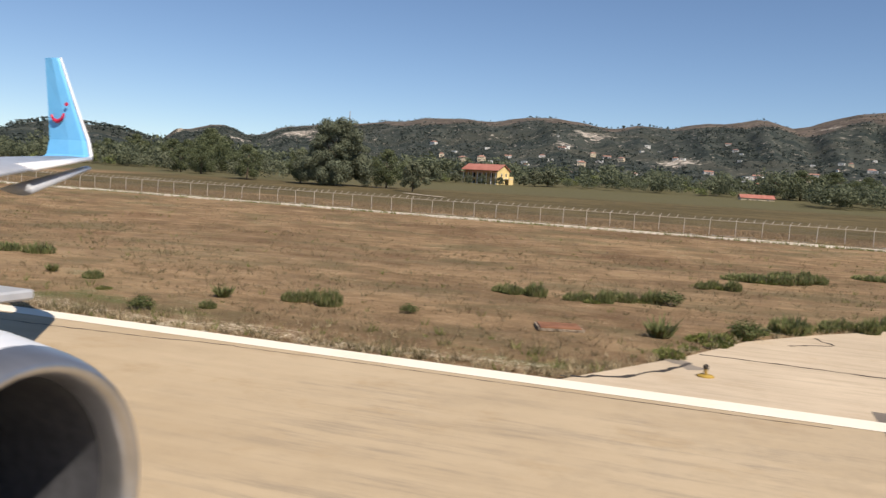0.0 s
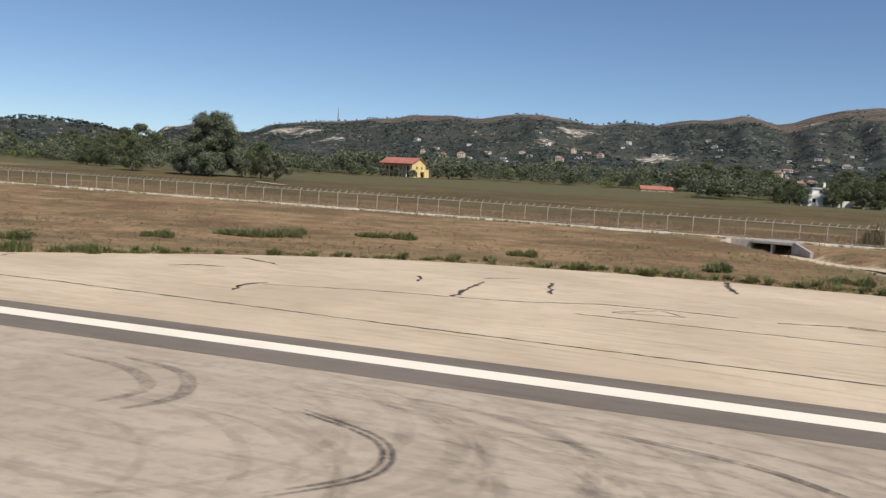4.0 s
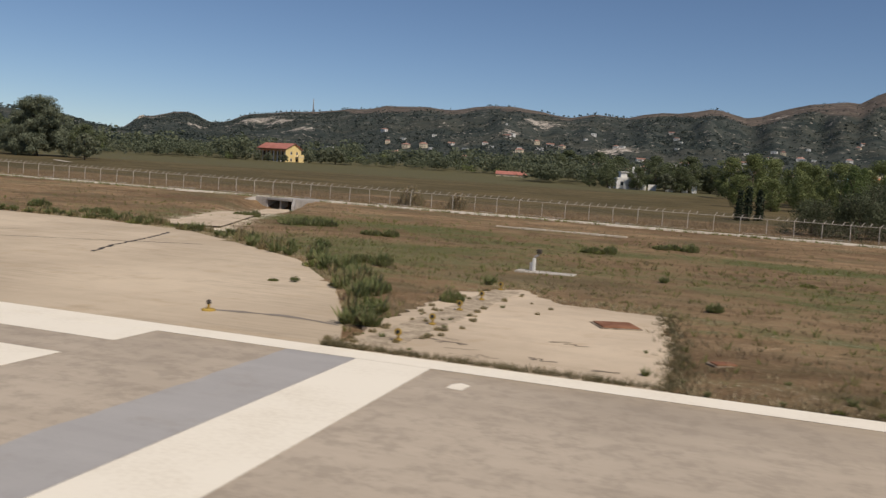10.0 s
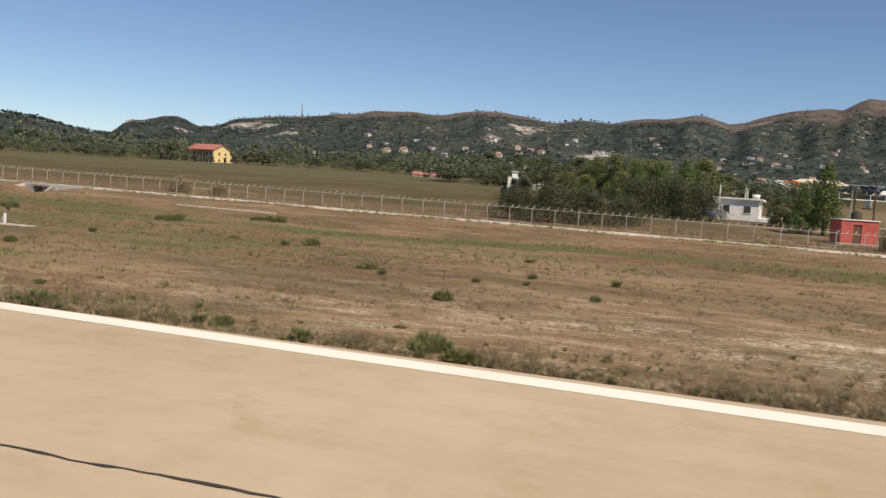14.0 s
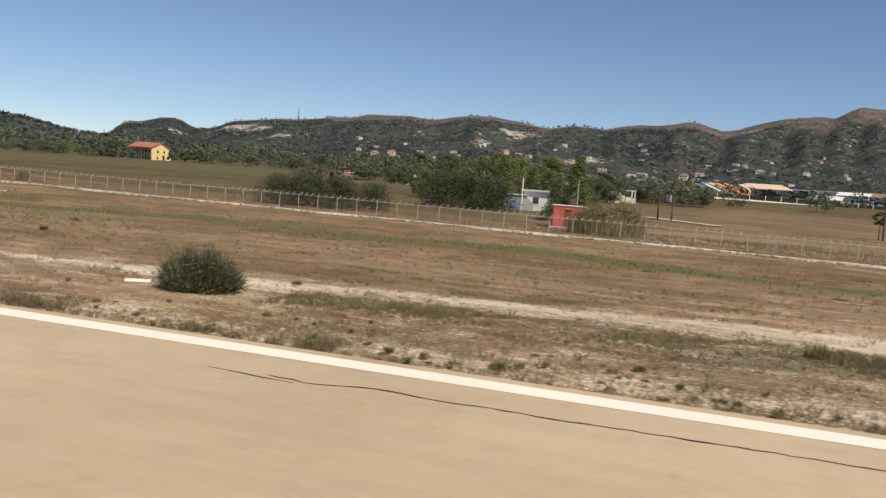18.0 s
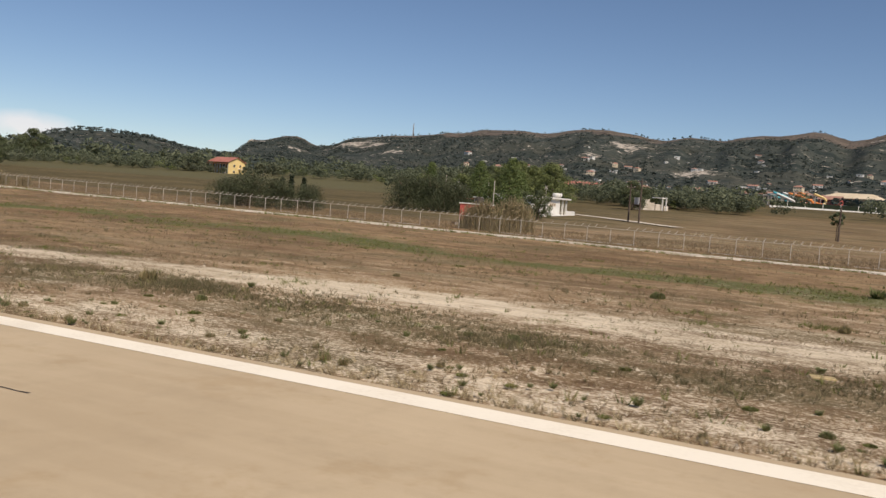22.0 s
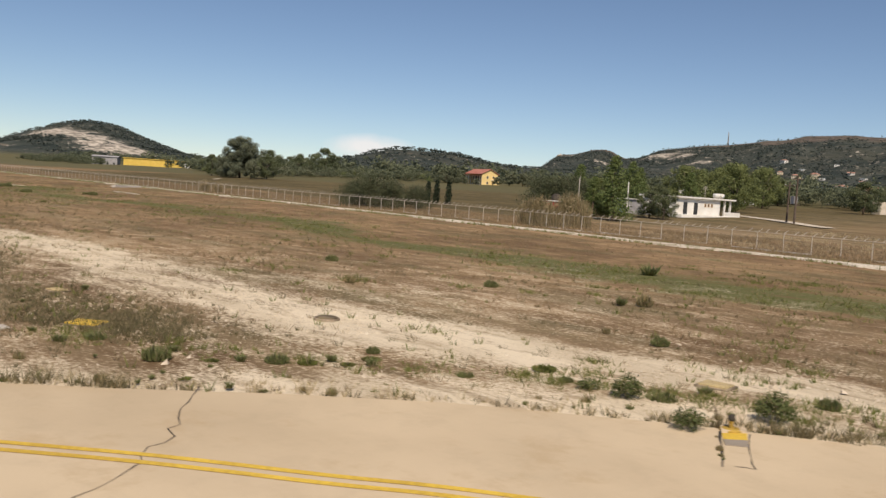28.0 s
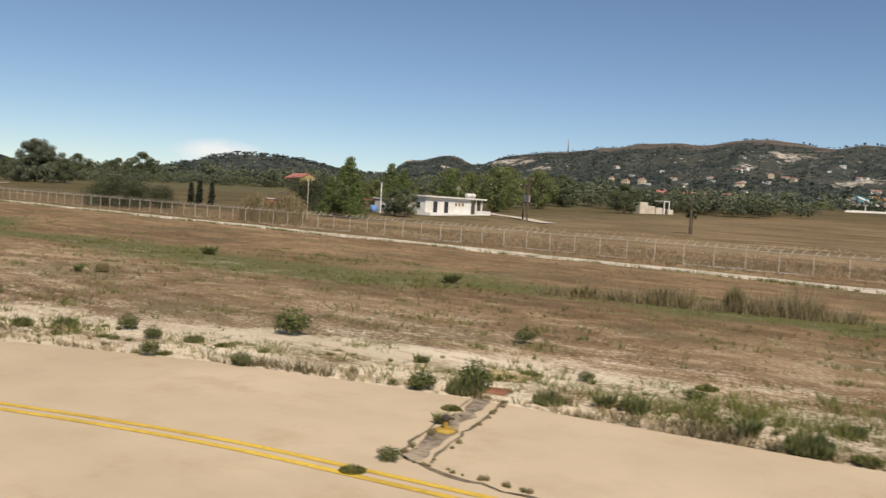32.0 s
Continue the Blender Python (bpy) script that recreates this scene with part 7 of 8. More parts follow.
def wing_section(chord, thick, n=9):
    """Upper then lower outline from nose to tail, x going aft."""
    up, lo = [], []
    for k in range(n):
        f = (k / (n - 1)) ** 1.8
        t = thick * 2.6 * (0.2969 * math.sqrt(f) - 0.126 * f - 0.3516 * f * f + 0.2843 * f ** 3 - 0.1015 * f ** 4) * 2
        up.append((f * chord, t * 0.60))
        lo.append((f * chord, -t * 0.40))
    return up + lo[::-1][1:-1]


def loft(stations, lo, hi):
    """A skin through wing sections: rows of nose x, y, z, chord, thickness; lo and hi: the part of the chord that is kept."""
    bm = bmesh.new()
    rings = []
    for x, y, z, chord, thick in stations:
        pts = wing_section(chord, thick)
        pts = [(min(max(a, lo * chord), hi * chord), b if lo * chord <= a <= hi * chord else b) for a, b in pts]
        rings.append([bm.verts.new((x - a, y, z + b)) for a, b in pts])
    for a, b in zip(rings, rings[1:]):
        for k in range(len(a)):
            j = (k + 1) % len(a)
            bm.faces.new((a[k], b[k], b[j], a[j]))
    bm.faces.new(rings[0][::-1])
    bm.faces.new(rings[-1])
    return bm


def put_airliner():
    ob = thing("airliner_wing", 0, 0, 0, "white airliner wing with a blue upturned winglet and a large engine", "aircraft")
    root, tip = (-6.6, 4.2, 3.92, 6.2, 0.62), (-15.55, 17.0, 4.62, 2.0, 0.22)
    mid = tuple(a * 0.45 + b * 0.55 for a, b in zip(root, tip))
    part("wing_panel", loft([root, mid, tip], 0.0, 1.0), WINGGREY, ob, "", True)
    slat = []
    for x, y, z, c, t in (mid, tip):
        slat.append((x + 0.10, y, z + 0.02, c * 0.22, t * 0.75))
    part("slat", loft(slat, 0.0, 1.0), WINGWHITE, ob, "white leading-edge slat", True)
    under = [(x - 0.05, y, z - 0.24 - 0.14 * (y < 15), c * 0.9, t * 1.3) for x, y, z, c, t in slat]
    part("slat_underside", loft(under, 0.0, 1.0), WINGGREY, ob, "grey lower skin of the slat", True)
    part("flap", boxed(-11.8, 4.3, 2.45, -9.6, 9.5, 2.6, 0.03), WINGGREY, ob)
    # winglet: a swept, slightly outward leaning fin
    bm = bmesh.new()
    rings = []
    for f in (0.0, 0.06, 0.2, 0.5, 0.8, 1.0):
        lean = 0.55 * f
        zz = 4.62 + 2.70 * max(0.0, f - 0.02)
        nose, chord = -15.58 - 1.80 * f ** 0.95, 1.52 - 1.02 * f ** 0.8
        y = 17.0 + 0.25 * min(1, f / 0.1) + lean
        row = []
        for a, th in ((0.0, 0.0), (0.12, 0.055), (0.45, 0.065), (1.0, 0.008), (0.45, -0.05), (0.12, -0.045)):
            row.append(bm.verts.new((nose - a * chord, y - th, zz)))
        rings.append(row)
    for a, b in zip(rings, rings[1:]):
        for k in range(6):
            bm.faces.new((a[k], a[(k + 1) % 6], b[(k + 1) % 6], b[k]))
    bm.faces.new(rings[-1])
    bm.faces.new(rings[0][::-1])
    fin = part("winglet", bm, SKYBLUE, ob, "light blue winglet")
    edge = tube(bmesh.new(), [(-15.56 - 1.80 * f ** 0.95, 17.0 + 0.25 * min(1, f / 0.1) + 0.55 * f, 4.62 + 2.70 * max(0.0, f - 0.02)) for f in (0.0, 0.06, 0.2, 0.5, 0.8, 1.0)], [0.05, 0.05, 0.045, 0.04, 0.035, 0.03], 6)
    part("leading_edge", edge, WINGWHITE, fin, "white leading edge")
    mark = bmesh.new()
    pts = []
    for k in range(15):
        a = radians(195 + k * 11.5)
        pts.append((-16.98 + 0.2 * math.cos(a), 17.36, 5.80 + 0.22 * math.sin(a)))
    tube(mark, pts, [0.03 + 0.02 * math.sin(math.pi * k / 14) for k in range(15)], 5)
    tube(mark, [(-16.72, 17.40, 6.02), (-16.72, 17.37, 6.02)], [0.05, 0.05], 8)
    part("painted_curve", mark, MARKRED, fin, "red curved mark")
    # engine
    cx, cy, cz = -5.0, 5.0, 1.62
    shift = Matrix.Translation((cx, cy, cz))
    cowl = part("engine_cowl", revolve([(-0.30, 1.345), (-0.8, 1.42), (-1.6, 1.47), (-2.6, 1.40), (-3.6, 1.18), (-4.4, 0.9)]), WINGWHITE, ob, "white engine cowl", True)
    cowl.matrix_basis = shift
    lip = revolve([(-0.30, 1.347), (-0.14, 1.31), (-0.04, 1.265), (0.0, 1.21), (-0.03, 1.16), (-0.14, 1.12), (-0.34, 1.10)])
    part("inlet_lip", lip, LIPMETAL, cowl, "brushed metal inlet lip", True)
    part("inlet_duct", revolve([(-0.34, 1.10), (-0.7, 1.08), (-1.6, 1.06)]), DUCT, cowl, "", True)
    fan = bmesh.new()
    for k in range(24):
        a = 2 * math.pi * k / 24
        u, w = Vector((0, math.cos(a), math.sin(a))), Vector((0, -math.sin(a), math.cos(a)))
        vs = [bm_v for bm_v in (fan.verts.new(Vector((-1.25, 0, 0)) + u * 0.3 - w * 0.04), fan.verts.new(Vector((-1.15, 0, 0)) + u * 0.3 + w * 0.05), fan.verts.new(Vector((-1.1, 0, 0)) + u * 1.0 + w * 0.14), fan.verts.new(Vector((-1.3, 0, 0)) + u * 1.0 - w * 0.12))]
        fan.faces.new(vs)
    bmesh.ops.translate(fan, verts=fan.verts, vec=(-0.35, 0, 0))
    part("fan", fan, SHADEDFAN, cowl)
    part("spinner", revolve([(-1.1, 0.02), (-1.2, 0.14), (-1.4, 0.25), (-1.65, 0.32)], 20, True), SHADEDFAN, cowl, "", True)
    # Added disc, nearly black, stands in for the shade deep in the duct.
    part("shade_disc", revolve([(-1.70, 1.09), (-1.71, 0.02)], 30), SHADEDFAN, cowl)
    part("pylon", boxed(-11.5, cy - 0.22, cz + 1.0, -8.9, cy + 0.22, cz + 1.7, 0.05), WINGWHITE, ob)
    # main gear carries the wing
    part("gear_leg", tube(bmesh.new(), [(-10.6, 4.4, 0.5), (-10.6, 4.4, 2.6)], [0.16, 0.2], 12), GALV, ob)
    for px in (-11.2, -10.0):
        for py in (4.05, 4.75):
            wheel = part("wheel", tube(bmesh.new(), [(px, py - 0.17, 0.52), (px, py - 0.13, 0.52), (px, py + 0.13, 0.52), (px, py + 0.17, 0.52)], [0.40, 0.51, 0.51, 0.40], 24), TYRE, ob)
            part("hub", tube(bmesh.new(), [(px, py - 0.18, 0.52), (px, py + 0.18, 0.52)], [0.22, 0.22], 14), GALV, wheel)
    part("bogie", boxed(-11.2, 4.3, 0.42, -10.0, 4.5, 0.62, 0.03), GALV, ob)


put_airliner()


# ---- shrubs and grass ----
SHRUBS_A = ((-34.8, 33.5, 3.1), (-27.5, 28.1, 0.7), (-24.7, 27.4, 0.7), (-22.2, 25.2, 0.6), (-18.1, 22.3, 0.9), (-17.9, 26.5, 0.9), (-16.8, 24.0, 0.5), (-14.8, 27.9, 1.9), (-11.0, 27.7, 0.7), (-9.4, 37.1, 2.0), (-6.2, 36.5, 1.7), (-4.5, 38.3, 2.1), (-3.0, 38.5, 1.5), (-2.4, 28.7, 1.3), (-1.2, 48.4, 1.9), (-0.9, 29.0, 1.5), (0.3, 30.7, 1.4), (0.9, 54.6, 3.3), (1.8, 33.4, 1.3), (1.8, 55.8, 3.5), (2.9, 59.1, 2.1), (3.5, 57.3, 2.3), (4.0, 36.0, 1.7), (9.5, 62.6, 4.1), (22.1, 57.0, 1.7), (31.3, 51.3, 1.5), (34.9, 58.0, 1.6), (42.4, 56.5, 2.3), (47.2, 53.0, 2.1), (50.0, 66.2, 1.9))
SHRUBS_B = ((50.5, 51.9, 1.4), (56.5, 62.7, 2.1), (57.0, 63.9, 2.7), (57.9, 61.6, 3.3), (58.6, 62.2, 3.1), (65.9, 58.8, 2.4), (67.8, 45.7, 1.2), (72.6, 37.7, 1.8), (72.9, 40.9, 2.2), (73.2, 30.6, 0.3), (74.0, 30.9, 0.4), (75.6, 33.8, 1.3), (77.6, 30.5, 1.2), (78.7, 27.5, 1.1), (79.5, 25.5, 0.8), (80.5, 23.6, 0.9), (80.8, 30.4, 0.8), (81.8, 60.3, 2.0), (86.6, 68.7, 2.7), (87.4, 44.8, 0.7), (90.0, 35.6, 0.6), (94.6, 50.0, 0.9), (99.4, 48.3, 0.7), (100.1, 20.7, 0.4), (100.5, 49.8, 1.0), (102.6, 24.5, 0.4), (104.3, 20.6, 0.3), (105.3, 20.7, 0.4), (106.1, 20.8, 0.8), (108.8, 39.8, 1.2))
SHRUBS_C = ((110.4, 38.0, 0.5), (111.7, 21.0, 0.6), (112.4, 21.1, 0.6), (114.4, 53.0, 0.8), (115.0, 38.5, 0.5), (115.2, 20.6, 0.7), (115.6, 31.7, 0.7), (116.7, 24.2, 0.4), (116.8, 42.6, 0.6), (117.2, 39.4, 0.5), (118.7, 21.3, 1.0), (119.7, 20.8, 1.1), (121.0, 35.8, 0.6), (121.0, 43.0, 0.7), (144.0, 28.8, 4.2), (144.5, 32.6, 0.5), (153.4, 21.2, 0.7), (154.4, 21.2, 0.6), (156.4, 21.1, 0.7), (159.7, 23.8, 0.7), (164.3, 21.0, 0.4), (164.7, 30.0, 1.2), (166.9, 21.4, 0.6), (168.4, 26.4, 0.7), (168.4, 32.2, 0.6), (169.6, 42.6, 0.6), (170.1, 27.3, 0.7), (172.2, 24.7, 0.8), (175.7, 22.9, 0.6), (182.1, 23.1, 0.5))
SHRUBS_D = ((182.3, 47.7, 0.9), (189.6, 24.2, 0.7), (190.8, 31.0, 0.5), (191.2, 42.5, 0.8), (191.3, 22.7, 0.5), (192.1, 22.6, 0.5), (192.7, 63.7, 2.0), (193.5, 22.0, 0.4), (194.2, 48.5, 0.8), (194.7, 22.3, 0.7), (200.7, 49.8, 0.9), (201.2, 50.8, 1.2), (202.9, 28.4, 0.8), (203.7, 29.4, 0.5), (204.0, 30.0, 0.5), (204.5, 26.5, 0.4), (204.5, 33.6, 0.4), (204.9, 31.3, 0.7), (204.9, 32.0, 0.5), (205.1, 42.9, 0.4), (207.3, 42.7, 0.7), (208.1, 36.3, 0.9), (210.1, 35.5, 0.8), (212.5, 65.5, 1.3), (214.0, 39.3, 0.4))
SHRUBS_E = ((222.0, 40.5, 0.3), (226.5, 51.2, 0.8), (228.8, 42.8, 0.4), (229.8, 43.4, 0.8), (230.6, 41.8, 0.3), (231.0, 47.1, 0.5), (231.2, 40.7, 0.3), (231.7, 44.0, 0.6), (232.1, 37.2, 0.3), (232.1, 38.1, 0.3), (232.7, 44.8, 0.7), (233.3, 45.1, 0.6), (233.6, 48.8, 0.6), (233.9, 47.2, 0.6), (235.9, 45.0, 0.7), (237.2, 44.6, 0.8), (238.2, 44.8, 0.6))
ALL_SHRUBS = SHRUBS_A + SHRUBS_B + SHRUBS_C + SHRUBS_D + SHRUBS_E


def shrub_mesh(kind, seed):
    rng2 = np.random.default_rng(seed)
    n = {"feathery": 6500, "leafy": 1300, "spiky": 420, "low": 420, "reedy": 520, "corn": 900}[kind]
    if kind == "leafy":
        blobs = [(0.0, 0.0, 0.42, 0.36, 0.36, 0.36)] + [(0.3 * math.cos(k * 1.26), 0.3 * math.sin(k * 1.26), 0.28 + 0.08 * (k % 2), 0.22, 0.22, 0.24) for k in range(5)]
        return quads_mesh("foliage", leaf_cloud(blobs, n, 0.034, seed), n, LEAF_BUSH)
    if kind == "feathery":
        blobs = [(0.36 * math.cos(k * 2.4) * math.sqrt(k / 22), 0.36 * math.sin(k * 2.4) * math.sqrt(k / 22), 0.40 - 0.012 * k + 0.08 * (k % 3), 0.15, 0.15, 0.26) for k in range(23)] + [(0.38 * math.cos(k * 0.7), 0.38 * math.sin(k * 0.7), 0.12, 0.15, 0.15, 0.16) for k in range(9)]
        leaves = np.asarray(leaf_cloud(blobs, n, 0.016, seed)).reshape(-1, 3)
        q = 2600
        a, r = rng2.random(q) * 6.283, np.sqrt(rng2.random(q))
        out = np.stack([np.cos(a), np.sin(a), np.zeros(q)], -1)
        foot, tip = out * (0.34 * r)[:, None], out * (0.52 * r)[:, None] + rng2.normal(0, 0.03, (q, 3))
        tip[:, 2] = (0.98 - 0.62 * r ** 2) * rng2.uniform(0.55, 1.04, q) * (0.86 + 0.2 * np.sin(3 * a + 1.0))
        c = rng2.random(q) * 6.283
        w = np.stack([np.cos(c), np.sin(c), np.zeros(q)], -1) * 0.006
        stems = np.stack([foot - w, foot + w, tip + w * 0.4, tip - w * 0.4], 1).reshape(-1, 3)
        return quads_mesh("foliage", np.concatenate([leaves, stems]), n + q, LEAF_FEATHER)
    a, r = rng2.random(n) * 6.283, np.sqrt(rng2.random(n))
    spread = {"spiky": 0.16, "low": 0.42, "reedy": 0.36, "corn": 0.5}[kind]
    base = np.stack([np.cos(a) * r * spread, np.sin(a) * r * spread, np.full(n, -0.02)], -1)
    lean = {"spiky": 0.75, "low": 0.5, "reedy": 0.22, "corn": 0.3}[kind]
    h = (0.25 + 0.75 * rng2.random(n) ** 1.6) * (1.1 - 0.6 * r) * {"spiky": 0.95, "low": 0.42, "reedy": 1.1, "corn": 1.0}[kind]
    b = a + rng2.normal(0, 0.7, n)
    tip = base + np.stack([np.cos(b) * lean * h * rng2.random(n), np.sin(b) * lean * h * rng2.random(n), h], -1)
    c = rng2.random(n) * 6.283
    w = np.stack([np.cos(c), np.sin(c), np.zeros(n)], -1) * {"reedy": 0.018, "corn": 0.022}.get(kind, 0.030)
    mid = (base + tip) / 2 + np.stack([np.cos(b), np.sin(b), np.full(n, 0.4)], -1) * 0.06
    v = np.stack([base - w * 0.6, base + w * 0.6, mid + w, tip, mid - w], 1).reshape(-1, 3)
    return quads_mesh("foliage", v, n, {"spiky": LEAF_SHRUB, "low": GRASS_GREEN, "reedy": STRAW, "corn": LEAF_SHRUB}[kind], 5)


SHRUB_KINDS = {k: [shrub_mesh(k, 40 + 7 * i + len(k)) for i in range(3)] for k in ("feathery", "leafy", "spiky", "low", "reedy", "corn")}
SHRUB_LABELS = {"feathery": "large feathery grey-green bush in the dry meadow", "leafy": "rounded dark green shrub in the dry grass", "spiky": "spiky green weed clump at the pavement verge", "low": "low green weed patch in the dry meadow", "reedy": "pale reedy grass clump beside the concrete", "corn": "tall grey-green weed patch in the dry meadow"}


LOOSE = {"spiky": [], "low": [], "reedy": [], "corn": []}


def put_shrub(kind, x, y, width, height, seed, loose=False):
    rng2 = random.Random(seed)
    z = 0.0 if paved(np.array(x), np.array(y), -0.2) else float(land(x, y)) - float(ditch(np.array(x), np.array(y)))
    if loose:
        LOOSE[kind].append((x, y, z, width, height, rng2.uniform(0, 6.283), rng2.randrange(3)))
        return
    ob = thing("shrub", x, y, z, SHRUB_LABELS[kind], "shrub", "weeds on the airfield", rng2.uniform(0, 360))
    ob.scale = (width, width, height)
    child("foliage", SHRUB_KINDS[kind][rng2.randrange(3)], ob)
    stem = tube(bmesh.new(), [(0, 0, -0.05), (0.02, 0.01, 0.2), (0.0, 0.03, 0.42)], [0.03, 0.022, 0.01], 5)
    if SHRUB_STEM:
        stem.free()
        child("stem", SHRUB_STEM[0], ob)
    else:
        SHRUB_STEM.append(part("stem", stem, BARK, ob).data)


SHRUB_STEM = []
for k, (x, y, w) in enumerate(ALL_SHRUBS):
    w = max(0.45, min(w, 4.4)) * (0.55 if 150 < x < 200 and y < 28.5 and w < 3.0 else 0.72 if 150 < x < 212 else 1.0)
    if w > 3.2 and x > 135:
        put_shrub("feathery", 143.2, 27.6, 3.35, 1.9, k)
    elif w > 1.6:
        for q in range(4):
            put_shrub(("corn", "corn", "low", "corn")[q] if x < 150 else ("spiky", "reedy", "low", "leafy")[q], x + (q - 1.5) * w * 0.27, y + 0.4 * math.sin(q * 2.3 + x), w * 0.45, 0.5 + 0.1 * q, k * 7 + q)
    else:
        put_shrub((("spiky", "reedy", "corn", "low") if 140 < x < 206 else ("leafy", "spiky", "corn", "low"))[k % 4], x, y, w * 1.05, min(0.85, w * 0.72), k)

# small dry weeds rooted in the joints of the taxiway
joint = random.Random(41)
for (ax, ay), (bx, by), count in (((230.4, 43.4), (232.1, 38.4), 12), ((231.0, 43.4), (232.7, 38.5), 12), ((232.4, 38.35), (237.0, 38.6), 24), ((213.55, 35.2), (214.6, 33.5), 6), ((214.0, 36.0), (214.6, 36.2), 5)):
    for k in range(count):
        f, w = joint.random(), joint.uniform(0.07, 0.18)
        put_shrub(joint.choice(("reedy", "spiky", "reedy")), ax + (bx - ax) * f + joint.uniform(-0.06, 0.06), ay + (by - ay) * f + joint.uniform(-0.06, 0.06), w, w * 0.7, 2500 + k, True)
# weeds that crowd along the rim of the turning pad
rim = random.Random(77)
px, py = zip(*PAD_EDGE)
for k in range(270):
    x = rim.uniform(-3, 80.5)
    y = float(pad_y(np.array(x))) + rim.uniform(0.2, 1.6 + 1.6 * (x > 58))
    s = rim.uniform(0.5, 0.95) + 0.25 * max(0.0, min(1.0, (x - 56) / 12))
    put_shrub(rim.choice(("spiky", "reedy", "spiky", "low") if x > 40 else ("spiky", "low", "low")), x, y, s * 1.1, s * 0.85, 900 + k, k % 6 > 0)
# small upright weeds along the runway and taxiway verge, and round the crumbling pad
for k in range(420):
    x = rim.uniform(88, 258)
    y = float(taxi_y(np.array(x))) + 0.15 + rim.expovariate(0.55)
    s = rim.uniform(0.12, 0.34) * (0.8 if x > 195 else 1.0)
    put_shrub(rim.choice(("spiky", "reedy", "low", "spiky")), x, y, s * 1.2, s, 1400 + k, True)
for k in range(64):
    x = rim.uniform(176, 256)
    y = float(taxi_y(np.array(x))) + float(np.interp(x, GREEN_X, GREEN_OFF)) + rim.uniform(-1.1, 1.0)
    s = rim.uniform(0.25, 0.55) * (0.5 if x < 197 else 0.85 if x < 228 else 1.1)
    put_shrub(rim.choice(("low", "corn", "low", "spiky")), x, y, s * 1.4, s * 0.8, 1700 + k, k % 2 > 0)
for k in range(64):
    x, y = rim.choice((rim.gauss(80.9, 0.15), rim.gauss(82.5, 0.18), rim.uniform(80.3, 84.5))), 21.0 + 14.5 * rim.random() ** 1.6
    s = rim.uniform(0.10, 0.26)
    put_shrub(rim.choice(("reedy", "reedy", "reedy", "spiky")), x, y, s * 1.2, s * 0.7, 1900 + k, True)
for x, y, w, h in ((213.9, 36.9, 0.95, 0.85), (213.2, 34.7, 0.75, 0.6), (211.1, 35.6, 0.8, 0.8), (218.0, 41.9, 0.75, 0.7), (219.8, 41.6, 0.6, 0.55), (221.9, 40.1, 0.6, 0.6), (221.3, 45.6, 1.3, 1.15), (224.3, 41.2, 0.6, 0.5), (229.8, 43.8, 0.95, 1.0), (228.9, 42.9, 0.75, 0.6), (198.9, 24.2, 1.0, 0.5)):
    put_shrub("leafy", x, y, w, h, int(x * 7))
for x, y, w, h in ((220.4, 66.4, 1.6, 0.9), (224.0, 67.8, 1.8, 1.1), (227.4, 68.8, 1.2, 1.7)):
    put_shrub("reedy", x, y, w, h, int(x * 10))


def loose_weeds(name, kind, label):
    """Small weeds of one kind, too many to tell apart, as one sheet."""
    corners, sizes = [], 5
    for x, y, z, w, h, turn, pick in LOOSE[kind]:
        me = SHRUB_KINDS[kind][pick]
        co = np.empty(len(me.vertices) * 3, np.float32)
        me.vertices.foreach_get("co", co)
        co = co.reshape(-1, sizes, 3)[::3].reshape(-1, 3)
        c, s = math.cos(turn), math.sin(turn)
        corners.append(np.stack([x + w * (co[:, 0] * c - co[:, 1] * s), y + w * (co[:, 0] * s + co[:, 1] * c), z + h * co[:, 2]], -1))
    v = np.concatenate(corners)
    ob = new(name, quads_mesh(name, v, len(v) // sizes, SHRUB_KINDS[kind][0].materials[0], sizes))
    return tagged(ob, label, "weeds", "", "stuff")


def blades(name, spots, per, width, material, label, seed, lean=0.5):
    """Grass tufts as one sheet: rows of x, y, height."""
    rng2 = np.random.default_rng(seed)
    s = np.repeat(np.asarray(spots, float), per, 0)
    n = len(s)
    a = rng2.random(n) * 6.283
    r = rng2.random(n) * 0.5 * s[:, 2] + 0.02
    z = land(s[:, 0], s[:, 1]) - ditch(s[:, 0], s[:, 1])
    base = np.stack([s[:, 0] + np.cos(a) * r, s[:, 1] + np.sin(a) * r, z - 0.04], -1)
    h = s[:, 2] * rng2.uniform(0.5, 1.15, n)
    b = a + rng2.normal(0, 0.8, n)
    tip = base + np.stack([np.cos(b) * lean * h, np.sin(b) * lean * h, h + 0.04], -1)
    c = rng2.random(n) * 6.283
    w = np.stack([np.cos(c), np.sin(c), np.zeros(n)], -1) * (width * (0.6 + 0.8 * rng2.random(n)))[:, None]
    v = np.stack([base - w, base + w, tip], 1).reshape(-1, 3)
    ob = new(name, quads_mesh(name, v, n, material, 3))
    return tagged(ob, label, "grass", "", "stuff")


for kind, label in (("spiky", "small spiky weeds along the concrete verge"), ("low", "low green weeds along the concrete verge"), ("reedy", "pale dry weed stalks on the crumbling pad"), ("corn", "upright grey-green weeds along the taxiway verge")):
    loose_weeds("verge_weeds", kind, label)
rng = np.random.default_rng(99)


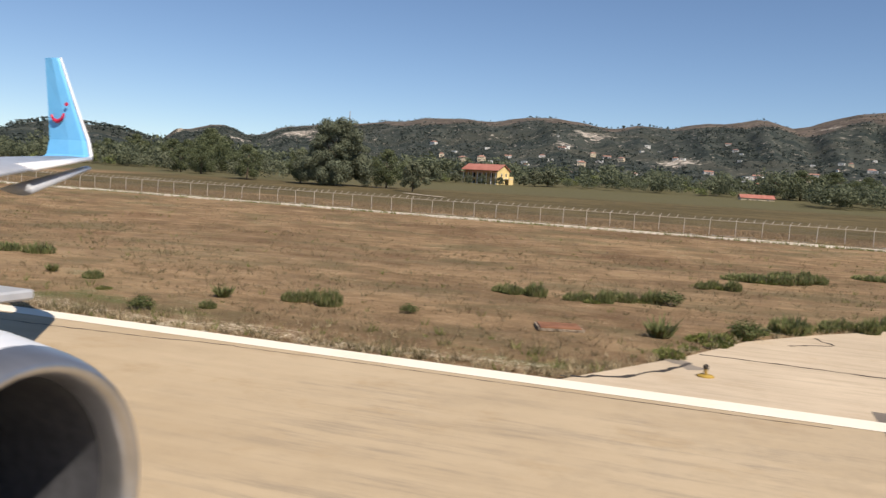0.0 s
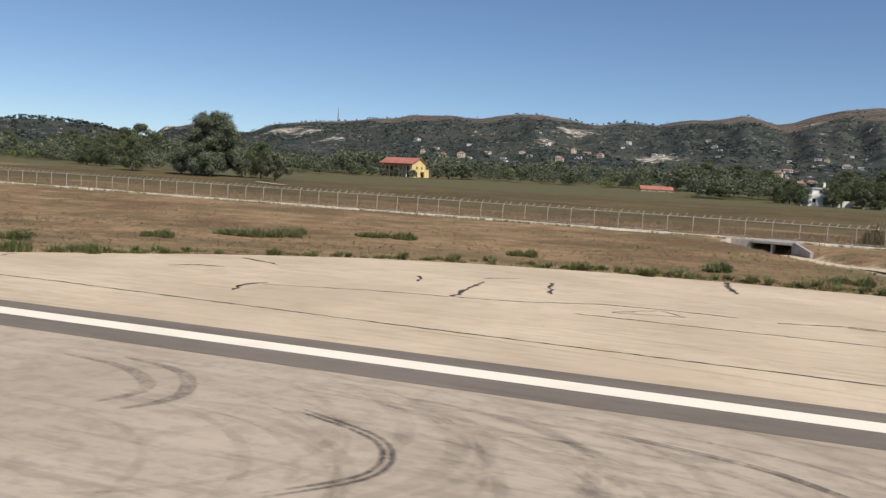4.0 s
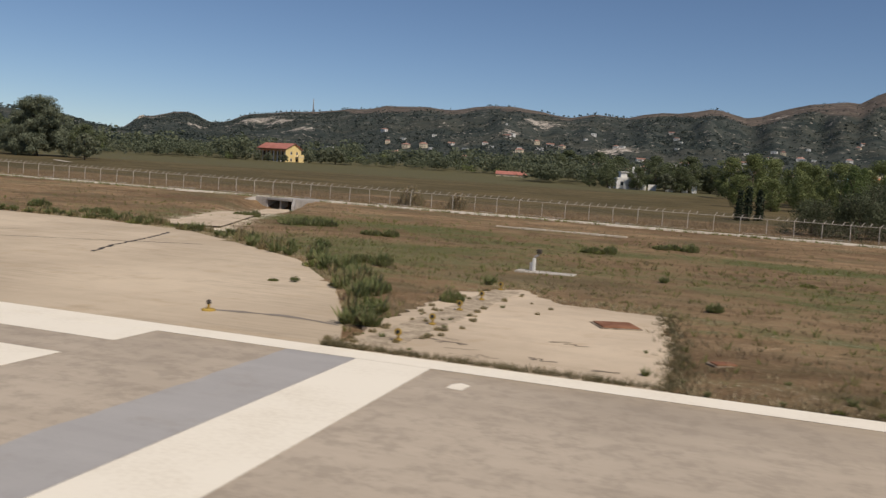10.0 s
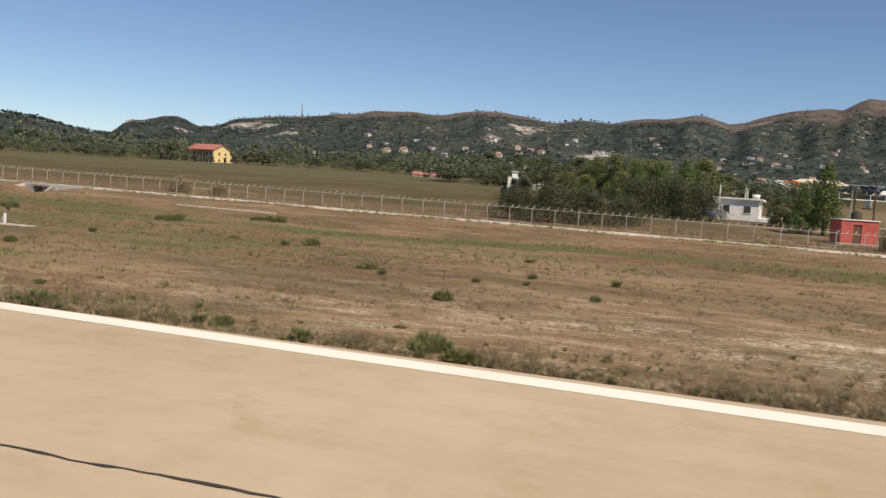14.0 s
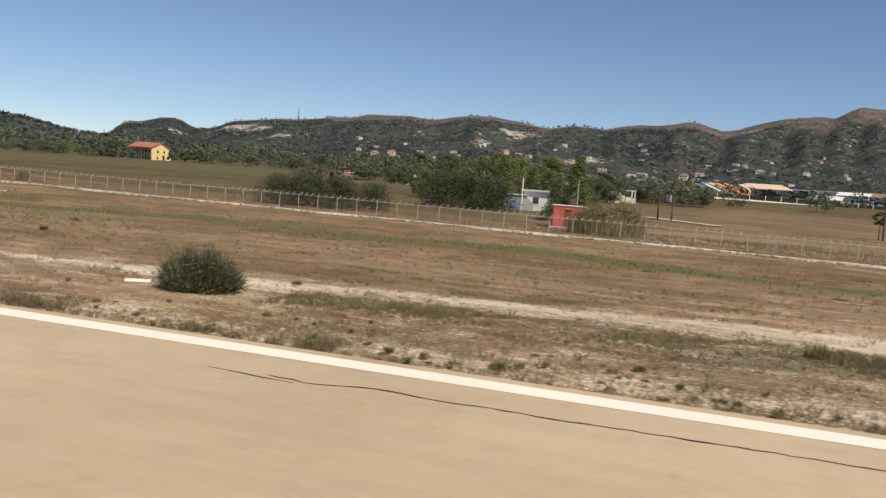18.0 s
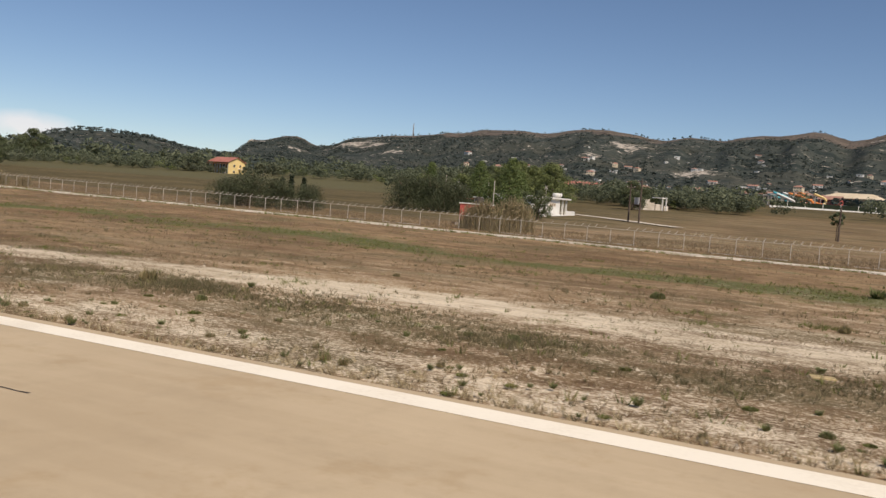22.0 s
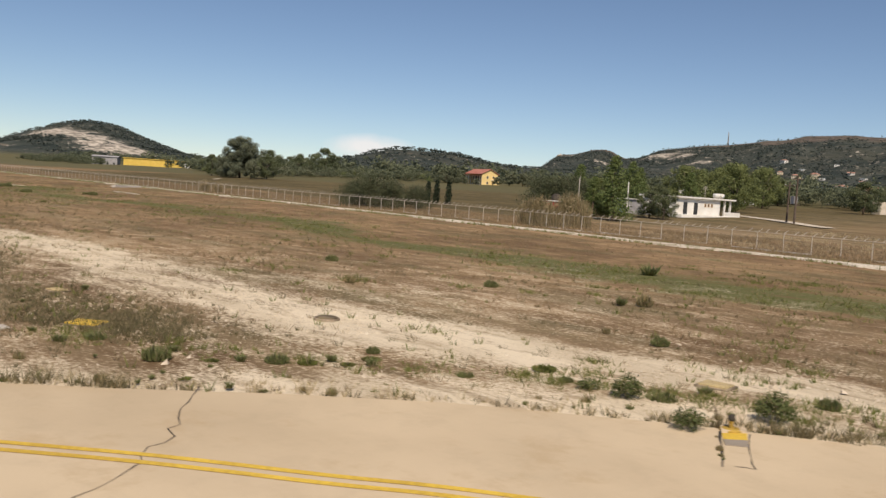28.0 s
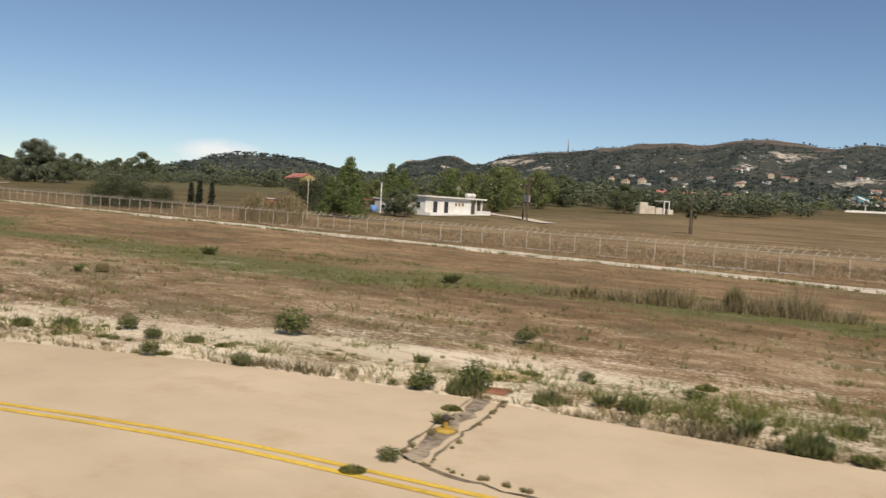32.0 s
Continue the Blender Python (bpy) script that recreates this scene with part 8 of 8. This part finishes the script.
def pebbles(name, x, y, size, material, label, seed):
    """Loose stones and clods: five-sided lumps sunk a little into the soil."""
    rng2 = np.random.default_rng(seed)
    n = len(x)
    z = land(x, y) - 0.03
    a = rng2.random(n) * 6.283
    ring = [np.stack([x + size * np.cos(a + k * 1.571) * (0.7 + 0.6 * rng2.random(n)), y + size * np.sin(a + k * 1.571) * (0.7 + 0.6 * rng2.random(n)), z], -1) for k in range(4)]
    top = np.stack([x + size * 0.3 * rng2.normal(size=n), y + size * 0.3 * rng2.normal(size=n), z + 0.02 + size * (0.5 + 0.5 * rng2.random(n))], -1)
    v = np.stack([p for k in range(4) for p in (ring[k], ring[(k + 1) % 4], top)], 1).reshape(-1, 3)
    ob = new(name, quads_mesh(name, v, n * 4, material, 3))
    return tagged(ob, label, "stones", "", "stuff")


def scatter(count, x0, x1, y0, y1, power=1.7):
    x = rng.uniform(x0, x1, count)
    y = y0 + (y1 - y0) * rng.random(count) ** power
    return x, y


def clear_of_paving(x, y, gap=0.12):
    return ~paved(x, y, gap)


x, y = scatter(76000, -95, 262, 20.2, 90)
clump = 0.5 + 0.5 * np.sin(x * 0.7 + 2 * np.sin(y * 0.9)) * np.sin(y * 1.3 + np.sin(x * 0.5))
keep = clear_of_paving(x, y) & (rng.random(len(x)) < (1.0 - 0.85 * bare_at(x, y)) * (0.25 + 0.75 * clump))
h = rng.uniform(0.06, 0.20, len(x)) * (0.7 + 0.8 * clump)
blades("dry_grass", np.stack([x, y, h], -1)[keep], 7, 0.011, GRASS_DRY, "short dry brown grass of the airfield", 1, 0.8)
x, y = scatter(44000, -95, 262, 20.2, 100, 1.0)
broken = np.clip(0.5 + 1.1 * np.sin(x * 0.53 + 2.2 * np.sin(y * 0.6)) * np.sin(y * 0.71 + 1.3 * np.sin(x * 0.29)), 0.06, 1.25)
keep = clear_of_paving(x, y) & (rng.random(len(x)) < green_at(x, y) * 1.25 * np.where(y > 56, broken, 0.85) + 0.03 + 0.12 * step(150, 205, x) * (y < 66))
h = rng.uniform(0.08, 0.30, len(x))
blades("green_grass", np.stack([x, y, h], -1)[keep], 8, 0.02, GRASS_GREEN, "green weeds and grass tufts on the airfield", 2, 0.6)
x, y = scatter(26000, -95, 262, 20.2, 62, 1.5)
clump = 0.5 + 0.5 * np.sin(x * 0.35 + 1.5 * np.sin(y * 0.5)) * np.sin(y * 0.8 + np.sin(x * 0.27))
keep = clear_of_paving(x, y, 0.2) & (rng.random(len(x)) < (0.15 + 0.85 * clump ** 2) * (1 - 0.55 * bare_at(x, y)))
h = rng.uniform(0.08, 0.26, len(x)) * (0.6 + 0.6 * clump)
blades("weed_tufts", np.stack([x, y, h], -1)[keep], 12, 0.010, GRASS_WEED, "small olive-brown weed tufts over the airfield", 8, 0.75)
tx, ty = rng.uniform(120, 262, 300), rng.uniform(33, 74, 300)
keep = rng.random(300) < 0.35 + 0.65 * step(180, 205, tx)
tx, ty = np.repeat(tx[keep], 22), np.repeat(ty[keep], 22)
tr = np.repeat(rng.uniform(0.25, 0.75, keep.sum()), 22)
x, y = tx + rng.normal(0, 1, len(tx)) * tr, ty + rng.normal(0, 1, len(tx)) * tr * 0.7
blades("soft_tufts", np.stack([x, y, rng.uniform(0.08, 0.2, len(x)) * (0.6 + tr)], -1)[clear_of_paving(x, y)], 8, 0.012, GRASS_GREEN, "soft round tufts of green weeds in the dry meadow", 27, 0.7)
x = rng.uniform(-95, 262, 5200)
y = np.maximum(pad_y(x), taxi_y(x)) + rng.exponential(0.8, len(x)) + 0.1
h = rng.uniform(0.06, 0.22, len(x))
blades("verge_grass", np.stack([x, y, h], -1)[clear_of_paving(x, y)], 9, 0.012, GRASS_PALE, "bleached straw grass along the pavement edge", 3, 0.7)
x = np.concatenate([rng.uniform(103, 152, 5200), rng.uniform(-60, -4, 1800), rng.uniform(203, 262, 3000)])
y = np.where(x > 200, taxi_y(x) + 0.12, 20.45) + rng.exponential(0.55, len(x)) * np.where(x > 200, 0.5, 1.0)
clump = 0.5 + 0.5 * np.sin(x * 0.9) * np.sin(x * 0.31 + 1.0)
blades("edge_weeds", np.stack([x, y, rng.uniform(0.10, 0.36, len(x)) * (0.35 + 0.9 * clump)], -1)[clear_of_paving(x, y) & (rng.random(len(x)) < (0.08 + 0.8 * clump ** 2) * np.where(x > 200, 0.5, 0.65))], 12, 0.012, GRASS_WEED, "greyish weeds crowding the runway edge", 15, 0.6)
x = rng.uniform(198, 262, 7600)
y = taxi_y(x) + np.clip(np.interp(x, GREEN_X, GREEN_OFF) + rng.normal(0, 0.65 + 0.9 * step(227, 233, x), len(x)), 1.0, 9.0)
clump = 0.5 + 0.5 * np.sin(x * 0.8 + 1.7 * np.sin(y * 0.9)) * np.sin(y * 1.1 + x * 0.23)
keep = clear_of_paving(x, y) & (rng.random(len(x)) < (0.05 + 0.65 * clump ** 1.5) * (0.6 + 0.4 * step(226, 232, x)))
blades("verge_green", np.stack([x, y, rng.uniform(0.05, 0.19, len(x)) * (0.5 + clump) * (1 + 1.1 * step(228, 233, x))], -1)[keep], 12, 0.012, GRASS_GREEN, "green and straw-coloured grass band along the verge", 14, 0.7)
x = rng.uniform(146, 201, 13000)
y = 29.2 + 0.6 * np.sin(x * 0.16) + rng.normal(0, 1.35, len(x))
clump = 0.5 + 0.5 * np.sin(x * 0.6 + 1.4 * np.sin(y * 0.8)) * np.sin(x * 0.21 + 0.7)
keep = clear_of_paving(x, y) & (rng.random(len(x)) < 0.15 + 0.65 * clump)
blades("band_grass", np.stack([x, y, rng.uniform(0.06, 0.21, len(x)) * (0.55 + 0.7 * clump)], -1)[keep], 11, 0.009, GRASS_WEED, "olive-brown grass band between two bare strips", 21, 0.7)
f = rng.random(900) ** 1.5
x = 80.6 + 17.4 * f
y = np.where(f < 0.5, 20.28 + rng.exponential(0.14, 900), 20.4 + 12.4 * (f - 0.5) * 2)
x = np.where(f < 0.5, x, np.interp(y, (20.2, 26.2, 32.4), (89.3, 89.0, 88.3)) + rng.normal(0.05, 0.22, 900))
blades("pad_fringe", np.stack([x, y, rng.uniform(0.07, 0.2, 900)], -1), 9, 0.011, GRASS_WEED, "brown weeds fringing the crumbling concrete pad", 36, 0.7)
f = rng.random(620)
x, y = 218.6 + 14.0 * f + rng.normal(0, 0.3, 620), 65.8 + 4.6 * f + rng.normal(0, 0.55, 620)
h = rng.uniform(0.7, 1.4, 620) * (0.55 + 0.9 * f) * (0.75 + 0.45 * np.sin(x * 1.7) * np.sin(x * 0.6 + 1.0))
blades("reed_bed", np.stack([x, y, h], -1)[:400], 9, 0.02, CANE, "tan reeds standing in the damp hollow", 33, 0.35)
blades("reed_leaves", np.stack([x, y, h * 0.6], -1)[400:], 9, 0.022, GRASS_WEED, "olive weeds among the tan reeds", 34, 0.5)
x = rng.uniform(-150, 245, 6000)
y = track_y(x) + np.where(rng.random(len(x)) < 0.6, -1.25, 1.3) + rng.normal(0, 0.35, len(x))
blades("track_grass", np.stack([x, y, rng.uniform(0.1, 0.38, len(x))], -1), 6, 0.035, GRASS_GREEN, "tufts of grass along the gravel track", 4, 0.6)
x, y = scatter(30000, -160, 250, 98.6, 119, 0.8)
tall = 0.5 + 0.5 * np.sin(x * 0.13 + 2 * np.sin(y * 0.3)) * np.sin(x * 0.047)
blades("fence_grass", np.stack([x, y, rng.uniform(0.12, 0.42, len(x)) + 0.4 * tall ** 3 * (y > 105)], -1), 6, 0.022, GRASS_DRY, "tall dry grass along the fence", 5, 0.5)
x, y = scatter(9000, 165, 262, 105, 150, 1.2)
wisp = 0.5 + 0.5 * np.sin(x * 0.21 + 1.3 * np.sin(y * 0.4)) * np.sin(y * 0.37 + x * 0.05)
keep = rng.random(len(x)) < 0.05 + 0.95 * wisp ** 4
blades("pale_grass", np.stack([x, y, rng.uniform(0.2, 0.5, len(x)) * (0.5 + 0.8 * wisp)], -1)[keep], 6, 0.025, GRASS_PALE, "tall dry straw grass behind the fence", 6, 0.5)


x, y = scatter(42000, 85, 262, 20.2, 46, 1.4)
keep = clear_of_paving(x, y, 0.25) & (rng.random(len(x)) < 1.5 * (bare_at(x, y) - 0.3))
x, y = x[keep], y[keep]
pebbles("chalk_stones", x, y, rng.uniform(0.012, 0.05, len(x)) * (1 + 1.2 * (rng.random(len(x)) < 0.06)), PEBBLE, "loose chalk stones and clods on the bare verge", 12)


def cane_clump(x, y, w, d, height, count, seed, label):
    """A thicket of dry canes with feathery tops, one thing of stalks and plumes."""
    rng2 = np.random.default_rng(seed)
    ob = thing("cane_thicket", x, y, float(land(x, y)), label, "reeds")
    a, r = rng2.random(count) * 6.283, np.sqrt(rng2.random(count))
    base = np.stack([np.cos(a) * r * w / 2, np.sin(a) * r * d / 2, np.full(count, -0.1)], -1)
    h = height * rng2.uniform(0.55, 1.0, count) * (1.15 - 0.5 * r ** 2)
    tip = base + np.stack([rng2.normal(0, 0.35, count), rng2.normal(0, 0.35, count), h], -1)
    c = rng2.random(count) * 6.283
    s = np.stack([np.cos(c), np.sin(c), np.zeros(count)], -1) * 0.03
    stalks = child("cane_mass", quads_mesh("cane_mass", np.stack([base - s, base + s, tip + s * 0.4, tip - s * 0.4], 1).reshape(-1, 3), count, CANE), ob)
    stalks["kind"] = "stuff"
    blobs = [(math.cos(k * 2.4) * w * 0.36 * math.sqrt(k / 12), math.sin(k * 2.4) * d * 0.36 * math.sqrt(k / 12), height * (0.72 - 0.018 * k), w * 0.16, d * 0.16, height * 0.28) for k in range(12)]
    child("foliage", quads_mesh("foliage", leaf_cloud(blobs, count, 0.13, seed + 1), count, CANE), ob)


cane_clump(146.2, 106.3, 7.0, 2.8, 3.9, 1500, 4, "thicket of dry tan canes against the fence")
cane_clump(149.3, 109.4, 5.8, 4.6, 4.5, 1500, 9, "taller thicket of dry tan canes behind the fence")
cane_clump(50.5, 105.4, 3.6, 2.0, 2.6, 420, 6, "dark weedy cane clump beside the fence")
cane_clump(57.0, 105.4, 2.8, 2.0, 2.2, 300, 7, "small weedy cane clump beside the fence")
put_fence()
